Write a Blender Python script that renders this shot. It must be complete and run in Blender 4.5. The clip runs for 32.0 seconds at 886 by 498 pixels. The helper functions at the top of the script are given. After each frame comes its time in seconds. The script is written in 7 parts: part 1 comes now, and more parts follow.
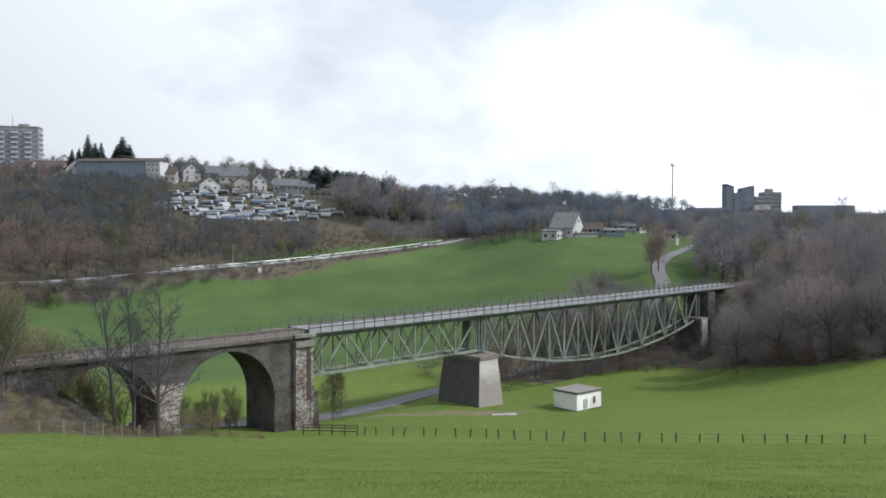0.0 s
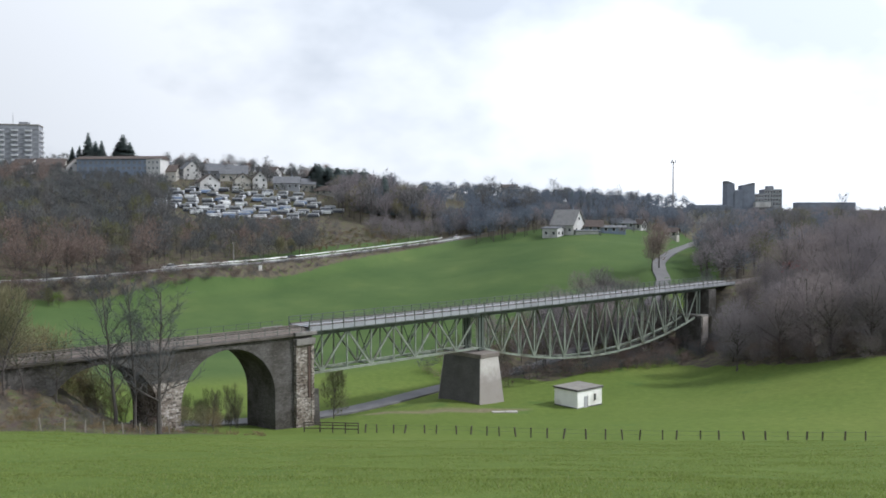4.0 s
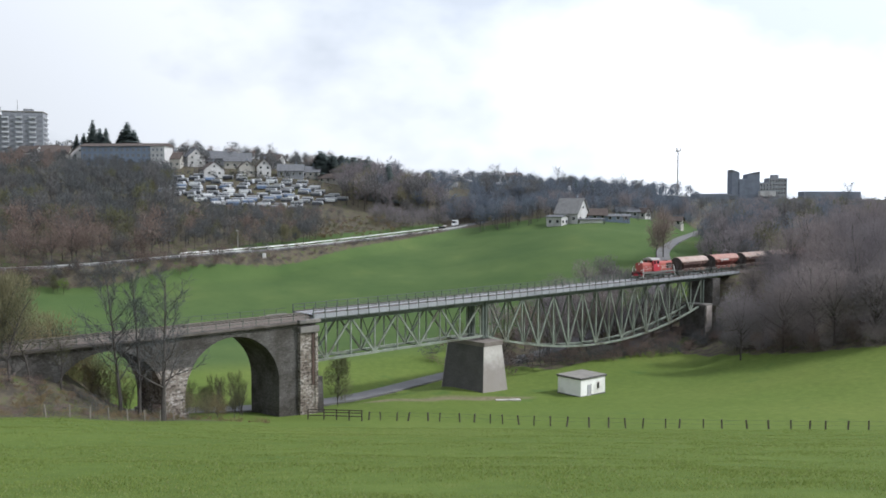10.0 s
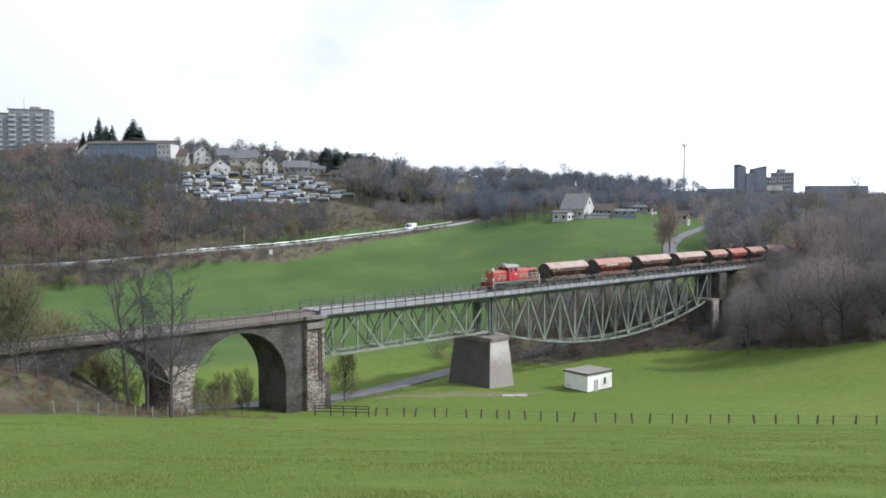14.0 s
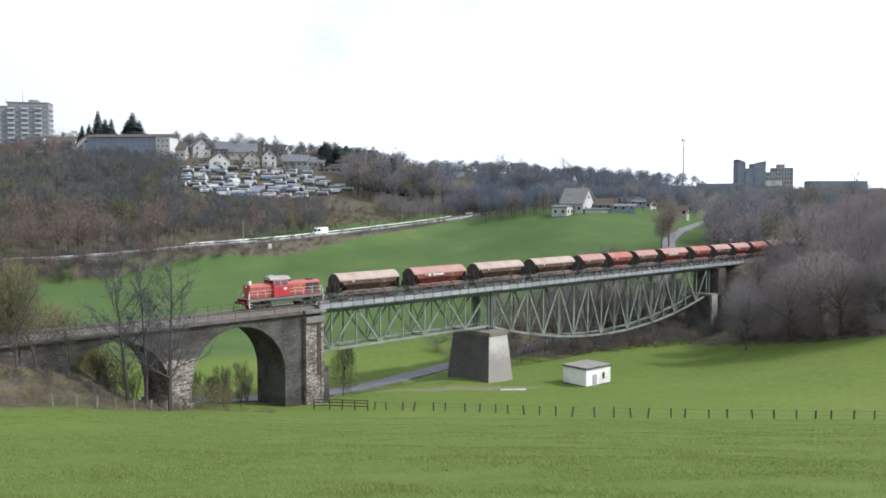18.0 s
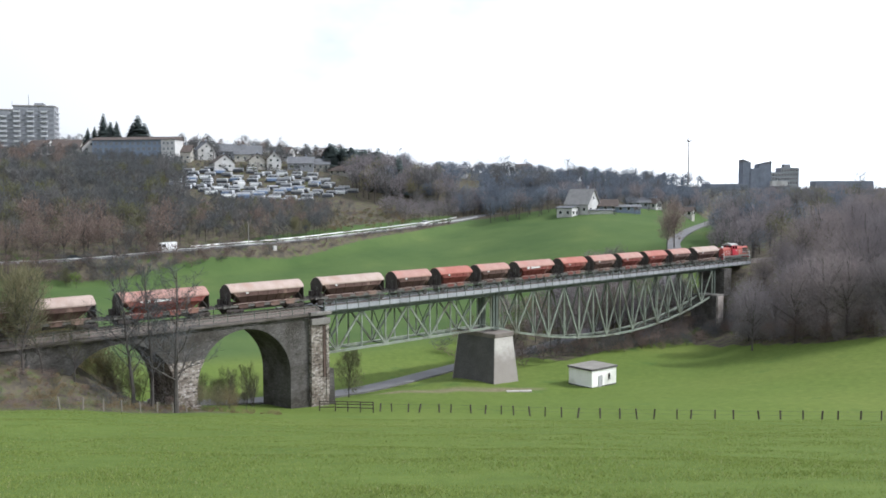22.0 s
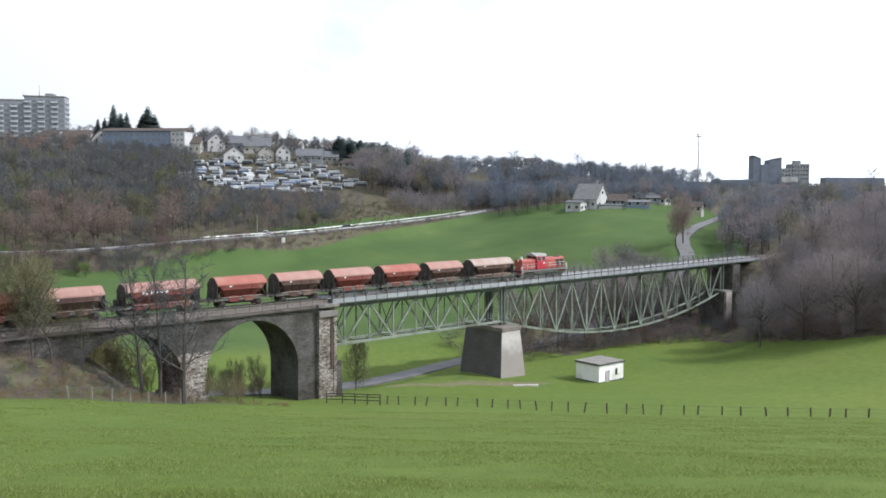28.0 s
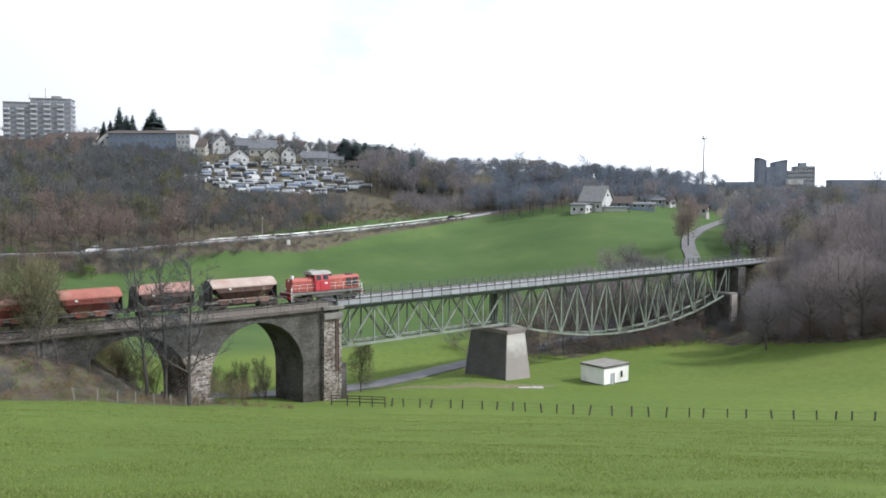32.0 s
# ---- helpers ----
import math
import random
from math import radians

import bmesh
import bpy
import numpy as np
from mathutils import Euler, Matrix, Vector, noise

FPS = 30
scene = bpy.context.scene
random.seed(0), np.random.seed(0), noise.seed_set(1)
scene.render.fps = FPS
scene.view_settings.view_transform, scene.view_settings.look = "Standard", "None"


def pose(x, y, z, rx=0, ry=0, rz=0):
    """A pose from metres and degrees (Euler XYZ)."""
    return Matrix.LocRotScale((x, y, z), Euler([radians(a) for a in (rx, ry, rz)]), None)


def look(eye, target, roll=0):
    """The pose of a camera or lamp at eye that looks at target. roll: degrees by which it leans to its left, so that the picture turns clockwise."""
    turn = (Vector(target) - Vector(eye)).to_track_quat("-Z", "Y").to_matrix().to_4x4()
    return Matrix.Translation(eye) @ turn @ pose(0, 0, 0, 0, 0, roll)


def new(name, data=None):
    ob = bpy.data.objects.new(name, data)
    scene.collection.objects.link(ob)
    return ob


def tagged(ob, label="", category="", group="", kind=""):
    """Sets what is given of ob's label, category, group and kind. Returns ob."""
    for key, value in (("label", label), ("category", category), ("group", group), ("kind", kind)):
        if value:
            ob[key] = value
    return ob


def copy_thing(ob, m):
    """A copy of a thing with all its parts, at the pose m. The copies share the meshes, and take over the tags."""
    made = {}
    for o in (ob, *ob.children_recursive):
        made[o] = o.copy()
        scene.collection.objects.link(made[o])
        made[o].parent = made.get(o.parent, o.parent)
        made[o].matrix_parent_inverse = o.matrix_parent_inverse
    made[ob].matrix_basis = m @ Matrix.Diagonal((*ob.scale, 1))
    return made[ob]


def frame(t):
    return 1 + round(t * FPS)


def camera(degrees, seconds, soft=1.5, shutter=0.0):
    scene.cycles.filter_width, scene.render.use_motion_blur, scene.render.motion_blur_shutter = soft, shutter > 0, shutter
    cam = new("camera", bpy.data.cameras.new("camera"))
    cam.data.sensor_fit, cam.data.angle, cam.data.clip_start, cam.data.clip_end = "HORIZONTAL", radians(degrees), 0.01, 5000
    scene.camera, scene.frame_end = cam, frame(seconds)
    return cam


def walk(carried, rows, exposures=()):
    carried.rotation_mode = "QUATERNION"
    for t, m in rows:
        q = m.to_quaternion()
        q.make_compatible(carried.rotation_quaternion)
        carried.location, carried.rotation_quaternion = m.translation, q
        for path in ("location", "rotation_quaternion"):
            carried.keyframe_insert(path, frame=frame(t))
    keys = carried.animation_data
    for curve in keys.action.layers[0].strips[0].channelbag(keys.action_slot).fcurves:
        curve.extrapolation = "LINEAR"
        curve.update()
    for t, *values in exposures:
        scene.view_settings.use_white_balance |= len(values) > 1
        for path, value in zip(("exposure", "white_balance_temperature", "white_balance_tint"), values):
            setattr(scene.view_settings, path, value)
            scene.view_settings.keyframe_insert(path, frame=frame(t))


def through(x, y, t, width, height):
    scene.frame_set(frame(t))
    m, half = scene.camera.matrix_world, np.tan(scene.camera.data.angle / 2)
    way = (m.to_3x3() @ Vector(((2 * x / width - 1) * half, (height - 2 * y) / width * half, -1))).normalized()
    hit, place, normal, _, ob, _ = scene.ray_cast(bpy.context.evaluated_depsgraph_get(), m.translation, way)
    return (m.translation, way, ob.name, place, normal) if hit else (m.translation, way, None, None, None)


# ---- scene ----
cam = camera(53.66, 32.0, soft=1.7)
EYE = (0.0, 0.0, 0.0)          # the world's origin is the eye; the valley floor lies 33 m below
# seconds, turn to the left, tilt upward, lean (degrees)
SWAY = (
    (0, -0.748, -1.974, 0.064),
    (0.5, -0.776, -1.941, 0.174),
    (1, -0.784, -1.806, 0.262),
    (1.5, -0.778, -1.741, 0.368),
    (2, -0.763, -1.666, 0.397),
    (2.5, -0.714, -1.578, 0.378),
    (3, -0.710, -1.794, 0.594),
    (3.5, -0.774, -1.999, 0.052),
    (5.5, -0.633, -2.354, -0.009),
    (6, -0.578, -2.361, 0.031),
    (6.5, -0.544, -2.353, -0.036),
    (7, -0.572, -2.184, -0.021),
    (7.5, -0.580, -2.058, 0.114),
    (8, -0.522, -2.094, 0.074),
    (8.5, -0.457, -2.318, 0.186),
    (9, -0.460, -2.508, 0.067),
    (9.5, -0.453, -2.643, 0.132),
    (10, -0.459, -2.914, 0.153),
    (10.5, -0.495, -3.007, 0.098),
    (11, -0.507, -3.042, 0.051),
    (11.5, -0.435, -3.033, -0.192),
    (12, -0.346, -3.022, -0.152),
    (12.5, -0.212, -2.989, -0.194),
    (13, -0.132, -3.028, -0.157),
    (13.5, -0.109, -3.138, -0.103),
    (14, -0.059, -3.182, -0.093),
    (14.5, -0.047, -3.175, -0.101),
    (16.5, -0.166, -3.510, -0.078),
    (17, -0.165, -3.544, 0.002),
    (17.5, -0.145, -3.544, 0.003),
    (18, -0.115, -3.552, 0.042),
    (18.5, -0.062, -3.544, -0.008),
    (19, 0.000, -3.544, 0.000),
    (19.5, 0.066, -3.528, -0.089),
    (20, 0.165, -3.544, -0.006),
    (20.5, 0.170, -3.488, 0.002),
    (21, 0.197, -3.454, 0.122),
    (21.5, 0.211, -3.446, -0.070),
    (22, 0.214, -3.457, -0.173),
    (22.5, 0.225, -3.425, -0.133),
    (23, 0.234, -3.421, -0.058),
    (23.5, 0.306, -3.484, 0.040),
    (24, 0.371, -3.550, 0.166),
    (24.5, 0.413, -3.595, 0.037),
    (25, 0.445, -3.620, -0.129),
    (25.5, 0.507, -3.678, -0.267),
    (27.5, 0.740, -3.835, 0.217),
    (28, 0.748, -3.882, 0.299),
    (28.5, 0.775, -3.836, 0.242),
    (29, 0.780, -3.800, 0.277),
    (29.5, 0.844, -3.774, 0.265),
    (30, 0.939, -3.706, 0.294),
    (30.5, 1.005, -3.698, 0.247),
    (31, 1.014, -3.727, 0.345),
    (31.5, 1.035, -3.737, 0.304),
    (32, 1.072, -3.737, 0.303),
)
walk(cam, [(t, pose(*EYE, 90 + tilt, 0, turn) @ pose(0, 0, 0, 0, 0, lean)) for t, turn, tilt, lean in SWAY],
     [(0.0, -0.46, 5900, 10), (9.0, -0.43, 5900, 10), (12.5, -0.28, 5900, 10), (16.5, -0.13, 5900, 10), (32.0, -0.13, 5900, 10)])

# ---- world and light ----
SUN_AZ, SUN_EL = 96.0, 43.0    # degrees from +Y towards +X, and above the horizon
world = bpy.data.worlds.new("world")
scene.world = world
world.use_nodes = True
wn, wl = world.node_tree.nodes, world.node_tree.links
wn.clear()
sky = wn.new("ShaderNodeTexSky")
sky.sky_type, sky.sun_disc = "NISHITA", False
sky.sun_elevation, sky.sun_rotation = radians(SUN_EL), radians(SUN_AZ)
sky.dust_density, sky.air_density = 2.0, 1.0
coord = wn.new("ShaderNodeTexCoord")
stretch = wn.new("ShaderNodeMapping")
stretch.inputs["Scale"].default_value = (1.5, 1.5, 2.6)
stretch.inputs["Location"].default_value = (0.35, 0.1, 0.6)
clouds = wn.new("ShaderNodeTexNoise")
clouds.inputs["Scale"].default_value, clouds.inputs["Detail"].default_value, clouds.inputs["Roughness"].default_value = 2.2, 5.0, 0.5
cover = wn.new("ShaderNodeValToRGB")
cover.color_ramp.elements[0].position, cover.color_ramp.elements[1].position = 0.12, 0.30
body = wn.new("ShaderNodeValToRGB")
body.color_ramp.elements[0].position, body.color_ramp.elements[1].position = 0.36, 0.56
body.color_ramp.elements[0].color, body.color_ramp.elements[1].color = (9.6, 10.0, 10.5, 1), (15.0, 15.0, 14.9, 1)
both = wn.new("ShaderNodeMix")
both.data_type = "RGBA"
veil = wn.new("ShaderNodeMix")                      # thin high cloud over the blue
veil.data_type = "RGBA"
veil.inputs["Factor"].default_value = 0.18
veil.inputs["B"].default_value = (9.0, 9.7, 10.6, 1)
back = wn.new("ShaderNodeBackground")
back.inputs["Strength"].default_value = 0.125
wout = wn.new("ShaderNodeOutputWorld")
wl.new(coord.outputs["Generated"], stretch.inputs["Vector"])
wl.new(stretch.outputs["Vector"], clouds.inputs["Vector"])
rise = wn.new("ShaderNodeSeparateXYZ")                # towards the zenith the cloud cover breaks up
wl.new(coord.outputs["Generated"], rise.inputs["Vector"])
thin = wn.new("ShaderNodeMapRange")
thin.inputs["From Min"].default_value, thin.inputs["From Max"].default_value = 0.24, 0.9
thin.inputs["To Min"].default_value, thin.inputs["To Max"].default_value = 0.0, 0.36
wl.new(rise.outputs["Z"], thin.inputs["Value"])
left = wn.new("ShaderNodeMath")
left.operation = "SUBTRACT"
wl.new(clouds.outputs["Fac"], left.inputs[0])
wl.new(thin.outputs["Result"], left.inputs[1])
wl.new(left.outputs["Value"], cover.inputs["Fac"])
wl.new(clouds.outputs["Fac"], body.inputs["Fac"])
wl.new(cover.outputs["Color"], both.inputs["Factor"])
wl.new(sky.outputs["Color"], veil.inputs["A"])
wl.new(veil.outputs["Result"], both.inputs["A"])
glow = wn.new("ShaderNodeVectorMath")                 # clouds are brighter towards the sun
glow.operation = "DOT_PRODUCT"
wl.new(coord.outputs["Generated"], glow.inputs[0])
_az, _el = radians(SUN_AZ), radians(SUN_EL)
glow.inputs[1].default_value = (math.sin(_az) * math.cos(_el), math.cos(_az) * math.cos(_el), math.sin(_el))
level = wn.new("ShaderNodeMapRange")
level.inputs["From Min"].default_value, level.inputs["From Max"].default_value = -0.9, 0.9
level.inputs["To Min"].default_value, level.inputs["To Max"].default_value = 0.19, 1.43
wl.new(glow.outputs["Value"], level.inputs["Value"])
lit = wn.new("ShaderNodeVectorMath")
lit.operation = "SCALE"
wl.new(body.outputs["Color"], lit.inputs[0])
wl.new(level.outputs["Result"], lit.inputs["Scale"])
wl.new(lit.outputs["Vector"], both.inputs["B"])
wl.new(both.outputs["Result"], back.inputs["Color"])
wl.new(back.outputs["Background"], wout.inputs["Surface"])
sun = new("sun", bpy.data.lights.new("sun", "SUN"))
sun.data.energy, sun.data.angle, sun.data.color = 4.2, radians(2.0), (1.0, 0.95, 0.87)
_a, _e = radians(SUN_AZ), radians(SUN_EL)
TO_SUN = Vector((math.sin(_a) * math.cos(_e), math.cos(_a) * math.cos(_e), math.sin(_e)))
sun.matrix_world = look(TO_SUN * 300, (0, 0, 0))


# ---- materials ----
def material(name, c1, c2, scale=1.0, rough=0.85, metal=0.0, bump=0.3, fine=8.0, c3=None, spread=0.5, vary=0.0, spec=0.3, through=0.0):
    """Two colours broken up by a coarse and a fine noise, a third as stains, relief from the fine one."""
    m = bpy.data.materials.new(name)
    m.use_nodes = True
    n, l = m.node_tree.nodes, m.node_tree.links
    b = n["Principled BSDF"]
    b.inputs["Roughness"].default_value, b.inputs["Metallic"].default_value = rough, metal
    b.inputs["Specular IOR Level"].default_value = spec
    tc = n.new("ShaderNodeTexCoord")
    out = tc.outputs["Object"]
    big, small = n.new("ShaderNodeTexNoise"), n.new("ShaderNodeTexNoise")
    for node, s, d in ((big, scale, 5.0), (small, scale * fine, 4.0)):
        node.inputs["Scale"].default_value, node.inputs["Detail"].default_value = s, d
        l.new(out, node.inputs["Vector"])
    mixv = n.new("ShaderNodeMath")
    mixv.operation = "MULTIPLY_ADD"
    mixv.inputs[1].default_value = 0.45
    l.new(small.outputs["Fac"], mixv.inputs[0])
    half = n.new("ShaderNodeMath")
    half.operation = "MULTIPLY"
    half.inputs[1].default_value = 0.55
    l.new(big.outputs["Fac"], half.inputs[0])
    l.new(half.outputs["Value"], mixv.inputs[2])
    ramp = n.new("ShaderNodeValToRGB")
    ramp.color_ramp.elements[0].position, ramp.color_ramp.elements[1].position = 0.5 - 0.18 * spread / 0.5, 0.5 + 0.18 * spread / 0.5
    ramp.color_ramp.elements[0].color, ramp.color_ramp.elements[1].color = (*c1, 1), (*c2, 1)
    l.new(mixv.outputs["Value"], ramp.inputs["Fac"])
    col = ramp.outputs["Color"]
    if c3:
        st = n.new("ShaderNodeTexNoise")
        st.inputs["Scale"].default_value, st.inputs["Detail"].default_value = scale * 0.35, 6.0
        l.new(out, st.inputs["Vector"])
        sr = n.new("ShaderNodeValToRGB")
        sr.color_ramp.elements[0].position, sr.color_ramp.elements[1].position = 0.52, 0.66
        l.new(st.outputs["Fac"], sr.inputs["Fac"])
        mx = n.new("ShaderNodeMix")
        mx.data_type = "RGBA"
        l.new(sr.outputs["Color"], mx.inputs["Factor"])
        l.new(col, mx.inputs["A"])
        mx.inputs["B"].default_value = (*c3, 1)
        col = mx.outputs["Result"]
    if vary:
        oi, hs = n.new("ShaderNodeObjectInfo"), n.new("ShaderNodeHueSaturation")
        mr = n.new("ShaderNodeMapRange")
        mr.inputs["To Min"].default_value, mr.inputs["To Max"].default_value = 1 - vary, 1 + vary
        l.new(oi.outputs["Random"], mr.inputs["Value"])
        l.new(mr.outputs["Result"], hs.inputs["Value"])
        l.new(col, hs.inputs["Color"])
        col = hs.outputs["Color"]
    l.new(col, b.inputs["Base Color"])
    if through:                                          # a lattice of thin twigs lets part of the light on
        tr, mxs = n.new("ShaderNodeBsdfTranslucent"), n.new("ShaderNodeMixShader")
        mxs.inputs["Fac"].default_value = through
        l.new(col, tr.inputs["Color"])
        l.new(b.outputs["BSDF"], mxs.inputs[1])
        l.new(tr.outputs["BSDF"], mxs.inputs[2])
        l.new(mxs.outputs["Shader"], n["Material Output"].inputs["Surface"])
    if bump:
        bp = n.new("ShaderNodeBump")
        bp.inputs["Strength"].default_value, bp.inputs["Distance"].default_value = bump, 0.05
        l.new(small.outputs["Fac"], bp.inputs["Height"])
        l.new(bp.outputs["Normal"], b.inputs["Normal"])
    return m


M = {}


def rubble(name, tones, scale, mortar, stain):
    """Rough walling: stones of varied tone set in mortar, with stains in patches."""
    m = bpy.data.materials.new(name)
    m.use_nodes = True
    n, l = m.node_tree.nodes, m.node_tree.links
    b = n["Principled BSDF"]
    b.inputs["Roughness"].default_value, b.inputs["Specular IOR Level"].default_value = 0.95, 0.15
    tc, mp = n.new("ShaderNodeTexCoord"), n.new("ShaderNodeMapping")
    mp.inputs["Scale"].default_value = (1.0, 1.0, 1.7)
    l.new(tc.outputs["Object"], mp.inputs["Vector"])
    cell, gap = n.new("ShaderNodeTexVoronoi"), n.new("ShaderNodeTexVoronoi")
    gap.feature = "DISTANCE_TO_EDGE"
    for v in (cell, gap):
        v.inputs["Scale"].default_value = scale
        l.new(mp.outputs["Vector"], v.inputs["Vector"])
    grey = n.new("ShaderNodeSeparateColor")
    l.new(cell.outputs["Color"], grey.inputs["Color"])
    r = n.new("ShaderNodeValToRGB")
    while len(r.color_ramp.elements) < len(tones):
        r.color_ramp.elements.new(0.5)
    for i, (e, c) in enumerate(zip(r.color_ramp.elements, tones)):
        e.position, e.color = i / (len(tones) - 1), (*c, 1)
    l.new(grey.outputs["Red"], r.inputs["Fac"])
    edge = n.new("ShaderNodeMapRange")
    edge.inputs["From Max"].default_value = 0.09
    l.new(gap.outputs["Distance"], edge.inputs["Value"])
    mx = n.new("ShaderNodeMix")
    mx.data_type = "RGBA"
    mx.inputs["A"].default_value = (*mortar, 1)
    l.new(edge.outputs["Result"], mx.inputs["Factor"])
    l.new(r.outputs["Color"], mx.inputs["B"])
    ns, nr = n.new("ShaderNodeTexNoise"), n.new("ShaderNodeValToRGB")
    ns.inputs["Scale"].default_value, ns.inputs["Detail"].default_value = 0.35, 7.0
    l.new(tc.outputs["Object"], ns.inputs["Vector"])
    nr.color_ramp.elements[0].position, nr.color_ramp.elements[1].position = 0.42, 0.64
    l.new(ns.outputs["Fac"], nr.inputs["Fac"])
    st = n.new("ShaderNodeMix")
    st.data_type, st.blend_type = "RGBA", "MULTIPLY"
    st.inputs["B"].default_value = (*stain, 1)
    l.new(nr.outputs["Color"], st.inputs["Factor"])
    l.new(mx.outputs["Result"], st.inputs["A"])
    l.new(st.outputs["Result"], b.inputs["Base Color"])
    bp = n.new("ShaderNodeBump")
    bp.inputs["Strength"].default_value, bp.inputs["Distance"].default_value = 0.9, 0.08
    l.new(edge.outputs["Result"], bp.inputs["Height"])
    l.new(bp.outputs["Normal"], b.inputs["Normal"])
    return m


M["rubble_light"] = rubble("light_rubble_stone", ((0.10, 0.088, 0.078), (0.24, 0.205, 0.175), (0.36, 0.32, 0.285), (0.46, 0.43, 0.40)), 2.4, (0.20, 0.18, 0.16), (0.55, 0.52, 0.5))
M["rubble_dark"] = rubble("dark_rubble_stone", ((0.085, 0.08, 0.076), (0.11, 0.103, 0.097), (0.125, 0.118, 0.112), (0.15, 0.142, 0.134)), 2.6, (0.09, 0.085, 0.08), (0.6, 0.58, 0.55))
M["coping"] = material("brown_grey_coping", (0.078, 0.068, 0.061), (0.138, 0.122, 0.110), 0.9, 0.92, bump=0.4, c3=(0.07, 0.06, 0.05))
M["rust_dark"] = material("dark_red_brown", (0.05, 0.035, 0.03), (0.10, 0.068, 0.055), 1.0, 0.85, bump=0.2)
M["dressed"] = material("dressed_stone", (0.12, 0.113, 0.105), (0.24, 0.225, 0.21), 0.9, 0.92, bump=0.4, c3=(0.08, 0.075, 0.07))
M["concrete"] = material("weathered_concrete", (0.33, 0.302, 0.278), (0.46, 0.428, 0.40), 0.5, 0.93, bump=0.3, c3=(0.17, 0.15, 0.14))
# soot, and part of the shade on the pier's sunless faces, in one colour
M["concrete_dark"] = material("dark_concrete", (0.070, 0.066, 0.066), (0.116, 0.109, 0.107), 0.4, 0.95, bump=0.3, c3=(0.075, 0.07, 0.068))
M["steel"] = material("grey_green_bridge_paint", (0.125, 0.147, 0.120), (0.27, 0.295, 0.248), 0.8, 0.55, bump=0.15, c3=(0.10, 0.10, 0.075))
M["steel_dark"] = material("dark_girder_paint", (0.055, 0.068, 0.058), (0.10, 0.118, 0.10), 0.8, 0.65, bump=0.15)
M["fascia"] = material("pale_galvanised_sheet", (0.23, 0.235, 0.255), (0.38, 0.39, 0.415), 0.9, 0.55, 0.2, bump=0.1, vary=0.13)
M["deck_grey"] = material("pale_deck_plates", (0.17, 0.17, 0.18), (0.27, 0.27, 0.28), 1.2, 0.7, bump=0.2, c3=(0.13, 0.12, 0.115))
M["rail"] = material("worn_rail_steel", (0.16, 0.13, 0.11), (0.28, 0.25, 0.22), 2.0, 0.45, 0.6, bump=0.1)
M["sleeper"] = material("tarred_sleeper", (0.05, 0.042, 0.035), (0.11, 0.09, 0.075), 2.0, 0.9)
M["ballast"] = material("track_ballast", (0.085, 0.070, 0.062), (0.185, 0.160, 0.142), 4.0, 0.95, bump=0.9)
M["asphalt"] = material("old_asphalt", (0.118, 0.114, 0.116), (0.18, 0.175, 0.177), 0.3, 0.85, bump=0.2, fine=20)
M["old_white"] = material("dulled_white_render", (0.42, 0.42, 0.42), (0.54, 0.53, 0.52), 0.5, 0.9, bump=0.1, c3=(0.36, 0.35, 0.34))
M["render_white"] = material("white_wall_render", (0.70, 0.69, 0.66), (0.82, 0.81, 0.79), 0.7, 0.9, bump=0.15, c3=(0.58, 0.57, 0.53))
M["roof_felt"] = material("grey_roof_felt", (0.17, 0.158, 0.142), (0.26, 0.245, 0.222), 0.8, 0.9, bump=0.2)
M["timber"] = material("weathered_timber", (0.048, 0.041, 0.034), (0.11, 0.094, 0.078), 3.0, 0.9, bump=0.5)
M["pale_timber"] = material("pale_weathered_timber", (0.15, 0.135, 0.115), (0.26, 0.235, 0.20), 3.0, 0.9, bump=0.4)
M["bark"] = material("bark", (0.05, 0.045, 0.042), (0.10, 0.088, 0.08), 2.5, 0.95, bump=0.6)


# ---- mesh helpers ----
def part(name, bm, mat, parent=None, label="", smooth=False):
    me = bpy.data.meshes.new(name)
    bm.normal_update()
    bm.to_mesh(me)
    bm.free()
    mats = mat if isinstance(mat, (list, tuple)) else [mat]
    for k in mats:
        me.materials.append(M[k] if isinstance(k, str) else k)
    if smooth:
        me.shade_smooth()
    ob = new(name, me)
    ob.parent = parent
    if label:
        ob["label"] = label
    return ob


def mesh_of(name, verts, faces, mat):
    me = bpy.data.meshes.new(name)
    me.from_pydata(verts, [], faces)
    for k in (mat if isinstance(mat, (list, tuple)) else [mat]):
        me.materials.append(M[k] if isinstance(k, str) else k)
    me.update()
    return me


def share(name, me, parent, m=None, label=""):
    ob = new(name, me)
    ob.parent = parent
    if m is not None:
        ob.matrix_basis = m
    if label:
        ob["label"] = label
    return ob


def empty(name, m=None):
    ob = new(name)
    if m is not None:
        ob.matrix_basis = m
    return ob


def box(bm, c, size, m=None, bevel=0.0, taper=(1, 1), index=0):
    """A box about c; taper shrinks its top in x and y."""
    r = bmesh.ops.create_cube(bm, size=1.0)
    vs = r["verts"]
    for v in vs:
        k = (taper[0], taper[1]) if v.co.z > 0 else (1, 1)
        v.co = Vector((c[0] + v.co.x * size[0] * k[0], c[1] + v.co.y * size[1] * k[1], c[2] + v.co.z * size[2]))
    if m is not None:
        bmesh.ops.transform(bm, matrix=m, verts=vs)
    fs = {f for v in vs for f in v.link_faces}
    for f in fs:
        f.material_index = index
    if bevel:
        bmesh.ops.bevel(bm, geom=list({e for f in fs for e in f.edges}), offset=bevel, segments=1, affect="EDGES")
    return vs


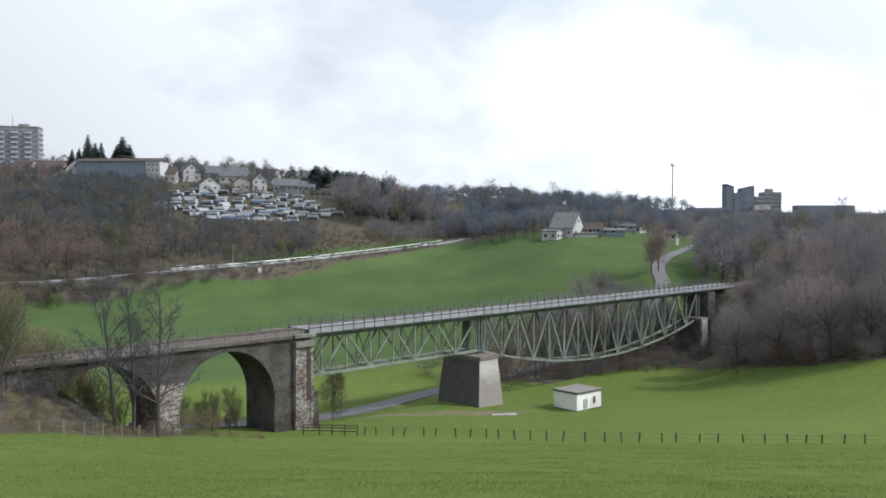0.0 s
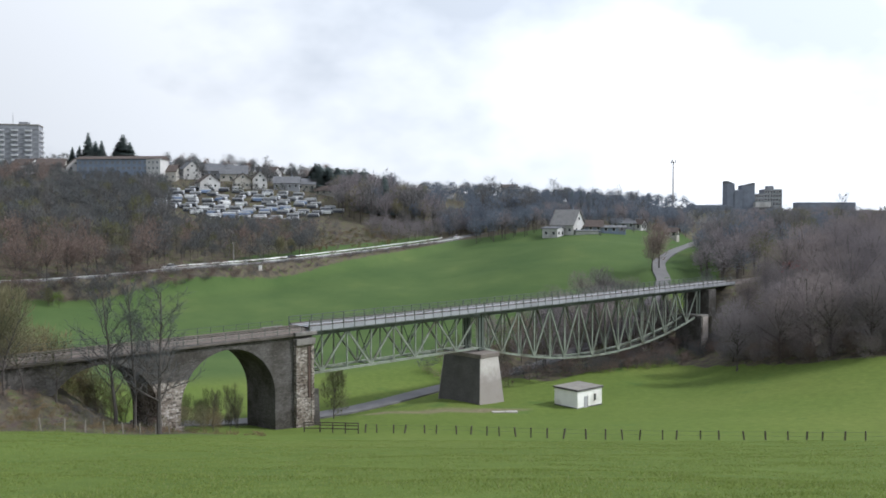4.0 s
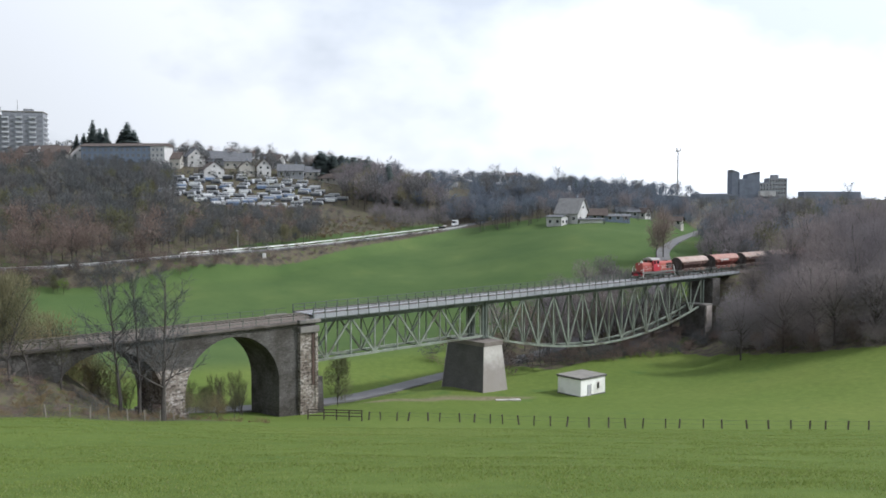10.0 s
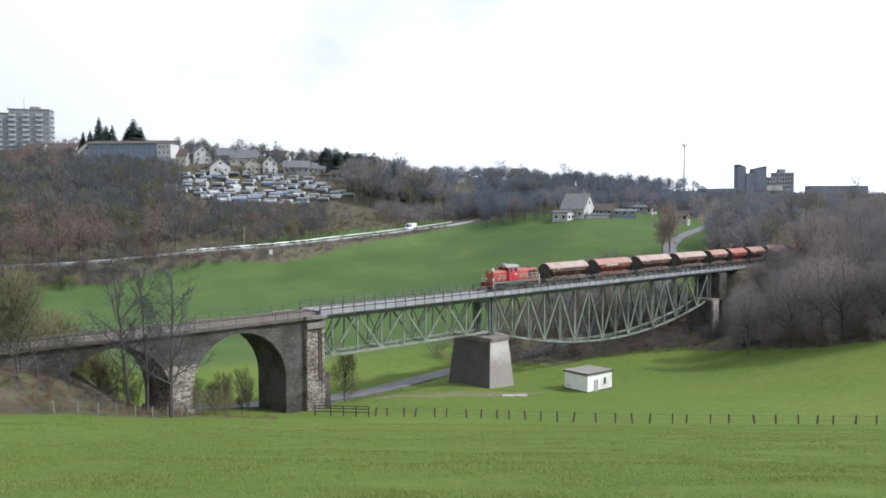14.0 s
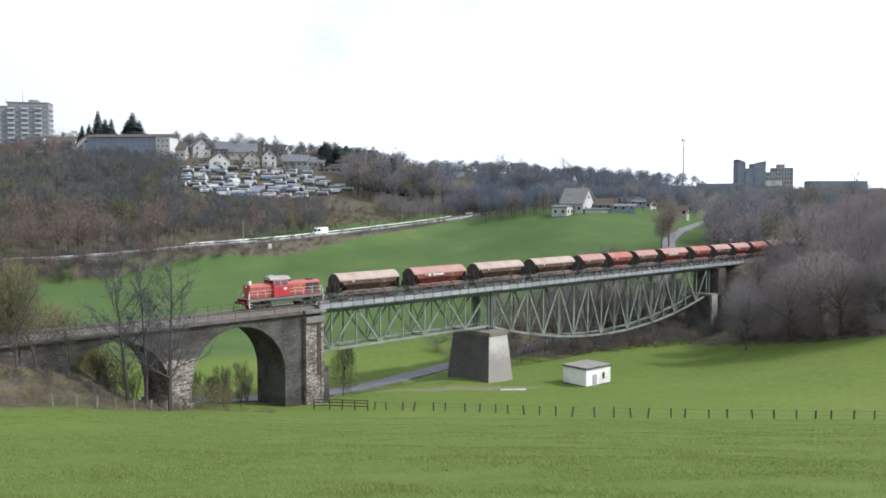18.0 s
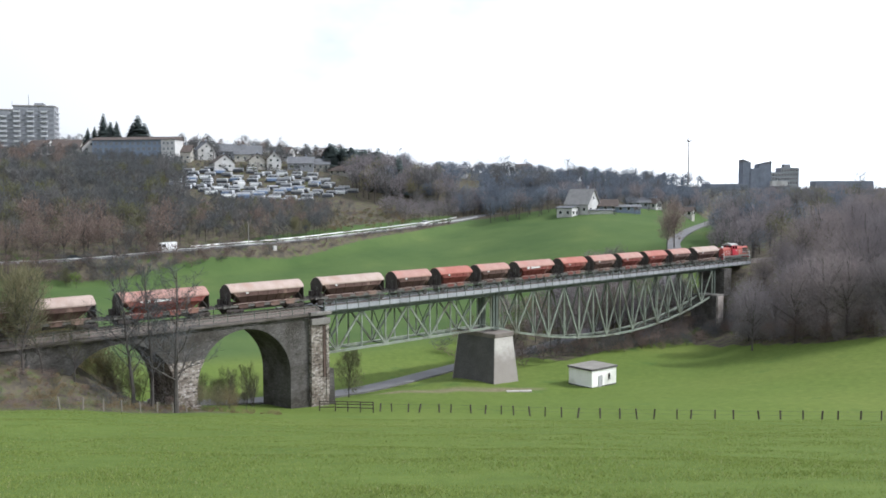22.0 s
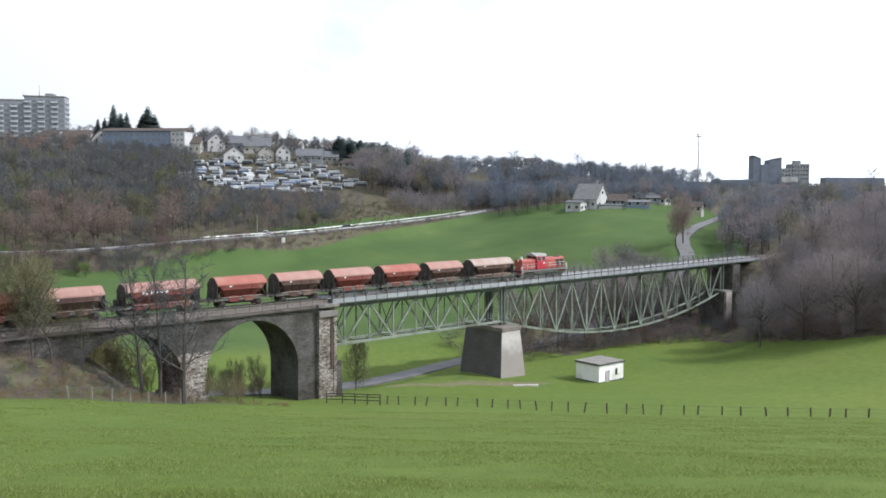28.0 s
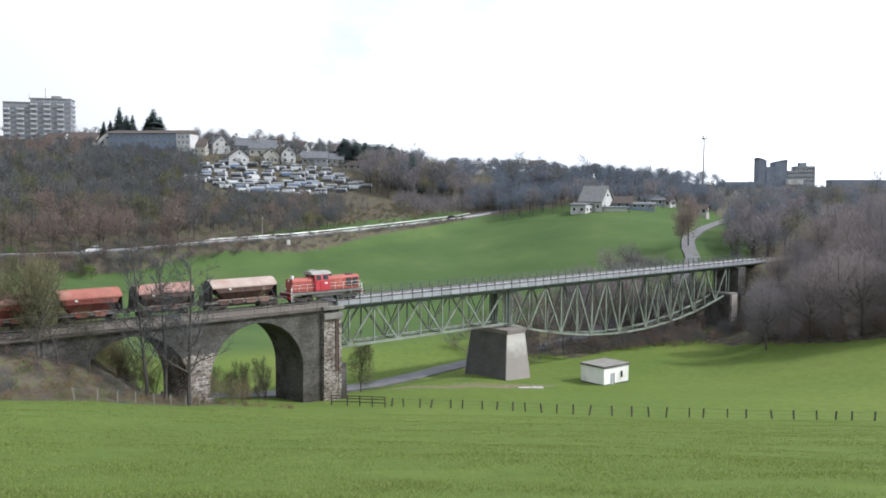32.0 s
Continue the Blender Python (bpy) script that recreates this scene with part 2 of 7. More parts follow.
def beam(bm, p, q, w, h, index=0):
    """A straight bar of width w (level) and depth h between two points."""
    p, q = Vector(p), Vector(q)
    d = q - p
    x = d.normalized()
    side = Vector((0, 0, 1)).cross(x)
    side = side.normalized() if side.length > 1e-4 else Vector((0, 1, 0))
    up = x.cross(side)
    vs = []
    for e in (p, q):
        for a, b in ((-1, -1), (1, -1), (1, 1), (-1, 1)):
            vs.append(bm.verts.new(e + side * (a * w / 2) + up * (b * h / 2)))
    for f in ((3, 2, 1, 0), (4, 5, 6, 7), (0, 1, 5, 4), (1, 2, 6, 5), (2, 3, 7, 6), (3, 0, 4, 7)):
        bm.faces.new([vs[i] for i in f]).material_index = index
    return vs


def bar(name, p, q, w, h, mat, parent, label=""):
    bm = bmesh.new()
    beam(bm, p, q, w, h)
    return part(name, bm, mat, parent, label)


def tube(bm, p, q, r, n=8, r2=None, index=0, cap=True):
    p, q = Vector(p), Vector(q)
    r2 = r if r2 is None else r2
    z = (q - p).normalized()
    x = z.orthogonal().normalized()
    y = z.cross(x)
    rings = []
    for c, rr in ((p, r), (q, r2)):
        rings.append([bm.verts.new(c + (x * math.cos(6.28319 * i / n) + y * math.sin(6.28319 * i / n)) * rr) for i in range(n)])
    for i in range(n):
        bm.faces.new((rings[0][i], rings[0][(i + 1) % n], rings[1][(i + 1) % n], rings[1][i])).material_index = index
    if cap:
        bm.faces.new(rings[0][::-1]).material_index = index
        bm.faces.new(rings[1]).material_index = index


def extrude(bm, outline, axis_from, axis_to, index=0, axis="y"):
    """A closed outline of (a, z) drawn out along y (or x) from one coordinate to the other."""
    mk = (lambda a, z, t: (a, t, z)) if axis == "y" else (lambda a, z, t: (t, a, z))
    r0 = [bm.verts.new(mk(a, z, axis_from)) for a, z in outline]
    r1 = [bm.verts.new(mk(a, z, axis_to)) for a, z in outline]
    n = len(outline)
    fs = [bm.faces.new(r0), bm.faces.new(r1[::-1])]
    for i in range(n):
        fs.append(bm.faces.new((r0[i], r1[i], r1[(i + 1) % n], r0[(i + 1) % n])))
    for f in fs:
        f.material_index = index
    bmesh.ops.recalc_face_normals(bm, faces=fs)
    return fs


# ---- the lie of the land ----
DEPTHS = (0, 45, 90, 106, 120, 140, 165, 200, 235, 265, 300, 345, 400, 460, 530, 650, 900, 1600)
HILLS = {}


def hill(u, *heights):
    """Heights of the land below the eye along one bearing (u: metres aside for each metre ahead)."""
    HILLS[u] = heights


hill(-1.2, -1.6, -11, -19, -18, -18, -19, -20, -20, -16, -10, -6, 0, 8, 16, 28, 38, 45, 48)
hill(-0.52, -1.6, -12.3, -21.8, -18.2, -20, -24, -26.5, -26.0, -19.5, -13, -8, 0, 9, 19, 33, 38, 45, 48)
hill(-0.44, -1.6, -12.3, -21.8, -18.8, -21.0, -25.0, -27.5, -27.0, -21.5, -14, -9, -1, 8, 20, 32, 37, 45, 48)
hill(-0.377, -1.6, -12.4, -22.6, -26, -28.5, -30, -30, -28.5, -24.5, -14.5, -10, -3, 7, 21, 31, 36, 44, 48)
hill(-0.18, -1.6, -12.6, -23.4, -27, -30, -32, -32, -30.5, -27.5, -23, -13.5, -8, 2.5, 17, 25, 33, 42, 46)
hill(0.01, -1.6, -12.6, -23.5, -27.2, -29.5, -32, -33, -31, -27, -23, -19, -13, -8, 0, 12, 18, 26, 32)
hill(0.17, -1.6, -12.6, -23.5, -27.4, -29.6, -32.5, -33.5, -32, -22, -15, -9, -4.5, -2, 1, 4, 8, 14, 22)
hill(0.30, -1.6, -12.6, -23.6, -27.5, -29.0, -31.2, -33, -35, -24, -17,-11.5,-8,-6,-3,0,4,8,12)
hill(0.37, -1.6, -12.6, -23.6, -27.5, -28.8, -30.0, -29.5, -27, -18, -14, -10.5, -8, -6, -3, 0, 4, 6, 10)
hill(0.52, -1.6, -12.5, -23.6, -27.6, -27.8, -26.2, -23, -18, -15.5, -14, -11, -8, -6, -3, 0, 3, 6, 10)
hill(1.2, -1.6, -12, -22, -24, -24, -23, -20, -16, -14, -12, -9, -6, -3, 0, 3, 6, 10, 14)
_u = np.linspace(-1.2, 1.2, 241)
_d = np.arange(0.0, 1601.0, 4.0)
_cols = np.array([np.interp(_d, DEPTHS, HILLS[k]) for k in sorted(HILLS)])
_ras = np.array([np.interp(_u, sorted(HILLS), _cols[:, j]) for j in range(len(_d))]).T
for _ in range(3):                                   # round the corners off
    _ras[1:-1] = (_ras[:-2] + _ras[1:-1] * 2 + _ras[2:]) / 4
    _ras[:, 1:-1] = (_ras[:, :-2] + _ras[:, 1:-1] * 2 + _ras[:, 2:]) / 4
for _ in range(12):
    _ras[1:-1] = (_ras[:-2] + _ras[1:-1] * 2 + _ras[2:]) / 4


def land(x, y):
    """Height of the open land at x, y, roads and banks left out; takes arrays."""
    x, y = np.asarray(x, float), np.asarray(y, float)
    d = np.clip(y, 0, 1599)
    u = np.clip(x / np.maximum(y, 60), -1.199, 1.199)
    i, j = (u + 1.2) / 0.01, d / 4.0
    i0, j0 = i.astype(int), j.astype(int)
    fi, fj = i - i0, j - j0
    z = (_ras[i0, j0] * (1 - fi) * (1 - fj) + _ras[np.minimum(i0 + 1, 240), j0] * fi * (1 - fj)
         + _ras[i0, np.minimum(j0 + 1, 400)] * (1 - fi) * fj + _ras[np.minimum(i0 + 1, 240), np.minimum(j0 + 1, 400)] * fi * fj)
    return z + np.where(y < 0, -y * 0.2, 0.0)


# ---- roads: centre lines in plan, level across ----
def smooth_line(pts, step=4.0):
    """A Catmull-Rom line through pts, about every step metres."""
    P = [np.array(p, float) for p in pts]
    P = [2 * P[0] - P[1]] + P + [2 * P[-1] - P[-2]]
    out = []
    for a, b, c, d in zip(P, P[1:], P[2:], P[3:]):
        n = max(2, int(np.linalg.norm(c - b) / step))
        for k in range(n):
            t = k / n
            out.append(0.5 * (2 * b + (c - a) * t + (2 * a - 5 * b + 4 * c - d) * t * t + (3 * b - a - 3 * c + d) * t ** 3))
    out.append(P[-2])
    return np.array(out)


MAIN_ROAD = smooth_line([(-215, 215, -19.5), (-150, 230, -18.4), (-105, 240, -17.5), (-79.6, 255, -15.8), (-51.9, 283, -14.6),
                         (-35.6, 300, -13.4), (-17.6, 325, -12.0), (3.7, 360, -10.2), (14, 392, -9.0), (30, 425, -8.0), (62, 450, -6.5), (130, 470, -4.0)])
VALLEY_ROAD = smooth_line([(-60, 122, -29.5), (-40, 130, -31.0), (-18, 145, -32.9), (1.7, 168, -33.0), (28, 199, -32.6), (52, 225, -26.5),
                           (63.5, 240, -19.0), (66.8, 256, -15.8), (71, 272, -14.0), (83, 300, -12.0), (98, 330, -10.6), (112, 362, -10.0), (124, 392, -9.0)])


def settle(z, x, y, line, half, bank, deep=0.06):
    """Cut or fill the land to a road: level within half metres of the line, then blended out over the bank."""
    best = np.full(x.shape, 1e9)
    rz = np.zeros(x.shape)
    for p in line:
        d = np.hypot(x - p[0], y - p[1])
        near = d < best
        best = np.where(near, d, best)
        rz = np.where(near, p[2], rz)
    k = np.clip((best - half) / bank, 0, 1)
    k = k * k * (3 - 2 * k)
    return (rz - deep) * (1 - k) + z * k, best


# ---- the railway's line: s metres from the west end of the steelwork, q across (away from the eye), z ----
TDIR = Vector((0.7260, 0.6878, 0.0)).normalized()
NEAR0 = Vector((-18.67, 129.2, 0.0))                 # foot of the near girder plane at s = 0
HALF = 1.7                                           # half the width between the girders
RAIL_Z = -16.25
_n = Vector((-TDIR.y, TDIR.x, 0))
TRACK = Matrix.Translation(NEAR0 + _n * HALF) @ Matrix(((TDIR.x, _n.x, 0, 0), (TDIR.y, _n.y, 0, 0), (0, 0, 1, 0), (0, 0, 0, 1)))


def ground_z(x, y):
    x, y = np.atleast_1d(np.asarray(x, float)), np.atleast_1d(np.asarray(y, float))
    z = land(x, y)
    # the railway's own banks, west of the arches and east of the bridge
    s = (x - TRACK[0][3]) * TDIR.x + (y - TRACK[1][3]) * TDIR.y
    q = np.abs(-(x - TRACK[0][3]) * TDIR.y + (y - TRACK[1][3]) * TDIR.x)
    for inside in (np.clip((-40 - s) / 10, 0, 1), np.clip((s - 117) / 8, 0, 1)):
        k = np.clip((q - 3.2) / 9.0, 0, 1)
        k = 1 - (1 - k * k * (3 - 2 * k)) * inside
        z = (RAIL_Z - 0.75) * (1 - k) + z * k
    z, d1 = settle(z, x, y, MAIN_ROAD, 4.2, 9.0)
    z, d2 = settle(z, x, y, VALLEY_ROAD, 3.6, 6.0, 0.22)
    return z, d1, d2


def gz(x, y):
    return float(ground_z(x, y)[0][0])


# ---- ground ----
def axis(*spans):
    out = []
    for a, b, step in spans:
        out += list(np.arange(a, b, step))
    return np.array(out + [spans[-1][1]])


def wood_front(x):
    """Depth at which the east wood begins."""
    return np.interp(x, (40, 50, 56, 60, 64, 69, 78, 110, 165), (205, 203, 198, 178, 167, 160, 153, 141, 136))


TRODDEN = ((4.3, 144.6, 6.5, 1.6), (11.5, 146.2, 4.5, 0.9), (-5.0, 142.0, 6.0, 1.0), (-11.0, 139.5, 4.0, 0.8))


def bank_edge(u):
    """Depth at which the near meadow ends below the railway bank, by bearing."""
    return np.interp(u, (-0.6, -0.5, -0.4, -0.33, -0.29), (74, 79, 86, 97, 104))


def wood_mask(x, y):
    """How far the land is woodland floor or brown bank instead of meadow, 0 to 1."""
    u = x / np.maximum(y, 30)
    n = np.array([noise.noise((float(a) * 0.035, float(b) * 0.035, 3.0)) for a, b in zip(x.ravel(), y.ravel())]).reshape(x.shape)
    jit = n * 7
    _, d1, d2 = ground_z(x.ravel(), y.ravel())
    d1, d2 = d1.reshape(x.shape), d2.reshape(x.shape)
    road_y = np.interp(x, MAIN_ROAD[:, 0], MAIN_ROAD[:, 1])
    s = (x - TRACK[0][3]) * TDIR.x + (y - TRACK[1][3]) * TDIR.y
    q = -(x - TRACK[0][3]) * TDIR.y + (y - TRACK[1][3]) * TDIR.x
    m = np.zeros(x.shape)

    def soft(*bounds):
        """1 where all the bounds are positive, fading out over about 3 m."""
        out = np.ones(x.shape)
        for b in bounds:
            out = out * np.clip(b / 3.0 + 0.5, 0, 1)
        return out

    far = y * 1.0
    m = np.maximum(m, soft(0.012 * y - x, y - road_y - np.where(x > -50, 34, np.where(x > -78, 24, 12)) - jit))
    m = np.maximum(m, soft(6 - x, y - road_y + 12 - 0.5 * jit, road_y - 3 - y))                              # bank below the road
    m = np.maximum(m, soft(-21 - s, 26 + jit * 0.3 - q, y - bank_edge(u) - jit * 0.12))                                 # bank by the viaduct
    m = np.maximum(m, soft((u - 0.25) * far + jit * 0.5, y - wood_front(x) - 1.5 - jit * 0.3, -q))                      # east woods
    m = np.maximum(m, soft((u - 0.33) * far, q, s - 110))
    m = np.maximum(m, soft(s - 60, 122 - s, q - 1.5 - jit * 0.2, 30 + jit * 0.3 - q, 226 - y))
    m = np.maximum(m, soft(y - 368 - jit, x - 2.5))
    return m


def trodden(x, y):
    """Bare tan earth by the pier's foot and on the track across the meadow to the lane, 0 to 1."""
    m = np.zeros(x.shape)
    for cx, cy, rx, ry in TRODDEN:
        m = np.maximum(m, np.clip(1.3 - ((x - cx) / rx) ** 2 - ((y - cy) / ry) ** 2, 0, 0.8))
    return m


def build_ground():
    xs = axis((-3500, -900, 200), (-900, -300, 40), (-300, -130, 7), (-130, 140, 2.2), (140, 300, 7), (300, 900, 40), (900, 3500, 200))
    ys = axis((-1500, -100, 100), (-100, 0, 12), (0, 90, 2.5), (90, 300, 2.0), (300, 460, 4), (460, 700, 12), (700, 1600, 60), (1600, 4600, 250))
    X, Y = np.meshgrid(xs, ys)
    Z, d1, d2 = ground_z(X.ravel(), Y.ravel())
    rough = np.array([noise.fractal((float(a) * 0.06, float(b) * 0.06, 0.0), 0.9, 2.0, 4) for a, b in zip(X.ravel(), Y.ravel())])
    keep = np.clip(np.minimum(d1 - 4.5, d2 - 4.2) / 4, 0, 1)
    Z = Z + rough * 0.22 * keep
    verts = np.column_stack((X.ravel(), Y.ravel(), Z))
    nx, ny = len(xs), len(ys)
    i = (np.arange(ny - 1)[:, None] * nx + np.arange(nx - 1)[None, :]).ravel()
    faces = np.column_stack((i, i + 1, i + nx + 1, i + nx))
    me = bpy.data.meshes.new("ground")
    me.from_pydata(verts.tolist(), [], faces.tolist())
    me.materials.append(ground_material())
    mask = wood_mask(X, Y).ravel()
    at = me.attributes.new("woodland", "FLOAT", "POINT")
    at.data.foreach_set("value", mask.astype(np.float32))
    dimmed = np.clip((Y - TRACK[1][3] - (X - TRACK[0][3]) * 0.62 - 42) / 16, 0, 0.85) * np.clip((420 - Y) / 40, 0, 1)     # cloud shade painted on the field beyond the lane
    me.attributes.new("cloud_shade", "FLOAT", "POINT").data.foreach_set("value", dimmed.ravel().astype(np.float32))
    me.attributes.new("trodden", "FLOAT", "POINT").data.foreach_set("value", trodden(X, Y).ravel().astype(np.float32))
    me.shade_smooth()
    tagged(new("ground", me), "green spring meadow slopes with brown woodland floor", "ground", kind="structure")


def ground_material():
    m = bpy.data.materials.new("meadow_and_woodland_floor")
    m.use_nodes = True
    n, l = m.node_tree.nodes, m.node_tree.links
    b = n["Principled BSDF"]
    b.inputs["Roughness"].default_value, b.inputs["Specular IOR Level"].default_value = 0.95, 0.05
    tc = n.new("ShaderNodeTexCoord")

    def nz(scale, detail=5.0, rough=0.5):
        t = n.new("ShaderNodeTexNoise")
        t.inputs["Scale"].default_value, t.inputs["Detail"].default_value, t.inputs["Roughness"].default_value = scale, detail, rough
        l.new(tc.outputs["Object"], t.inputs["Vector"])
        return t.outputs["Fac"]

    def ramp(fac, *stops):
        r = n.new("ShaderNodeValToRGB")
        while len(r.color_ramp.elements) < len(stops):
            r.color_ramp.elements.new(0.5)
        for e, (p, c) in zip(r.color_ramp.elements, stops):
            e.position, e.color = p, (*c, 1)
        l.new(fac, r.inputs["Fac"])
        return r.outputs["Color"]

    def mix(fac, a, bb, mode="MIX"):
        x = n.new("ShaderNodeMix")
        x.data_type, x.blend_type = "RGBA", mode
        l.new(fac, x.inputs["Factor"]) if not isinstance(fac, float) else setattr(x.inputs["Factor"], "default_value", fac)
        l.new(a, x.inputs["A"])
        l.new(bb, x.inputs["B"])
        return x.outputs["Result"]

    broad = ramp(nz(0.022, 6.0, 0.6), (0.30, (0.082, 0.122, 0.029)), (0.50, (0.114, 0.156, 0.037)), (0.72, (0.162, 0.188, 0.053)))
    clump = ramp(nz(0.9, 6.0, 0.65), (0.28, (0.066, 0.098, 0.026)), (0.55, (0.110, 0.152, 0.036)), (0.80, (0.178, 0.196, 0.064)))
    grass = mix(0.5, broad, clump)
    patch = ramp(nz(0.11, 4.0, 0.6), (0.60, (0, 0, 0)), (0.72, (1, 1, 1)))
    grass = mix(patch, grass, ramp(nz(2.0), (0.3, (0.064, 0.110, 0.030)), (0.7, (0.098, 0.152, 0.040))))
    floor = ramp(nz(0.5, 7.0, 0.7), (0.25, (0.046, 0.041, 0.036)), (0.45, (0.076, 0.067, 0.055)), (0.54, (0.118, 0.100, 0.072)), (0.63, (0.080, 0.108, 0.036)))
    # the far field's cloud shade, as a darker grass colour
    cloud_shade = n.new("ShaderNodeAttribute")
    cloud_shade.attribute_name = "cloud_shade"
    grass = mix(cloud_shade.outputs["Fac"], grass, ramp(nz(0.05, 6.0, 0.6), (0.35, (0.052, 0.088, 0.034)), (0.6, (0.074, 0.112, 0.042)), (0.75, (0.104, 0.136, 0.050))))
    bare = n.new("ShaderNodeAttribute")
    bare.attribute_name = "trodden"
    grass = mix(bare.outputs["Fac"], grass, ramp(nz(1.2, 6.0, 0.7), (0.3, (0.13, 0.105, 0.075)), (0.7, (0.25, 0.205, 0.155))))
    at = n.new("ShaderNodeAttribute")
    at.attribute_name = "woodland"
    edge = n.new("ShaderNodeMath")
    edge.operation = "MULTIPLY_ADD"
    edge.inputs[1].default_value = 0.7
    l.new(nz(0.6, 6.0, 0.7), edge.inputs[0])
    sub = n.new("ShaderNodeMath")
    sub.operation = "SUBTRACT"
    sub.inputs[1].default_value = 0.35
    l.new(at.outputs["Fac"], sub.inputs[0])
    l.new(sub.outputs["Value"], edge.inputs[2])
    hard = ramp(edge.outputs["Value"], (0.35, (0, 0, 0)), (0.6, (1, 1, 1)))
    l.new(mix(hard, grass, floor), b.inputs["Base Color"])
    bp = n.new("ShaderNodeBump")
    bp.inputs["Strength"].default_value, bp.inputs["Distance"].default_value = 0.5, 0.10
    l.new(nz(3.5, 6.0, 0.7), bp.inputs["Height"])
    l.new(bp.outputs["Normal"], b.inputs["Normal"])
    return m


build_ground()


def strip(name, line, half, lift, mat, label, category, side=0.0, kind="structure", parent=None):
    """A road surface along a line, with a little thickness."""
    bm = bmesh.new()
    rows = []
    for i, p in enumerate(line):
        a, b = line[max(i - 1, 0)], line[min(i + 1, len(line) - 1)]
        d = Vector((b[0] - a[0], b[1] - a[1], 0)).normalized()
        nrm = Vector((-d.y, d.x, 0))
        c = Vector(p) + nrm * side
        rows.append([bm.verts.new(c + nrm * k * half + Vector((0, 0, lift - dz))) for k, dz in ((-1, 0.5), (-1, 0), (0, -0.04), (1, 0), (1, 0.5))])
    for r, q in zip(rows, rows[1:]):
        for k in range(4):
            bm.faces.new((r[k], r[k + 1], q[k + 1], q[k]))
    ob = part(name, bm, mat, parent)
    return tagged(ob, label, category, kind=kind)


strip("road", MAIN_ROAD, 3.4, 0.05, "asphalt", "grey asphalt main road along the hillside", "road")
strip("road", VALLEY_ROAD, 2.0, 0.05, "asphalt", "narrow grey asphalt lane through the valley meadow", "road")


# ---- steel bridge ----
def sweep(bm, pts, w, h):
    """One continuous box-section bar through points that lie in a plane of equal y."""
    rings = []
    for x, y, z in pts:
        rings.append([bm.verts.new((x, y + a * w / 2, z + b * h / 2)) for a, b in ((-1, -1), (1, -1), (1, 1), (-1, 1))])
    for r, s in zip(rings, rings[1:]):
        for k in range(4):
            bm.faces.new((r[k], s[k], s[(k + 1) % 4], r[(k + 1) % 4]))
    bm.faces.new(rings[0])
    bm.faces.new(rings[-1][::-1])
    bmesh.ops.recalc_face_normals(bm, faces=bm.faces)



def girder(root, s0, s1, bottoms, tops, low, mirror_label=""):
    """Both truss planes of one span. bottoms, tops: node positions along s; low(s): height of the lower chord."""
    top_z = -17.45
    for q, tag in ((-HALF, ""), (HALF, "")):
        bar("top_chord", (s0, q, top_z), (s1, q, top_z), 0.42, 0.55, "steel_dark", root)
        line = [s0] + sorted(bottoms) + [s1]
        fine = sorted(set(line + list(np.arange(s0, s1, 2.3))))
        bm = bmesh.new()
        pts = [(s, q, low(s)) for s in fine]
        sweep(bm, pts, 0.36, 0.34)
        part("bottom_chord", bm, "steel", root)
        for b in bottoms:
            bm = bmesh.new()
            box(bm, (b, q, low(b) + 0.28), (0.95, 0.10, 0.6), taper=(0.5, 1))
            part("gusset_plate", bm, "steel", root)
            bar("vertical", (b, q, low(b)), (b, q, top_z), 0.20, 0.24, "steel", root)
        for t in tops:
            if s0 + 0.5 < t < s1 - 0.5:
                bar("vertical", (t, q, low(t)), (t, q, top_z), 0.18, 0.22, "steel", root)
        nodes = sorted([(b, "b") for b in bottoms] + [(t, "t") for t in tops])
        for (a, ka), (b, kb) in zip(nodes, nodes[1:]):
            if ka != kb:
                za = low(a) if ka == "b" else top_z
                zb = low(b) if kb == "b" else top_z
                bar("diagonal", (a, q, za), (b, q, zb), 0.22, 0.30, "steel", root)
    for b in bottoms:                                   # cross bracing between the planes
        z = low(b)
        bar("cross_strut", (b, -HALF, z), (b, HALF, z), 0.16, 0.18, "steel_dark", root)
        bar("cross_brace", (b, -HALF, z), (b, HALF, -17.6), 0.10, 0.12, "steel_dark", root)
        bar("cross_brace", (b, HALF, z), (b, -HALF, -17.6), 0.10, 0.12, "steel_dark", root)
    for a, b in zip(sorted(bottoms), sorted(bottoms)[1:]):
        bar("wind_brace", (a, -HALF, low(a)), (b, HALF, low(b)), 0.12, 0.12, "steel_dark", root)
        bar("wind_brace", (a, HALF, low(a)), (b, -HALF, low(b)), 0.12, 0.12, "steel_dark", root)


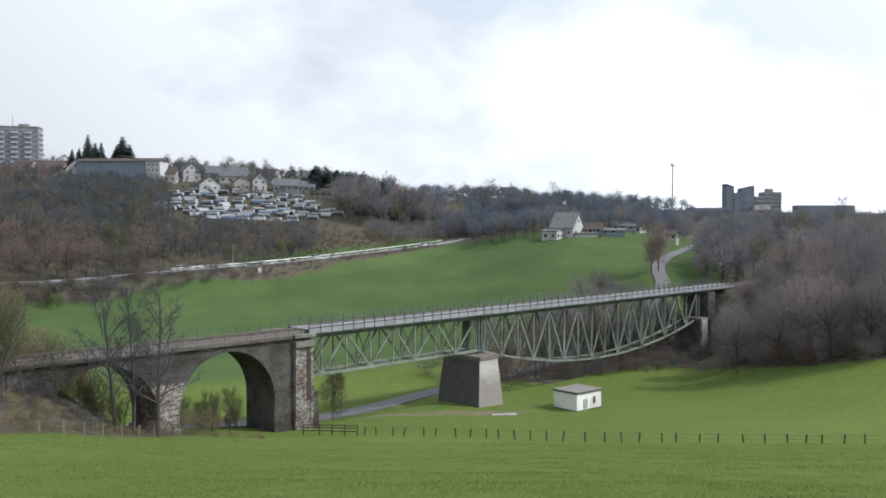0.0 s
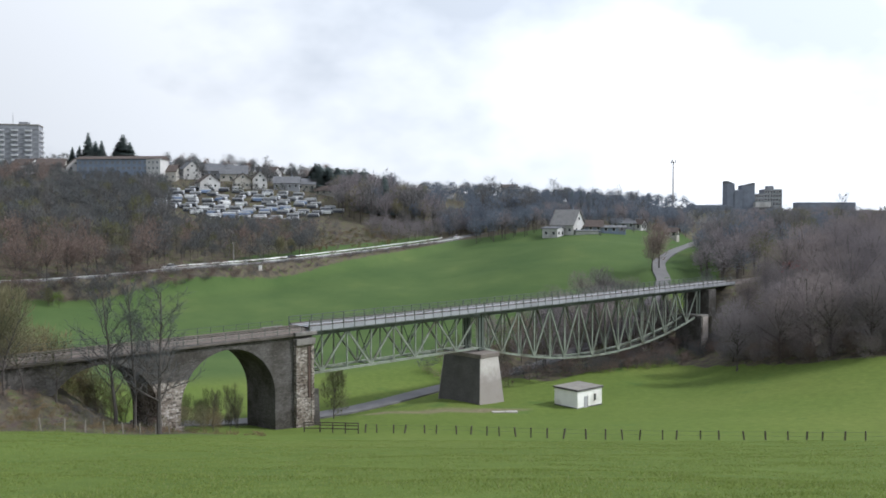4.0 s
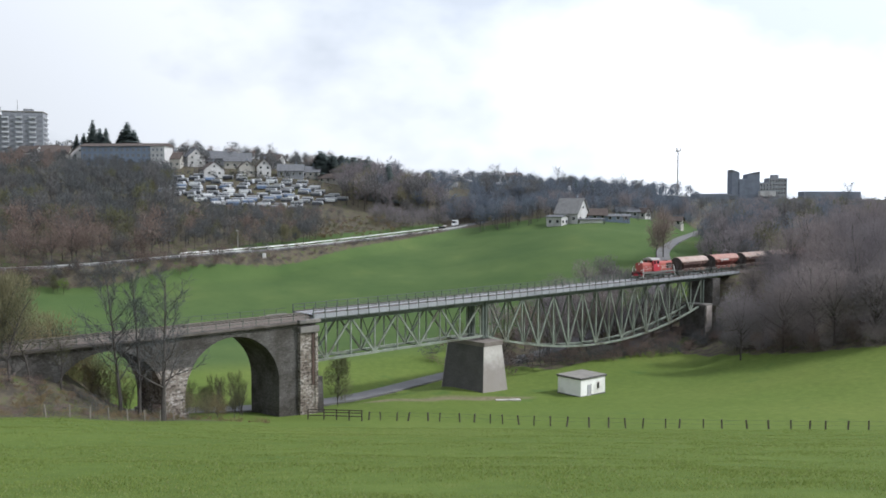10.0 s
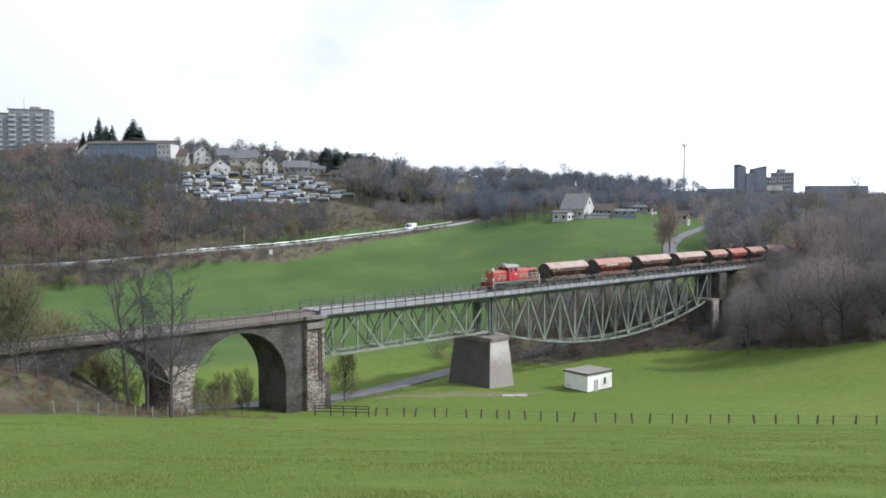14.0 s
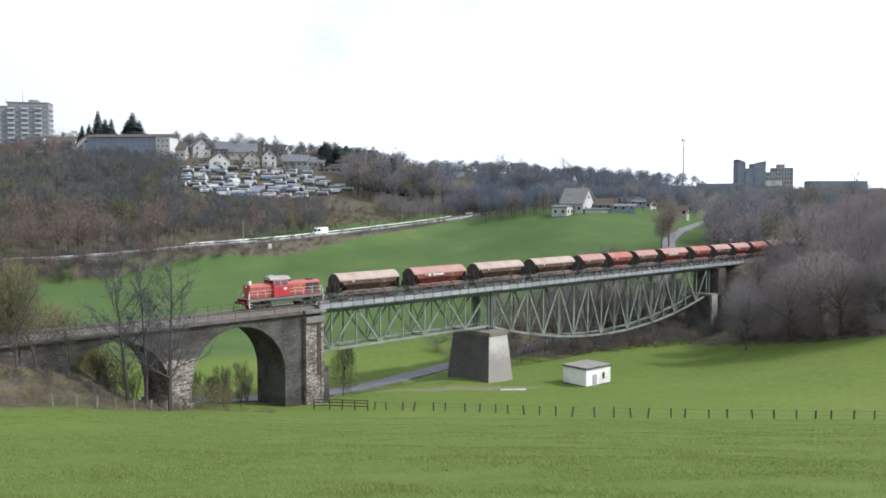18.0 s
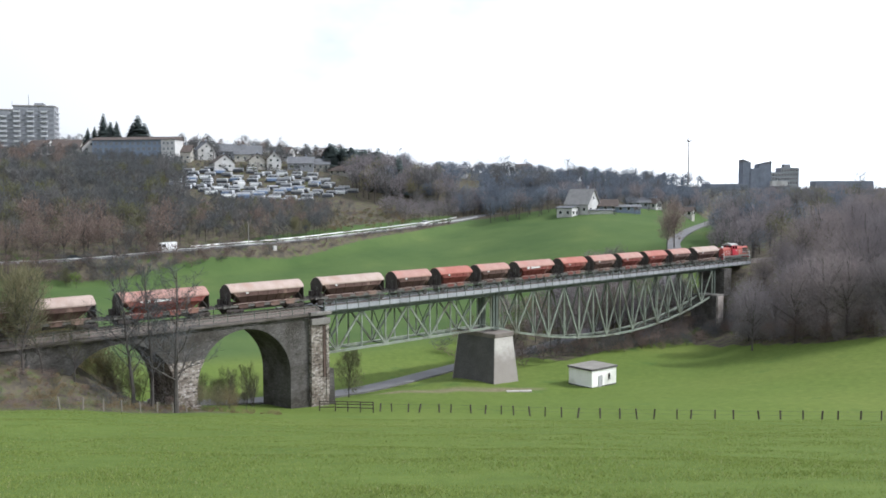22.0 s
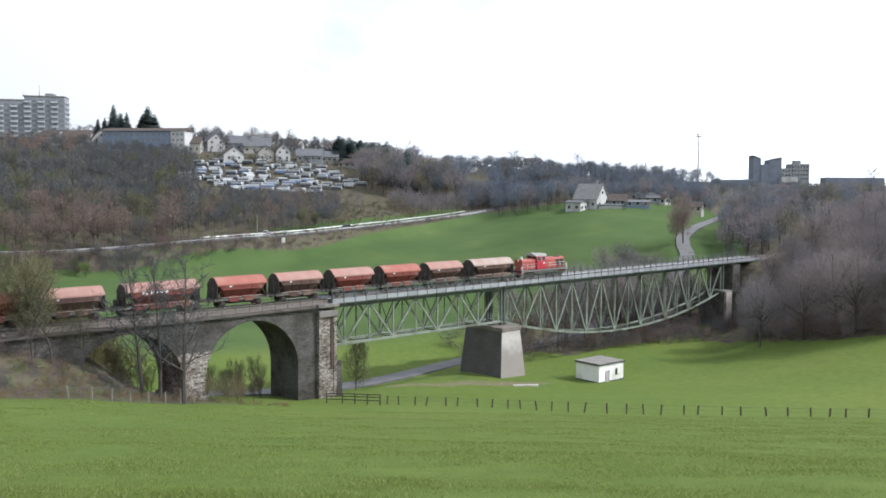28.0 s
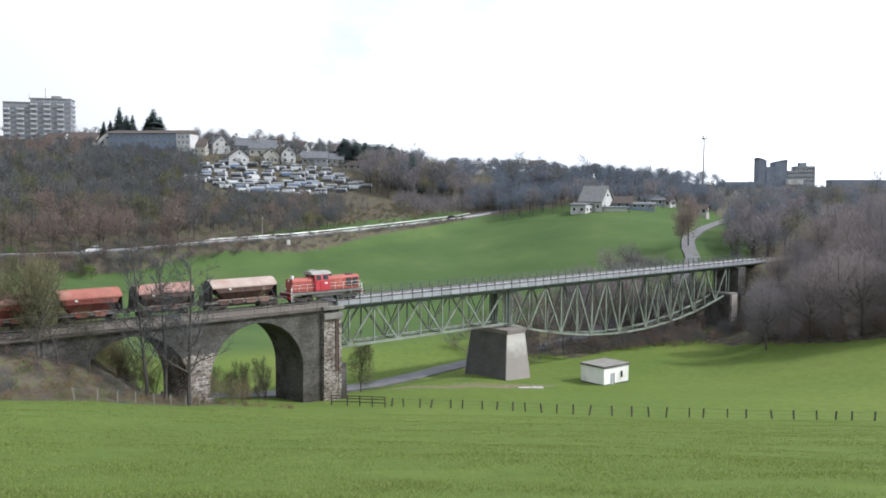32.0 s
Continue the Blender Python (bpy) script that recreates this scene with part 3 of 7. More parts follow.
def deck(root, s0, s1):
    bm = bmesh.new()
    box(bm, ((s0 + s1) / 2, 0, -16.95), (s1 - s0, 2 * HALF + 0.5, 0.25))
    part("deck_plate", bm, "deck_grey", root)
    for q0, q1 in ((-2.55, -0.90), (-0.62, 0.62), (0.90, 2.55)):
        bm = bmesh.new()
        box(bm, ((s0 + s1) / 2, (q0 + q1) / 2, -16.32), (s1 - s0, q1 - q0, 0.05))
        part("deck_cover", bm, "fascia", root)
    for side in (-1, 1):
        q = side * (HALF + 0.95)
        bm = bmesh.new()
        box(bm, ((s0 + s1) / 2, side * (HALF + 0.55), -16.92), (s1 - s0, 0.8, 0.08))
        part("walkway_grating", bm, "fascia", root)
        n = int((s1 - s0) / 2.05)
        step = (s1 - s0) / n
        panel = mesh_of("fascia_panel", *cuboid(step - 0.16, 0.06, 0.72), "fascia")
        post = mesh_of("rail_post", *cuboid(0.13, 0.12, 2.15), "steel_dark")
        brk = mesh_of("bracket", *cuboid(0.08, 0.9, 0.14), "steel_dark")
        for i in range(n + 1):
            s = s0 + i * step
            share("rail_post", post, root, pose(s, q, -16.2))
            share("bracket", brk, root, pose(s, side * (HALF + 0.5), -17.08))
            if i < n:
                share("fascia_panel", panel, root, pose(s + step / 2, q + side * 0.02, -16.60))
        bar("edge_beam", (s0, q, -16.98), (s1, q, -16.98), 0.10, 0.22, "steel_dark", root)
        bar("cable_duct", (s0, q - side * 0.3, -16.18), (s1, q - side * 0.3, -16.18), 0.22, 0.14, "coping", root)
        for z in (-15.17, -15.65):
            bar("handrail", (s0, q, z), (s1, q, z), 0.07, 0.09, "steel_dark", root)


def cuboid(a, b, c):
    v = [(x * a / 2, y * b / 2, z * c / 2) for z in (-1, 1) for x, y in ((-1, -1), (1, -1), (1, 1), (-1, 1))]
    return v, [(3, 2, 1, 0), (4, 5, 6, 7), (0, 1, 5, 4), (1, 2, 6, 5), (2, 3, 7, 6), (3, 0, 4, 7)]


MID, EAST = 37.6, 113.4
west_span = empty("truss_bridge", TRACK)
tagged(west_span, "grey-green riveted steel truss span with straight lower chord", "bridge", "railway bridge spans")
girder(west_span, 0.1, MID - 0.4, [2.9, 12.4, 21.9, 31.4], [-1.8, 7.65, 17.15, 26.65, 36.6], lambda s: -23.35)
deck(west_span, 0.0, MID - 0.05)
east_span = empty("truss_bridge", TRACK)
tagged(east_span, "grey-green riveted steel fish-belly truss span over the valley", "bridge", "railway bridge spans")


def belly(s):
    return -28.6 + 5.2 * ((s - 75.5) / 37.9) ** 2


girder(east_span, MID + 0.4, EAST, [43.2 + 9.2 * i for i in range(8)], [38.6 + 9.2 * i for i in range(9)], belly)
deck(east_span, MID + 0.05, EAST)
APPROACH = 129.0
approach = empty("approach_deck", TRACK)
tagged(approach, "pale plated railway deck running from the bridge into the wood", "deck", "railway bridge spans")
deck(approach, EAST + 0.05, APPROACH)
for sp, s in ((west_span, MID - 0.4), (east_span, MID + 0.4), (west_span, 0.3), (east_span, EAST - 0.2)):
    for q in (-HALF, HALF):
        bar("end_post", (s, q, -23.2), (s, q, -17.3), 0.34, 0.5, "steel_dark", sp)
        bm = bmesh.new()
        box(bm, (s, q, -23.55), (0.7, 0.7, 0.5), bevel=0.05)
        part("bearing", bm, "steel_dark", sp)

# rails and sleepers over bridge and viaduct
track = empty("railway_track", TRACK)
tagged(track, "single railway track with worn steel rails on dark sleepers", "track", kind="structure")
S_W, S_E = -260.0, 420.0
for q in (-0.7535, 0.7535):
    bm = bmesh.new()
    box(bm, ((S_W + S_E) / 2, q, RAIL_Z - 0.07), (S_E - S_W, 0.07, 0.14))
    part("rail", bm, "rail", track)
slp = mesh_of("sleeper", *cuboid(0.24, 2.5, 0.2), "sleeper")
for i in range(240):
    share("sleeper", slp, track, pose(-52 + i * 0.72, 0, RAIL_Z - 0.25))
for a, b in ((S_W, -0.2), (APPROACH + 0.1, S_E)):
    bm = bmesh.new()
    extrude(bm, [(-2.4, RAIL_Z - 0.75), (2.4, RAIL_Z - 0.75), (1.7, RAIL_Z - 0.22), (-1.7, RAIL_Z - 0.22)], a, b, axis="x")
    part("ballast_bed", bm, "ballast", track)


# ---- stone viaduct ----
def viaduct():
    root = empty("stone_viaduct", TRACK)
    tagged(root, "old grey rubble-stone railway viaduct with round arches", "viaduct")
    qn, qf = -3.7, 3.7
    top, foot = -17.15, -36.0
    arches = [(-21.2, -6.7), (-38.6, -24.1), (-56.0, -41.5)]
    crown = -18.0
    # outline of one long wall with the arch openings cut from below
    pts = [(-75, top), (-75, foot)]
    for a, b in sorted(arches):
        r, c = (b - a) / 2, (a + b) / 2
        spring = crown - r
        pts += [(a, foot), (a, spring)]
        pts += [(c - r * math.cos(math.pi * k / 20), spring + r * math.sin(math.pi * k / 20)) for k in range(1, 20)]
        pts += [(b, spring), (b, foot)]
    pts += [(-0.4, foot), (-0.4, top)]
    bm = bmesh.new()
    extrude(bm, pts, qn, qf)
    bmesh.ops.triangulate(bm, faces=[f for f in bm.faces if len(f.verts) > 4])
    part("arcade_wall", bm, "rubble_dark", root)
    for side, q in ((-1, qn), (1, qf)):
        # arch rings of cut stones, a little proud
        for a, b in arches[:2]:
            r, c = (b - a) / 2, (a + b) / 2
            spring = crown - r
            n = 26
            for k in range(n):
                t0, t1 = math.pi * k / n + 0.004, math.pi * (k + 1) / n - 0.004
                bm = bmesh.new()
                ol = [(c - rr * math.cos(t), spring + rr * math.sin(t)) for rr, t in ((r + 0.02, t0), (r + 0.75, t0), (r + 0.75, t1), (r + 0.02, t1))]
                extrude(bm, ol, q - side * 0.2, q + side * (0.05 + 0.02 * (k % 2)))
                part("voussoir", bm, "rubble_dark", root)
        bm = bmesh.new()
        box(bm, (-37.5, q + side * 0.15, top + 0.12), (75, 0.7, 0.32), bevel=0.03)
        part("cornice", bm, "coping", root)
        for i in range(36):                               # railing on the coping
            s = -74 + i * 2.05
            bar("rail_post", (s, q + side * 0.1, top + 0.2), (s, q + side * 0.1, top + 1.4), 0.07, 0.07, "steel_dark", root)
        for z in (top + 0.8, top + 1.35):
            bar("handrail", (-75, q + side * 0.1, z), (-0.4, q + side * 0.1, z), 0.045, 0.05, "steel_dark", root)
    # pilasters: the tall end pier and the pillar between the arches
    bm = bmesh.new()
    box(bm, (-1.95, 0, -26.6), (3.1, 8.3, 18.0))
    part("end_pier", bm, "rubble_light", root)
    for q, side in ((-4.2, -1), (4.2, 1)):
        for a in (-3.25, -0.65):
            bm = bmesh.new()
            box(bm, (a, q, -23.5), (0.5, 0.22, 11.2), bevel=0.02)
            part("quoin_strip", bm, "rubble_light", root)
        # no hollow is cut: a dark strip gives the slot its shade
        bm = bmesh.new()
        box(bm, (-1.2, q + side * 0.02, -22.5), (0.42, 0.10, 7.6))
        part("recess_shade", bm, "rust_dark", root)
        bm = bmesh.new()
        box(bm, (-1.95, q + side * 0.12, -18.05), (3.3, 0.5, 0.9), bevel=0.04)
        part("pier_cap", bm, "dressed", root)
        bm = bmesh.new()
        box(bm, (-1.95, q + side * 0.08, -16.9), (3.7, 0.7, 0.5), bevel=0.05)
        part("coping_stone", bm, "dressed", root)
    bm = bmesh.new()
    box(bm, (0.6, 0, -30.5), (1.8, 6.6, 10.0), taper=(0.7, 0.96))
    part("footing_buttress", bm, "rubble_dark", root)
    # pillars that flare into the haunches of the arches on both sides
    haunch = -21.3
    for (a0, a), (b, b0) in ((arches[1], arches[0]), (arches[2], arches[1])):
        r = (b0 - b) / 2
        spring = crown - r
        rim = [(math.sqrt(max(r * r - (z - spring) ** 2, 0.0)), z) for z in np.linspace(spring, haunch, 9)]
        left = [(a - r + h, z) for h, z in rim]
        right = [(b + r - h, z) for h, z in rim]
        bm = bmesh.new()
        extrude(bm, [(a - 0.03, foot), (b + 0.03, foot)] + [(x + 0.03, z) for x, z in right] + [(x - 0.03, z) for x, z in left[::-1]], qn - 0.16, qf + 0.16)
        part("pillar", bm, "rubble_light", root)
        for q, side in ((qn, -1), (qf, 1)):
            bm = bmesh.new()
            box(bm, ((a + b) / 2, q + side * 0.2, foot + 7.6), (b - a + 0.7, 0.5, 2.4), bevel=0.06)
            part("plinth_course", bm, "rubble_light", root)


viaduct()


def two_tone_concrete():
    """Pale concrete turning grey-brown, with a ragged edge, from two metres below the cap."""
    m = material("two_tone_pier_concrete", (0.35, 0.325, 0.30), (0.48, 0.455, 0.43), 0.5, 0.93, bump=0.3)
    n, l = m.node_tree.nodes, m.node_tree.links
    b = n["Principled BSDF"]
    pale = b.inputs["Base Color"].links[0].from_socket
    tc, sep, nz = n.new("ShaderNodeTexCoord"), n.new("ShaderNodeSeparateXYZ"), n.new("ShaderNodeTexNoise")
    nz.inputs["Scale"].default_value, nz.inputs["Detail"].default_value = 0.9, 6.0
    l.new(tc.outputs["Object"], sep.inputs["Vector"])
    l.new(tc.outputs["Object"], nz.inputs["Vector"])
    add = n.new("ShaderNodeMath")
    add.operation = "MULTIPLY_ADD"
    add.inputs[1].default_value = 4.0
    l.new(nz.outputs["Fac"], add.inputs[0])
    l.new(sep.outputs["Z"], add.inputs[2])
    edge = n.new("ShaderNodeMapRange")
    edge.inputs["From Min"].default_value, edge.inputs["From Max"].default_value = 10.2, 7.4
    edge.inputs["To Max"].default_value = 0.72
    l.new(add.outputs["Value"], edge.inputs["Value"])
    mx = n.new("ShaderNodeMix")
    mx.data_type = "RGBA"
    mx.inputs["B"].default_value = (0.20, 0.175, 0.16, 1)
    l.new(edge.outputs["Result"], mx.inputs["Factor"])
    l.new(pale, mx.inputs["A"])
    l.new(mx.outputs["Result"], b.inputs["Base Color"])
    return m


M["stained"] = two_tone_concrete()
M["cap_brown"] = material("brown_stained_cap", (0.13, 0.112, 0.10), (0.21, 0.185, 0.165), 0.7, 0.93, bump=0.3)


def mid_pier():
    root = empty("bridge_pier", TRACK @ pose(MID - 0.95, 0, -34.5))
    tagged(root, "tapered weathered concrete bridge pier on the meadow", "pier", "railway bridge piers")
    # the shaft's dark colour holds the shade of its long faces
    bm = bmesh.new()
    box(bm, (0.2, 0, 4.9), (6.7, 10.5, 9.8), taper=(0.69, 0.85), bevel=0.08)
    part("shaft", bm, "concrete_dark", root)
    for sg in (-1, 1):                                   # slabs added to give the ends their paler, sunlit colour
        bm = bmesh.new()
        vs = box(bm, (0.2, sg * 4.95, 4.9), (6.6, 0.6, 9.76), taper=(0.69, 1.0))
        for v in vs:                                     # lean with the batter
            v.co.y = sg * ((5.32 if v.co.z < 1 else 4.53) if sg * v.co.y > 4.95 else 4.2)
        part("pale_end_slab", bm, "stained", root)
    bm = bmesh.new()
    box(bm, (0.3, 0, 10.15), (4.9, 9.3, 0.75), bevel=0.06)
    part("cap_slab", bm, "cap_brown", root)
    bm = bmesh.new()
    box(bm, (0.3, 0, 0.2), (6.8, 10.6, 0.8), bevel=0.06)
    part("plinth", bm, "concrete_dark", root)


mid_pier()


M["pale_stone"] = material("pale_weathered_stone", (0.24, 0.21, 0.19), (0.42, 0.38, 0.35), 0.6, 0.95, bump=0.5, c3=(0.15, 0.125, 0.11))


def east_pier():
    root = empty("bridge_abutment", TRACK @ pose(EAST + 1.4, 0, -36))
    tagged(root, "stone bridge abutment half hidden by bare trees", "abutment", "railway bridge piers")
    bm = bmesh.new()
    box(bm, (-1.9, 0, 6.2), (3.6, 6.6, 12.4), taper=(0.94, 0.96))
    part("shaft", bm, "rubble_dark", root)
    bm = bmesh.new()
    box(bm, (2.0, 0, 15.3), (3.4, 6.4, 6.4))
    part("back_wall", bm, "rubble_dark", root)
    bm = bmesh.new()
    box(bm, (-1.9, -3.35, 6.3), (2.6, 0.6, 12.0), bevel=0.05)
    part("light_stone_face", bm, "pale_stone", root)
    bm = bmesh.new()
    box(bm, (-1.9, -1.2, 12.45), (3.4, 4.6, 0.4), bevel=0.05)
    part("bearing_slab", bm, "dressed", root)


east_pier()


M["glass_dark"] = material("dark_window_glass", (0.02, 0.024, 0.028), (0.04, 0.045, 0.05), 0.5, 0.08, bump=0, spec=0.6)
M["wall_door"] = material("grey_metal_door", (0.30, 0.30, 0.31), (0.40, 0.40, 0.41), 1.0, 0.6, bump=0.05)


# ---- white hut ----
def hut():
    x, y = 25.4, 151.0
    z = gz(x, y)
    root = empty("hut", pose(x, y, z, 0, 0, 40))
    tagged(root, "small white rendered flat-roofed hut on the meadow", "hut")
    bm = bmesh.new()
    box(bm, (0, 0, 1.5), (6.4, 5.2, 3.4))
    part("wall", bm, "render_white", root)
    bm = bmesh.new()
    box(bm, (0, 0, 3.31), (6.75, 5.55, 0.24), bevel=0.04)
    part("roof", bm, "roof_felt", root)
    for c, size in (((0, -2.76, 3.27), (6.8, 0.06, 0.30)), ((0, 2.76, 3.27), (6.8, 0.06, 0.30)), ((-3.39, 0, 3.27), (0.06, 5.5, 0.30)), ((3.39, 0, 3.27), (0.06, 5.5, 0.30))):
        bm = bmesh.new()
        box(bm, c, size)
        part("roof_edge", bm, "concrete_dark", root)
    bm = bmesh.new()
    box(bm, (-1.1, -2.64, 1.05), (0.85, 0.1, 2.1))
    door = part("door", bm, "wall_door", root)
    bm = bmesh.new()
    box(bm, (-0.62, -2.62, 1.05), (0.12, 0.12, 2.2))
    part("door_frame", bm, "rust_dark", door)
    bm = bmesh.new()
    tube(bm, (-1.42, -2.69, 1.05), (-1.42, -2.78, 1.05), 0.04, 6)
    part("door_handle", bm, "steel_dark", door)
    bm = bmesh.new()
    box(bm, (1.3, -2.64, 1.75), (0.46, 0.1, 0.95))
    win = part("window", bm, "rust_dark", root)
    bm = bmesh.new()
    box(bm, (1.3, -2.69, 1.75), (0.34, 0.04, 0.8))
    part("pane", bm, "glass_dark", win)
    bm = bmesh.new()
    box(bm, (1.3, -2.70, 1.22), (0.6, 0.2, 0.08))
    part("sill", bm, "concrete", win)
    bm = bmesh.new()
    box(bm, (0, 0, 0.05), (6.5, 5.3, 0.5))
    part("plinth", bm, "concrete_dark", root)


hut()


def concrete_slab():
    x, y = 12.0, 143.0
    root = empty("concrete_slab", pose(x, y, gz(x, y), 0, 0, 4))
    tagged(root, "pale worn concrete slab lying in the grass by the pier", "slab")
    for k, w in ((-1.1, 2.1), (1.05, 2.0)):
        bm = bmesh.new()
        box(bm, (k, 0.06 * k, -0.06), (w, 0.9, 0.5), bevel=0.05)
        part("slab_half", bm, "concrete", root)


concrete_slab()


# ---- trees ----
def grow(seed, height, spread=0.45, limbs=14, twigs=(7, 7), lean=0.0, clear=0.25, trunk=0.022, rise=0.9, twig_w=0.075, wander=0.10):
    """A bare tree: tapered trunk and limbs as prisms, the twigs as thin blades. Gives two (verts, faces) lists."""
    rnd = random.Random(seed)
    wood_v, wood_f, tw_v, tw_f = [], [], [], []

    def prism(p, q, r0, r1, n=4):
        d = (q - p).normalized()
        a = d.orthogonal().normalized()
        b = d.cross(a)
        base = len(wood_v)
        for c, r in ((p, r0), (q, r1)):
            for k in range(n):
                t = 6.28319 * k / n
                wood_v.append(tuple(c + (a * math.cos(t) + b * math.sin(t)) * r))
        for k in range(n):
            wood_f.append((base + k, base + (k + 1) % n, base + n + (k + 1) % n, base + n + k))

    def blade(p, q, w):
        d = (q - p).normalized()
        a = d.cross(Vector((rnd.uniform(-1, 1), rnd.uniform(-1, 1), rnd.uniform(-1, 1)))).normalized() * w
        base = len(tw_v)
        tw_v.extend((tuple(p - a), tuple(p + a), tuple(q)))
        tw_f.append((base, base + 1, base + 2))

    def bent(d, amount):
        return (d + Vector((rnd.gauss(0, amount), rnd.gauss(0, amount), rnd.gauss(0, amount)))).normalized()

    p, d, r = Vector((0, 0, -0.4)), Vector((lean, 0, 1)).normalized(), height * trunk
    steps = 7
    spine = [(p.copy(), r)]
    for i in range(steps):
        q = p + d * height * 0.92 / steps
        r2 = r * 0.78
        prism(p, q, r, r2, 6)
        p, r, d = q, r2, (bent(d, wander) + Vector((0, 0, 0.12))).normalized()
        spine.append((p.copy(), r))
    for i in range(limbs):
        f = clear + (0.97 - clear) * (i + rnd.random() * 0.8) / limbs
        k = min(int(f * steps), steps - 1)
        t = f * steps - k
        a = spine[k][0].lerp(spine[k + 1][0], t)
        az = i * 2.4 + rnd.uniform(-0.5, 0.5)
        up = rise * rnd.uniform(0.6, 1.3) + f * 0.6
        dd = Vector((math.cos(az), math.sin(az), up)).normalized()
        ln = height * spread * (1.15 - 0.75 * f) * rnd.uniform(0.7, 1.15)
        ra = spine[k][1] * 0.5
        pts = [a]
        for j in range(3):
            b = pts[-1] + dd * ln / 3
            prism(pts[-1], b, ra * (1 - j * 0.28), ra * (0.72 - j * 0.28), 4)
            pts.append(b)
            dd = (bent(dd, 0.18) + Vector((0, 0, 0.12))).normalized()
        for j in range(twigs[0]):
            g = 0.25 + 0.75 * (j + rnd.random()) / twigs[0]
            kk = min(int(g * 3), 2)
            s = pts[kk].lerp(pts[kk + 1], g * 3 - kk)
            e = bent((dd + Vector((rnd.gauss(0, 0.6), rnd.gauss(0, 0.6), rnd.gauss(0.25, 0.5)))).normalized(), 0.2)
            l2 = ln * rnd.uniform(0.25, 0.5)
            s2 = s + e * l2
            blade(s, s2, twig_w * 0.9)
            for h in range(twigs[1]):
                w = s.lerp(s2, (h + rnd.random()) / twigs[1])
                e2 = bent((e + Vector((rnd.gauss(0, 0.7), rnd.gauss(0, 0.7), rnd.gauss(0.2, 0.6)))).normalized(), 0.2)
                blade(w, w + e2 * l2 * rnd.uniform(0.35, 0.75), twig_w * 0.6)
    return (wood_v, wood_f), (tw_v, tw_f)


def species(n, twig_mat, seed, **kw):
    out = []
    for i in range(n):
        (wv, wf), (tv, tf) = grow(seed + i, 10.0, **kw)
        out.append((mesh_of("trunk", wv, wf, "bark"), mesh_of("crown", tv, tf, twig_mat)))
    return out


def plant(kind, x, y, h, name="tree", label="", group="", wide=1.0, z=None, sink=0.0):
    trunk, crown = kind
    k = h / 10.0
    m = pose(x, y, (gz(x, y) if z is None else z) - sink, 0, 0, random.uniform(0, 360))
    root = empty(name, m)
    root.scale = (k * wide, k * wide, k)
    share("trunk", trunk, root)
    share("crown", crown, root)
    tagged(root, label, "tree", group)
    return root


M["twig_brown"] = material("reddish_bare_twigs", (0.158, 0.118, 0.102), (0.228, 0.175, 0.154), 0.15, 0.95, bump=0, vary=0.15, through=0.42)
M["twig_green"] = material("budding_twigs", (0.095, 0.096, 0.054), (0.155, 0.152, 0.085), 0.2, 0.95, bump=0, vary=0.15, through=0.42)
M["twig_grey"] = material("grey_brown_twigs", (0.095, 0.095, 0.097), (0.162, 0.156, 0.154), 0.1, 0.95, bump=0, vary=0.15, through=0.42)
M["twig_slate"] = material("dark_slate_twigs", (0.074, 0.079, 0.082), (0.134, 0.139, 0.142), 0.08, 0.95, bump=0, vary=0.15, through=0.42)
# light and bluish: the haze of distance is put into this twig colour
M["twig_haze"] = material("far_haze_blue_twigs", (0.105, 0.125, 0.158), (0.185, 0.21, 0.25), 0.05, 0.95, bump=0, through=0.42)
M["twig_mauve"] = material("mauve_grey_twigs", (0.195, 0.168, 0.165), (0.28, 0.245, 0.24), 0.15, 0.95, bump=0, vary=0.2, through=0.42)
M["twig_dusk"] = material("dusky_twigs", (0.150, 0.135, 0.140), (0.225, 0.204, 0.21), 0.15, 0.95, bump=0, vary=0.2, through=0.42)
M["twig_straw"] = material("dead_straw_stems", (0.15, 0.112, 0.062), (0.25, 0.195, 0.112), 0.6, 0.95, bump=0, vary=0.25, through=0.42)
TALL = species(4, "twig_slate", 40, spread=0.30, limbs=26, twigs=(10, 8), clear=0.24, trunk=0.0125, wander=0.05, twig_w=0.014, rise=0.95)
AIRY = species(4, "twig_green", 90, spread=0.42, limbs=22, twigs=(9, 8), clear=0.22, trunk=0.016, wander=0.14, twig_w=0.020)


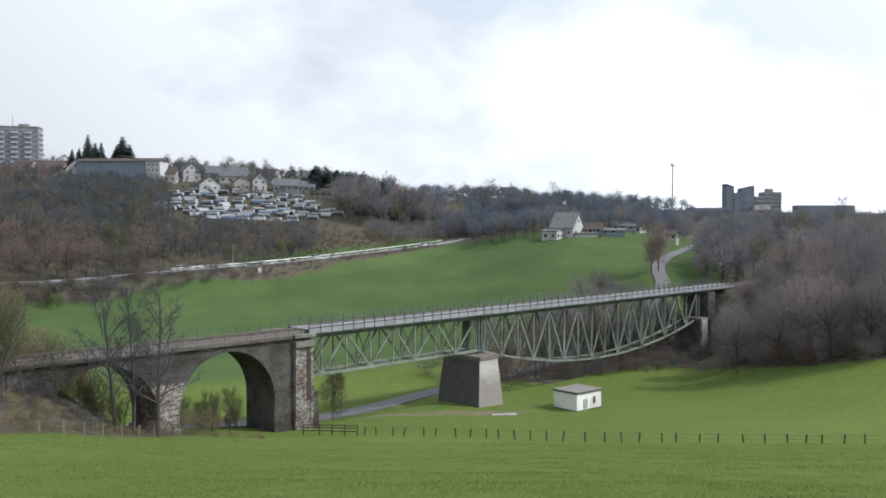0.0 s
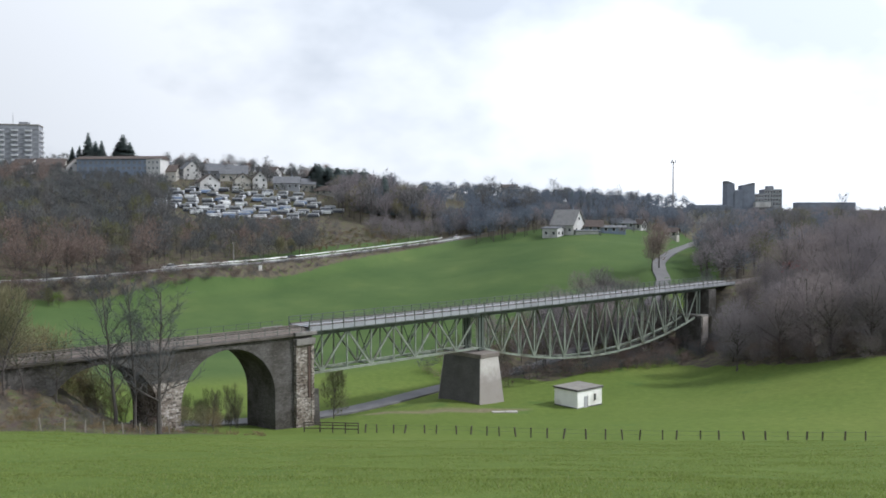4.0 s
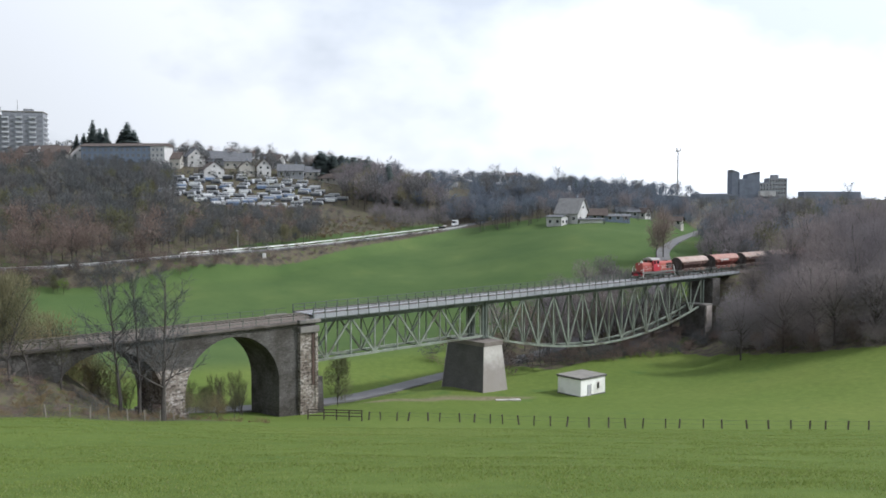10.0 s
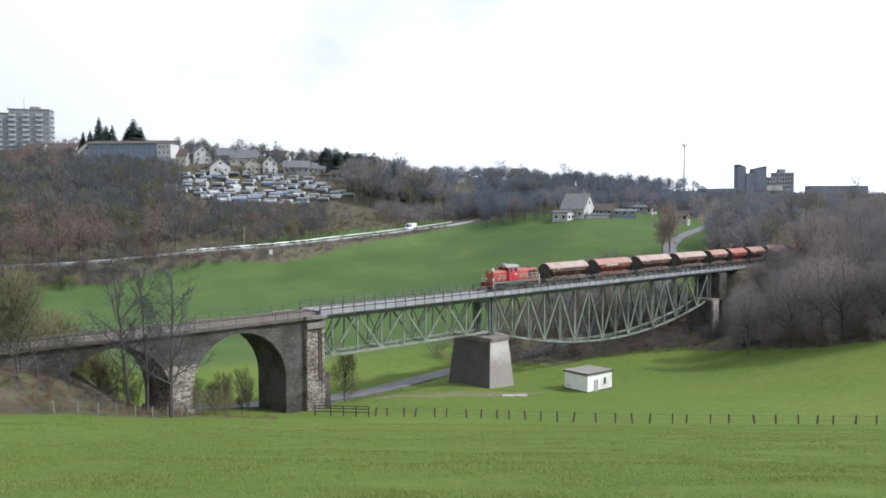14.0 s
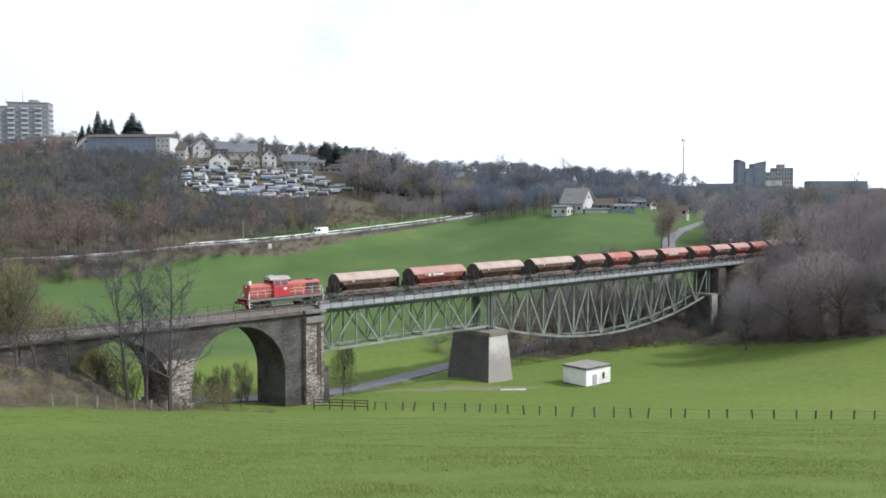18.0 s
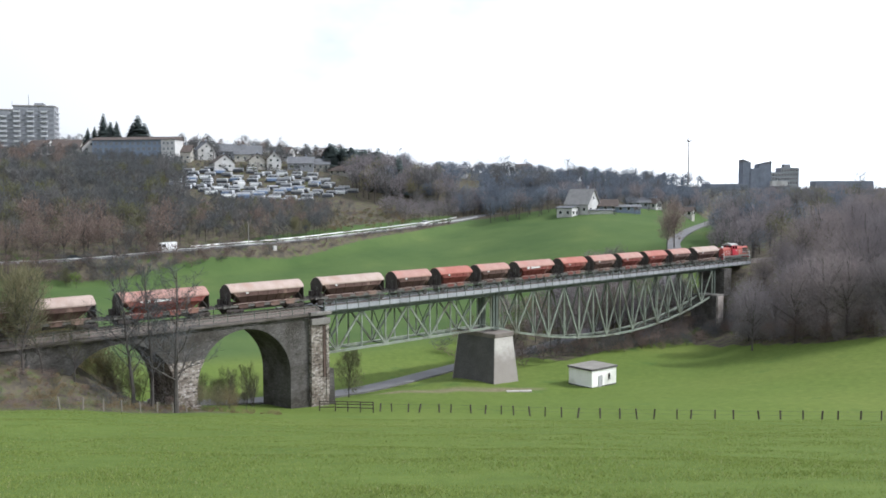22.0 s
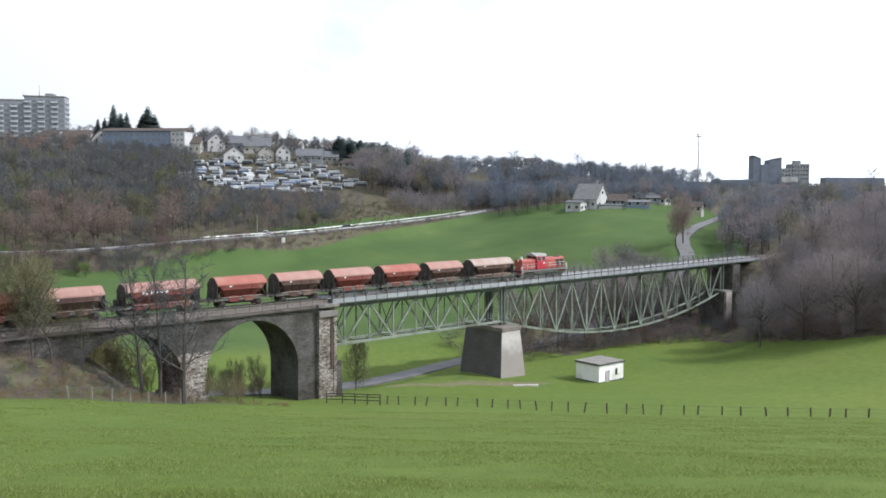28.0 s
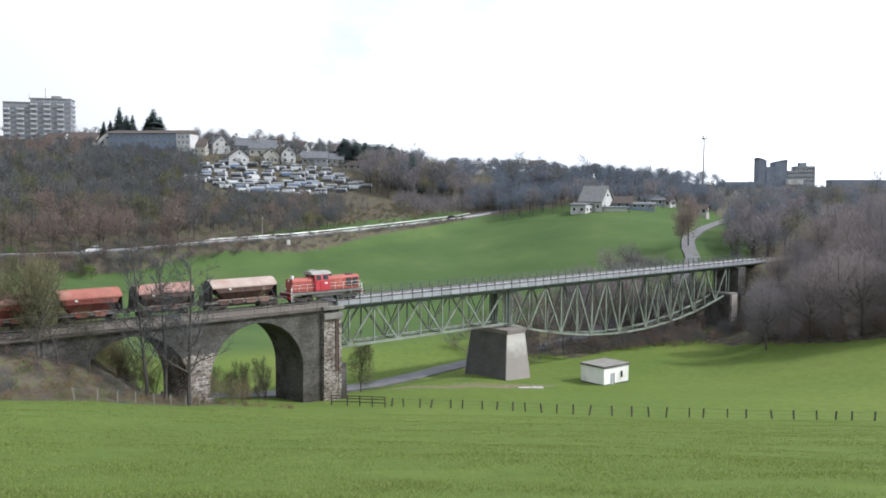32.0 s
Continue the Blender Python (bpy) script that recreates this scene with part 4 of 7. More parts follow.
def lobed(seed, wide=0.32, low=0.25, lobes=11, blades=440, w=0.0075, ln=(0.05, 0.11), trunk=0.013, loose=1.2):
    """A bare tree one metre tall: trunk, a limb to each lobe of the crown, and twigs that lie along the lobes' outsides."""
    rnd = np.random.RandomState(seed)

    def unit(n):
        d = rnd.normal(size=(n, 3))
        return d / np.linalg.norm(d, axis=1)[:, None]

    cz, rz = (low + 0.97) / 2, (0.97 - low) / 2
    mid = np.array((0, 0, cz))
    c = mid + unit(lobes) * rnd.uniform(0.35, 0.72, (lobes, 1)) * (wide, wide, rz)
    rl = rnd.uniform(0.36, 0.56, lobes) * math.sqrt(wide * rz)
    k = rnd.randint(0, lobes, blades)
    d = unit(blades)
    out = d + 0.9 * (c[k] - mid) / (wide, wide, rz)
    out /= np.linalg.norm(out, axis=1)[:, None]
    p = c[k] + d * (rl[k] * rnd.uniform(0.15, 1.0, blades) ** 0.5)[:, None]
    e = out * 0.5 + unit(blades) * 0.55 + (0, 0, 0.5)
    e /= np.linalg.norm(e, axis=1)[:, None]
    a = np.cross(e, out + unit(blades) * loose)
    a /= np.linalg.norm(a, axis=1)[:, None] + 1e-9
    tv = np.stack((p - a * w, p + a * w, p + e * rnd.uniform(*ln, blades)[:, None]), 1).reshape(-1, 3)
    tf = np.arange(3 * blades).reshape(-1, 3)
    wv, wf = [], []

    def limb(p, q, r0, r1, n):
        p, q = Vector(p), Vector(q)
        z = (q - p).normalized()
        x = z.orthogonal().normalized()
        y = z.cross(x)
        b = len(wv)
        for o, r in ((p, r0), (q, r1)):
            wv.extend(tuple(o + (x * math.cos(6.28319 * i / n) + y * math.sin(6.28319 * i / n)) * r) for i in range(n))
        wf.extend((b + i, b + (i + 1) % n, b + n + (i + 1) % n, b + n + i) for i in range(n))

    spine = [np.array((0, 0, -0.05))]
    for i in range(4):
        spine.append(np.array((rnd.normal(0, 0.012) * i, rnd.normal(0, 0.012) * i, (i + 1) * 0.2)))
        limb(spine[-2], spine[-1], trunk * (1 - 0.2 * i), trunk * (0.8 - 0.2 * i), 5)
    for j in range(lobes):
        f = min(max(c[j][2] * 0.62, 0.12), 0.72) * 5
        i = min(int(f), 3)
        s0 = spine[i] + (spine[i + 1] - spine[i]) * (f - i)
        limb(s0, c[j] + (c[j] - s0) * 0.25, trunk * 0.45, trunk * 0.15, 3)
    return np.array(wv), np.array(wf), tv, tf


def lobed_species(n, mats, seed, **kw):
    """Trees ten metres tall to plant one by one."""
    out = []
    for i in range(n):
        wv, wf, tv, tf = lobed(seed + i, **kw)
        out.append((mesh_of("trunk", (wv * 10).tolist(), wf.tolist(), "bark"), mesh_of("crown", (tv * 10).tolist(), tf.tolist(), mats[i % len(mats)])))
    return out


BROAD = lobed_species(8, ("twig_mauve", "twig_dusk", "twig_mauve", "twig_dusk"), 500, wide=0.36, low=0.04, lobes=24, blades=4200, w=0.0022, ln=(0.03, 0.075), loose=1.3)
LANE_SIDE = lobed_species(4, ("twig_mauve", "twig_dusk"), 520, wide=0.36, low=0.06, lobes=16, blades=1500, w=0.0038, ln=(0.04, 0.09), loose=1.2)
BUSH = lobed_species(5, ("twig_mauve", "twig_mauve", "twig_brown", "twig_dusk", "twig_green"), 540, wide=0.55, low=0.0, lobes=12, blades=900, w=0.007, ln=(0.08, 0.2), trunk=0.008)
M["twig_olive"] = material("olive_budding_twigs", (0.16, 0.15, 0.088), (0.25, 0.228, 0.135), 0.3, 0.95, bump=0, through=0.42)
ROUND = lobed_species(2, ("twig_green", "twig_olive"), 560, wide=0.36, low=0.06, lobes=20, blades=2000, w=0.0042, ln=(0.05, 0.12))
HAZE = lobed_species(3, ("twig_olive", "twig_straw", "twig_olive"), 570, wide=0.5, low=0.0, lobes=14, blades=620, w=0.0055, ln=(0.06, 0.15), trunk=0.008, loose=1.4)
TUFT = lobed_species(4, ("twig_straw", "twig_straw", "twig_green", "twig_brown"), 580, wide=0.75, low=0.0, lobes=7, blades=150, w=0.016, ln=(0.15, 0.45), trunk=0.01)
SHRUB = lobed_species(4, ("twig_brown", "twig_grey", "twig_brown", "twig_slate"), 600, wide=0.55, low=0.0, lobes=8, blades=260, w=0.012, ln=(0.08, 0.2), trunk=0.01)


def thicket(name, plants, label):
    """Growth that nobody could count, (kind, x, y, height, width) each, joined into one mesh."""
    mats, V, L, S, N, I = [], [], [], [], [], []
    nv = nl = 0
    for kind, x, y, h, wide in plants:
        a, k, z = random.uniform(0, 6.283), h / 10.0, gz(x, y)
        for me in kind:
            co = np.empty(len(me.vertices) * 3)
            me.vertices.foreach_get("co", co)
            co = co.reshape(-1, 3)
            c, s = math.cos(a) * k * wide, math.sin(a) * k * wide
            V.append(np.column_stack((co[:, 0] * c - co[:, 1] * s + x, co[:, 0] * s + co[:, 1] * c + y, co[:, 2] * k + z)))
            li, ls, lt = np.empty(len(me.loops), int), np.empty(len(me.polygons), int), np.empty(len(me.polygons), int)
            me.loops.foreach_get("vertex_index", li)
            me.polygons.foreach_get("loop_start", ls)
            me.polygons.foreach_get("loop_total", lt)
            L.append(li + nv)
            S.append(ls + nl)
            if me.materials[0] not in mats:
                mats.append(me.materials[0])
            I.append(np.full(len(ls), mats.index(me.materials[0])))
            nv += len(co)
            nl += len(li)
    out = bpy.data.meshes.new(name)
    out.vertices.add(nv)
    out.vertices.foreach_set("co", np.concatenate(V).ravel())
    out.loops.add(nl)
    out.loops.foreach_set("vertex_index", np.concatenate(L))
    S = np.concatenate(S)
    out.polygons.add(len(S))
    out.polygons.foreach_set("loop_start", S)
    out.polygons.foreach_set("material_index", np.concatenate(I))
    for m in mats:
        out.materials.append(m)
    out.update(calc_edges=True)
    tagged(new(name, out), label, "thicket", kind="stuff")


def scatter(n, test, box4, gap, seed):
    rnd = random.Random(seed)
    pts = []
    tries = 0
    while len(pts) < n and tries < n * 60:
        tries += 1
        x, y = rnd.uniform(box4[0], box4[1]), rnd.uniform(box4[2], box4[3])
        if test(x, y) and all((x - a) ** 2 + (y - b) ** 2 > gap * gap for a, b in pts):
            pts.append((x, y))
    return pts


def sq(x, y):
    s = (x - TRACK[0][3]) * TDIR.x + (y - TRACK[1][3]) * TDIR.y
    q = -(x - TRACK[0][3]) * TDIR.y + (y - TRACK[1][3]) * TDIR.x
    return s, q


def east_wood_front(x, y):
    s, q = sq(x, y)
    return x / y > (0.342 if y < 200 else 0.325) and y > wood_front(x) and q < -4.5 and x < 165


EAST_TREES = "trees of the east wood"
for x, y, h, w, k in ((59.6, 169.5, 15.5, 1.0, 1), (66.5, 166.0, 15.0, 1.1, 0), (74.0, 161.0, 17.0, 1.1, 2), (82.5, 155.5, 18.0, 1.1, 4), (62.5, 180.0, 16.0, 1.0, 5)):
    plant(BROAD[k], x, y, h, label="broad bare tree at the meadow's edge", group=EAST_TREES, wide=w)
for x, y in scatter(92, east_wood_front, (48, 165, 132, 290), 4.5, 5):
    u = x / y
    h = random.uniform(9, 12) if u < 0.36 else random.uniform(11, 15) if u < 0.41 else random.uniform(14, 19)
    plant(random.choice(BROAD), x, y, h, label="bare grey-brown broadleaf tree in the dense wood", group=EAST_TREES, wide=random.uniform(0.95, 1.3))
for x, y in scatter(125, lambda x, y: east_wood_front(x, y) and y < wood_front(x) + 20, (48, 140, 132, 230), 1.9, 15):
    plant(random.choice(BUSH[:4]), x, y, random.uniform(2.5, 5.5), "shrub", "brown leafless shrub at the wood's edge", EAST_TREES, 1.1)

# undergrowth and trees by the lane behind the fish-belly span
def valley_edge(x, y):
    s, q = sq(x, y)
    return 44 < s < 121 and 0.5 < q < 32 - max(0, 75 - s) * 0.3 and min(math.hypot(x - p[0], y - p[1]) for p in VALLEY_ROAD[::3]) > 4.5


for x, y in scatter(62, valley_edge, (-5, 100, 140, 240), 2.6, 9):
    s, q = sq(x, y)
    plant(random.choice(LANE_SIDE + BUSH[:4] if s > 72 else SHRUB + BUSH[2:3]), x, y, (random.uniform(8.5, 11.5) if q > 7 else random.uniform(3, 5)) if s > 72 else random.uniform(2.5, 5.0), label="bare tree beside the valley lane", group="trees by the valley lane", wide=1.1)


for s0, q0, h, k in ((47, 13, 9.0, 0), (51, 17, 10.0, 1), (56, 11, 9.5, 2), (61, 15, 10.5, 3), (67, 10, 11.0, 0), (74, 13, 11.0, 1), (82, 9, 11.5, 2), (90, 12, 12.0, 3)):
    c = TRACK @ Vector((s0, q0, 0))
    if min(math.hypot(c.x - p[0], c.y - p[1]) for p in VALLEY_ROAD[::2]) > 3.0:
        plant(AIRY[k], c.x, c.y, h, label="slender budding tree beyond the bridge", group="trees by the valley lane", wide=0.8)


def bridge_foot(x, y):
    s, q = sq(x, y)
    return 62 < s < 117 and -9 + (117 - s) * 0.22 < q < 5


thicket("undergrowth", [(random.choice(SHRUB), x, y, random.uniform(1.8, 3.8), 1.1) for x, y in scatter(115, bridge_foot, (20, 85, 150, 225), 1.1, 19)], "dark leafless undergrowth below the end of the bridge")


def road_depth(x):
    return float(np.interp(x, MAIN_ROAD[:, 0], MAIN_ROAD[:, 1]))


def road_bank(x, y):
    d = y - road_depth(x)
    return -13 < d < -5.5 and x < 2


thicket("road_bank_scrub", [(random.choice(SHRUB[:3]), x, y, random.uniform(2.6, 4.2) if x < -72 else random.uniform(2.0, 3.2) if x < -52 else random.uniform(1.2, 2.2), 1.3) for x, y in scatter(290, road_bank, (-190, 2, 205, 356), 1.2, 18)], "brown leafless scrub on the road bank")

# the tall bare trees before the viaduct
for x, y, h, k, w in ((-36.6, 101, 20.5, TALL[0], 1.1), (-34.9, 102.5, 19.5, TALL[1], 1.0), (-31.4, 100.3, 18.5, TALL[2], 1.5)):
    plant(k, x, y, h, label="tall slender bare tree before the viaduct", group="trees by the viaduct", wide=w)
for x, y, h, w in ((-49.2, 99.0, 12.8, 0.8), (-54.5, 98.0, 12.0, 0.85)):
    plant(ROUND[1], x, y, h, label="olive-tinged budding tree on the railway bank", group="trees by the viaduct", wide=w)
for x, y, h, k in ((-47.0, 96.0, 11.0, 0), (-51.0, 100.5, 11.0, 1), (-46.0, 98.5, 9.5, 2), (-43.0, 100.0, 8.0, 1)):
    plant(AIRY[k], x, y, h, label="crooked green-tinged tree on the railway bank", group="trees by the viaduct", wide=1.0)
plant(ROUND[0], -15.6, 138, 9.0, label="small round budding tree beside the lane", group="trees by the viaduct", wide=0.85)


def viaduct_bank(x, y):
    s, q = sq(x, y)
    return s < -23.5 and q < -4.2 and y > bank_edge(x / y) + 0.4


thicket("bramble_tangle", [(random.choice(TUFT), x, y, random.uniform(0.35, 1.0), random.uniform(0.9, 1.5)) for x, y in scatter(300, viaduct_bank, (-66, -28, 74, 120), 0.85, 28)], "straw-coloured dead stems and brambles on the railway bank")
for x, y in scatter(16, viaduct_bank, (-66, -30, 80, 120), 2.2, 29):
    plant(random.choice(SHRUB + AIRY[:1]), x, y, random.uniform(1.5, 3.2), "shrub", "leafless shrub among brambles on the railway bank", "shrubs by the viaduct", 0.9)
for x, y in scatter(24, lambda x, y: 103.5 < y < 106.5 + (x + 33) * 0.1, (-33, -20, 103, 108), 0.8, 31):
    plant(random.choice(TUFT[:2]), x, y, random.uniform(0.4, 0.9), "weed_tuft", "dry straw-coloured weeds at the viaduct's foot", "weeds by the viaduct", 1.0)


def under_arches(x, y):
    s, q = sq(x, y)
    return -42 < s < -7 and 3.8 < q < (26 if s < -21 else 10)


thicket("arch_scrub", [(random.choice(HAZE), x, y, random.uniform(4.0, 8.5), 0.9) for x, y in scatter(125, lambda x, y: -60 < sq(x, y)[0] < -24.5 and 5.0 < sq(x, y)[1] < 34, (-90, -30, 85, 150), 2.0, 37)], "brown and olive scrub on the bank behind the viaduct")
for x, y in scatter(50, under_arches, (-60, -20, 100, 140), 1.8, 38):
    plant(random.choice(AIRY + ROUND + SHRUB[:1]), x, y, random.uniform(2.5, 5.5), "sapling", "thin budding sapling behind the viaduct", "shrubs by the viaduct", 0.8)

for x, y in scatter(12, lambda x, y: -0.293 < x / y < -0.245 and min(math.hypot(x - p[0], y - p[1]) for p in VALLEY_ROAD[::2]) > 3.2, (-38, -26, 112, 122), 1.8, 39):
    plant(random.choice(HAZE), x, y, random.uniform(2.5, 4.5), "shrub", "olive shrub beside the lane behind the viaduct", "shrubs by the viaduct", 0.8)
for i in range(18):                                  # a thin screen of saplings seen through the tall arch
    y = random.uniform(117, 134)
    x = random.uniform(-0.292, -0.222) * y
    if min(math.hypot(x - p[0], y - p[1]) for p in VALLEY_ROAD[::2]) > 3.2:
        plant(random.choice(AIRY), x, y, random.uniform(4.5, 7.5), "sapling", "thin budding sapling behind the viaduct", "shrubs by the viaduct", 0.7)


FAR = {"broad": [lobed(700 + i, wide=0.34, low=0.22) for i in range(7)], "slim": [lobed(720 + i, wide=0.22, low=0.30, lobes=10, blades=380, w=0.007) for i in range(5)],
       "bush": [lobed(740 + i, wide=0.55, low=0.0, lobes=8, blades=260, w=0.012, ln=(0.06, 0.13)) for i in range(4)]}


def far_wood(name, trees, mats, label, seed):
    """Many far bare trees in one mesh; trees: (shape, x, y, height, tone) each, tone an index into mats."""
    rnd = random.Random(seed)
    V, F, I = [], [], []
    n = 0
    for shape, x, y, h, tone in trees:
        wv, wf, tv, tf = rnd.choice(FAR[shape])
        a, z, k = rnd.uniform(0, 6.283), gz(x, y), h * rnd.uniform(0.85, 1.2)
        c, s = math.cos(a) * k, math.sin(a) * k
        for co, fa, i in ((wv, [f for q in wf for f in ((q[0], q[1], q[2]), (q[0], q[2], q[3]))], 0), (tv, tf, 1 + tone)):
            V.append(np.column_stack((co[:, 0] * c - co[:, 1] * s + x, co[:, 0] * s + co[:, 1] * c + y, co[:, 2] * h + z)))
            F.append(np.asarray(fa) + n)
            I.append(np.full(len(fa), i))
            n += len(co)
    V, F = np.concatenate(V), np.concatenate(F)
    me = bpy.data.meshes.new(name)
    me.vertices.add(len(V))
    me.vertices.foreach_set("co", V.ravel())
    me.loops.add(F.size)
    me.loops.foreach_set("vertex_index", F.ravel())
    me.polygons.add(len(F))
    me.polygons.foreach_set("loop_start", np.arange(0, F.size, 3))
    me.polygons.foreach_set("material_index", np.concatenate(I))
    for m in ["bark"] + list(mats):
        me.materials.append(M[m])
    me.update(calc_edges=True)
    tagged(new(name, me), label, "woodland", kind="stuff")


def band(n, u0, u1, y0, y1, gap, seed, shapes, tones, lo, hi, test=lambda x, y, d: True, cap=None):
    """Trees between two bearings and two depths; cap: the steepest upward slope of sight that their tops may reach."""
    rnd = random.Random(seed)
    box4 = (min(u0 * y0, u0 * y1), max(u1 * y0, u1 * y1), y0, y1)
    out = []
    for x, y in scatter(n, lambda x, y: u0 < x / y < u1 and test(x, y, y - road_depth(x)), box4, gap, seed):
        h = rnd.uniform(lo, hi)
        if cap is not None:
            h = min(h, cap * y - gz(x, y) + rnd.uniform(-2.0, 0.6))
        if h > 1.5:
            out.append((rnd.choice(shapes), x, y, h, rnd.choice(tones)))
    return out


RUSSET = lobed_species(3, ("twig_brown", "twig_brown", "twig_grey"), 640, wide=0.40, low=0.18, lobes=18, blades=1500, w=0.0042, ln=(0.04, 0.09), loose=1.2)
for u, y, h, w, k in ((-0.468, 246, 13.5, 1.0, 0), (-0.438, 244, 12.5, 1.05, 1), (-0.415, 250, 15.0, 1.0, 0), (-0.392, 252, 13.0, 0.95, 1), (-0.505, 243, 13.0, 1.0, 1), (-0.360, 258, 10.0, 0.9, 2), (-0.335, 262, 9.0, 0.9, 0), (-0.545, 242, 12.0, 1.0, 0)):
    plant(RUSSET[k], u * y, y, h, label="russet bare tree with rounded crown above the main road", group="trees by the main road", wide=w)
for u, y, h, w in ((-0.492, 214, 7.5, 0.9), (-0.470, 218, 6.5, 1.0), (-0.437, 226, 5.5, 0.8), (-0.515, 212, 8.5, 0.9)):
    plant(ROUND[0], u * y, y, h, label="olive budding bush below the main road", group="trees by the main road", wide=w)
M["twig_fresh"] = material("fresh_green_leaf_buds", (0.10, 0.15, 0.035), (0.16, 0.22, 0.055), 0.4, 0.95, bump=0, through=0.42)
FRESH = lobed_species(1, ("twig_fresh",), 660, wide=0.30, low=0.05, lobes=12, blades=900, w=0.006, ln=(0.05, 0.12))
for u, y, h in ((-0.425, 226, 5.0), (-0.432, 228, 3.5)):
    plant(FRESH[0], u * y, y, h, "bush", "bush in fresh green leaf below the main road", "trees by the main road", 0.9)
for u, y, h in ((-0.010, 402, 15.0), (-0.022, 404, 12.0), (-0.175, 300, 8.0), (-0.16, 305, 6.5)):
    plant(ROUND[1], u * y, y, h, label="olive-green budding tree on the hillside", group="trees of the hillside", wide=0.9)
HILL_TONES = ("twig_brown", "twig_grey", "twig_slate", "twig_green")
hill_trees = []
hill_trees += band(70, -0.60, -0.30, 225, 330, 5.2, 201, ("broad",), (0, 0, 0, 1, 3), 9, 15.5, lambda x, y, d: 12 < d < 46, 0.018)
hill_trees += band(40, -0.60, -0.26, 225, 300, 3.5, 202, ("bush",), (0, 0, 3), 2.0, 4.0, lambda x, y, d: 7 < d < 22)
hill_trees += band(250, -0.60, -0.30, 270, 412, 4.8, 203, ("broad", "slim", "slim"), (1, 2, 2, 2, 2, 3), 9, 17, lambda x, y, d: d > 38, 0.049)
hill_trees += band(120, -0.60, -0.42, 400, 480, 5.0, 204, ("broad", "slim"), (1, 2, 0), 7, 13, cap=0.064)
hill_trees += band(130, -0.42, -0.30, 400, 450, 3.0, 205, ("broad", "bush", "slim"), (1, 2, 2), 6, 10, cap=0.056)
hill_trees += band(300, -0.32, -0.135, 285, 378, 3.0, 206, ("broad", "bush", "slim"), (1, 2, 2, 3, 2, 0), 4, 10.5, lambda x, y, d: d > 15, 0.001)
hill_trees += band(80, -0.31, -0.15, 352, 369, 2.4, 212, ("bush", "broad"), (1, 2, 2, 2), 2.5, 5.0)
hill_trees += band(24, -0.15, -0.10, 340, 384, 3.2, 207, ("bush",), (0, 1, 2), 2, 4)
hill_trees += band(60, -0.30, -0.06, 478, 540, 6.0, 210, ("broad", "slim"), (1, 2, 0), 7, 12)
hill_trees += band(60, -0.62, -0.30, 485, 580, 7.0, 211, ("broad",), (1, 2), 5, 9)
far_wood("hillside_wood", hill_trees, HILL_TONES, "leafless brown and slate-grey woodland on the far hillside", 1)

# the first tone carries the painted haze of the ridge
RIDGE_TONES = ("twig_haze", "twig_slate", "twig_grey", "twig_dusk", "twig_olive")
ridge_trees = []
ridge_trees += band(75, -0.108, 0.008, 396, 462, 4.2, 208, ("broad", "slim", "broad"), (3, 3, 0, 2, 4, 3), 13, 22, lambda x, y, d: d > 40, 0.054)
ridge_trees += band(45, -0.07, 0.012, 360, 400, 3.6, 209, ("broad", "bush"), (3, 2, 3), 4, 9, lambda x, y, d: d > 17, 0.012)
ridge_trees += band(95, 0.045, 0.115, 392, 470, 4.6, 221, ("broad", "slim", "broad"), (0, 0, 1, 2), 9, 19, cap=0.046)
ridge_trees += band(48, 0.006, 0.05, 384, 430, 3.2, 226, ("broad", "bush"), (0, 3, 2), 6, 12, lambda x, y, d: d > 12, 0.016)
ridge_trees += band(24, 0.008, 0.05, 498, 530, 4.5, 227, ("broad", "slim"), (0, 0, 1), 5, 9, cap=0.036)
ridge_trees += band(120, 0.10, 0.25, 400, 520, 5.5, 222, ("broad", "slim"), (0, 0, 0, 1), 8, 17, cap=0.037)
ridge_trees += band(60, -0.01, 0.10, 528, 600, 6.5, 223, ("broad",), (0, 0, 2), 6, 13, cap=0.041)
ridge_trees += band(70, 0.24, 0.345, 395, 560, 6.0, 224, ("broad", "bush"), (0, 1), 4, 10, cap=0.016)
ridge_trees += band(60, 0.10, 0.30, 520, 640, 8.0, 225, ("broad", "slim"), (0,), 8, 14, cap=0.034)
far_wood("ridge_wood", ridge_trees, RIDGE_TONES, "leafless woodland along the far ridge, haze blue in its colour", 2)
for u, y, h, w in ((0.066, 470, 21.5, 1.2), (0.138, 480, 20.0, 1.1), (0.146, 470, 17.5, 0.9), (0.226, 470, 18.5, 1.0), (0.236, 474, 18.0, 1.0), (0.242, 468, 15.5, 0.9), (0.10, 540, 11.0, 0.9), (-0.052, 470, 15, 1.0), (0.47, 330, 19.0, 1.0), (-0.19, 492, 14, 1.2), (-0.182, 494, 12, 1.1)):
    plant(random.choice(TALL), u * y, y, h, label="tall bare tree standing over the far wood", group="trees of the ridge", wide=w * 1.25)


def beyond_track(x, y, d):
    s, q = sq(x, y)
    lane = min(math.hypot(x - p[0], y - p[1]) for p in VALLEY_ROAD[::2])
    return q > 5.0 and s > 112 and lane > 12


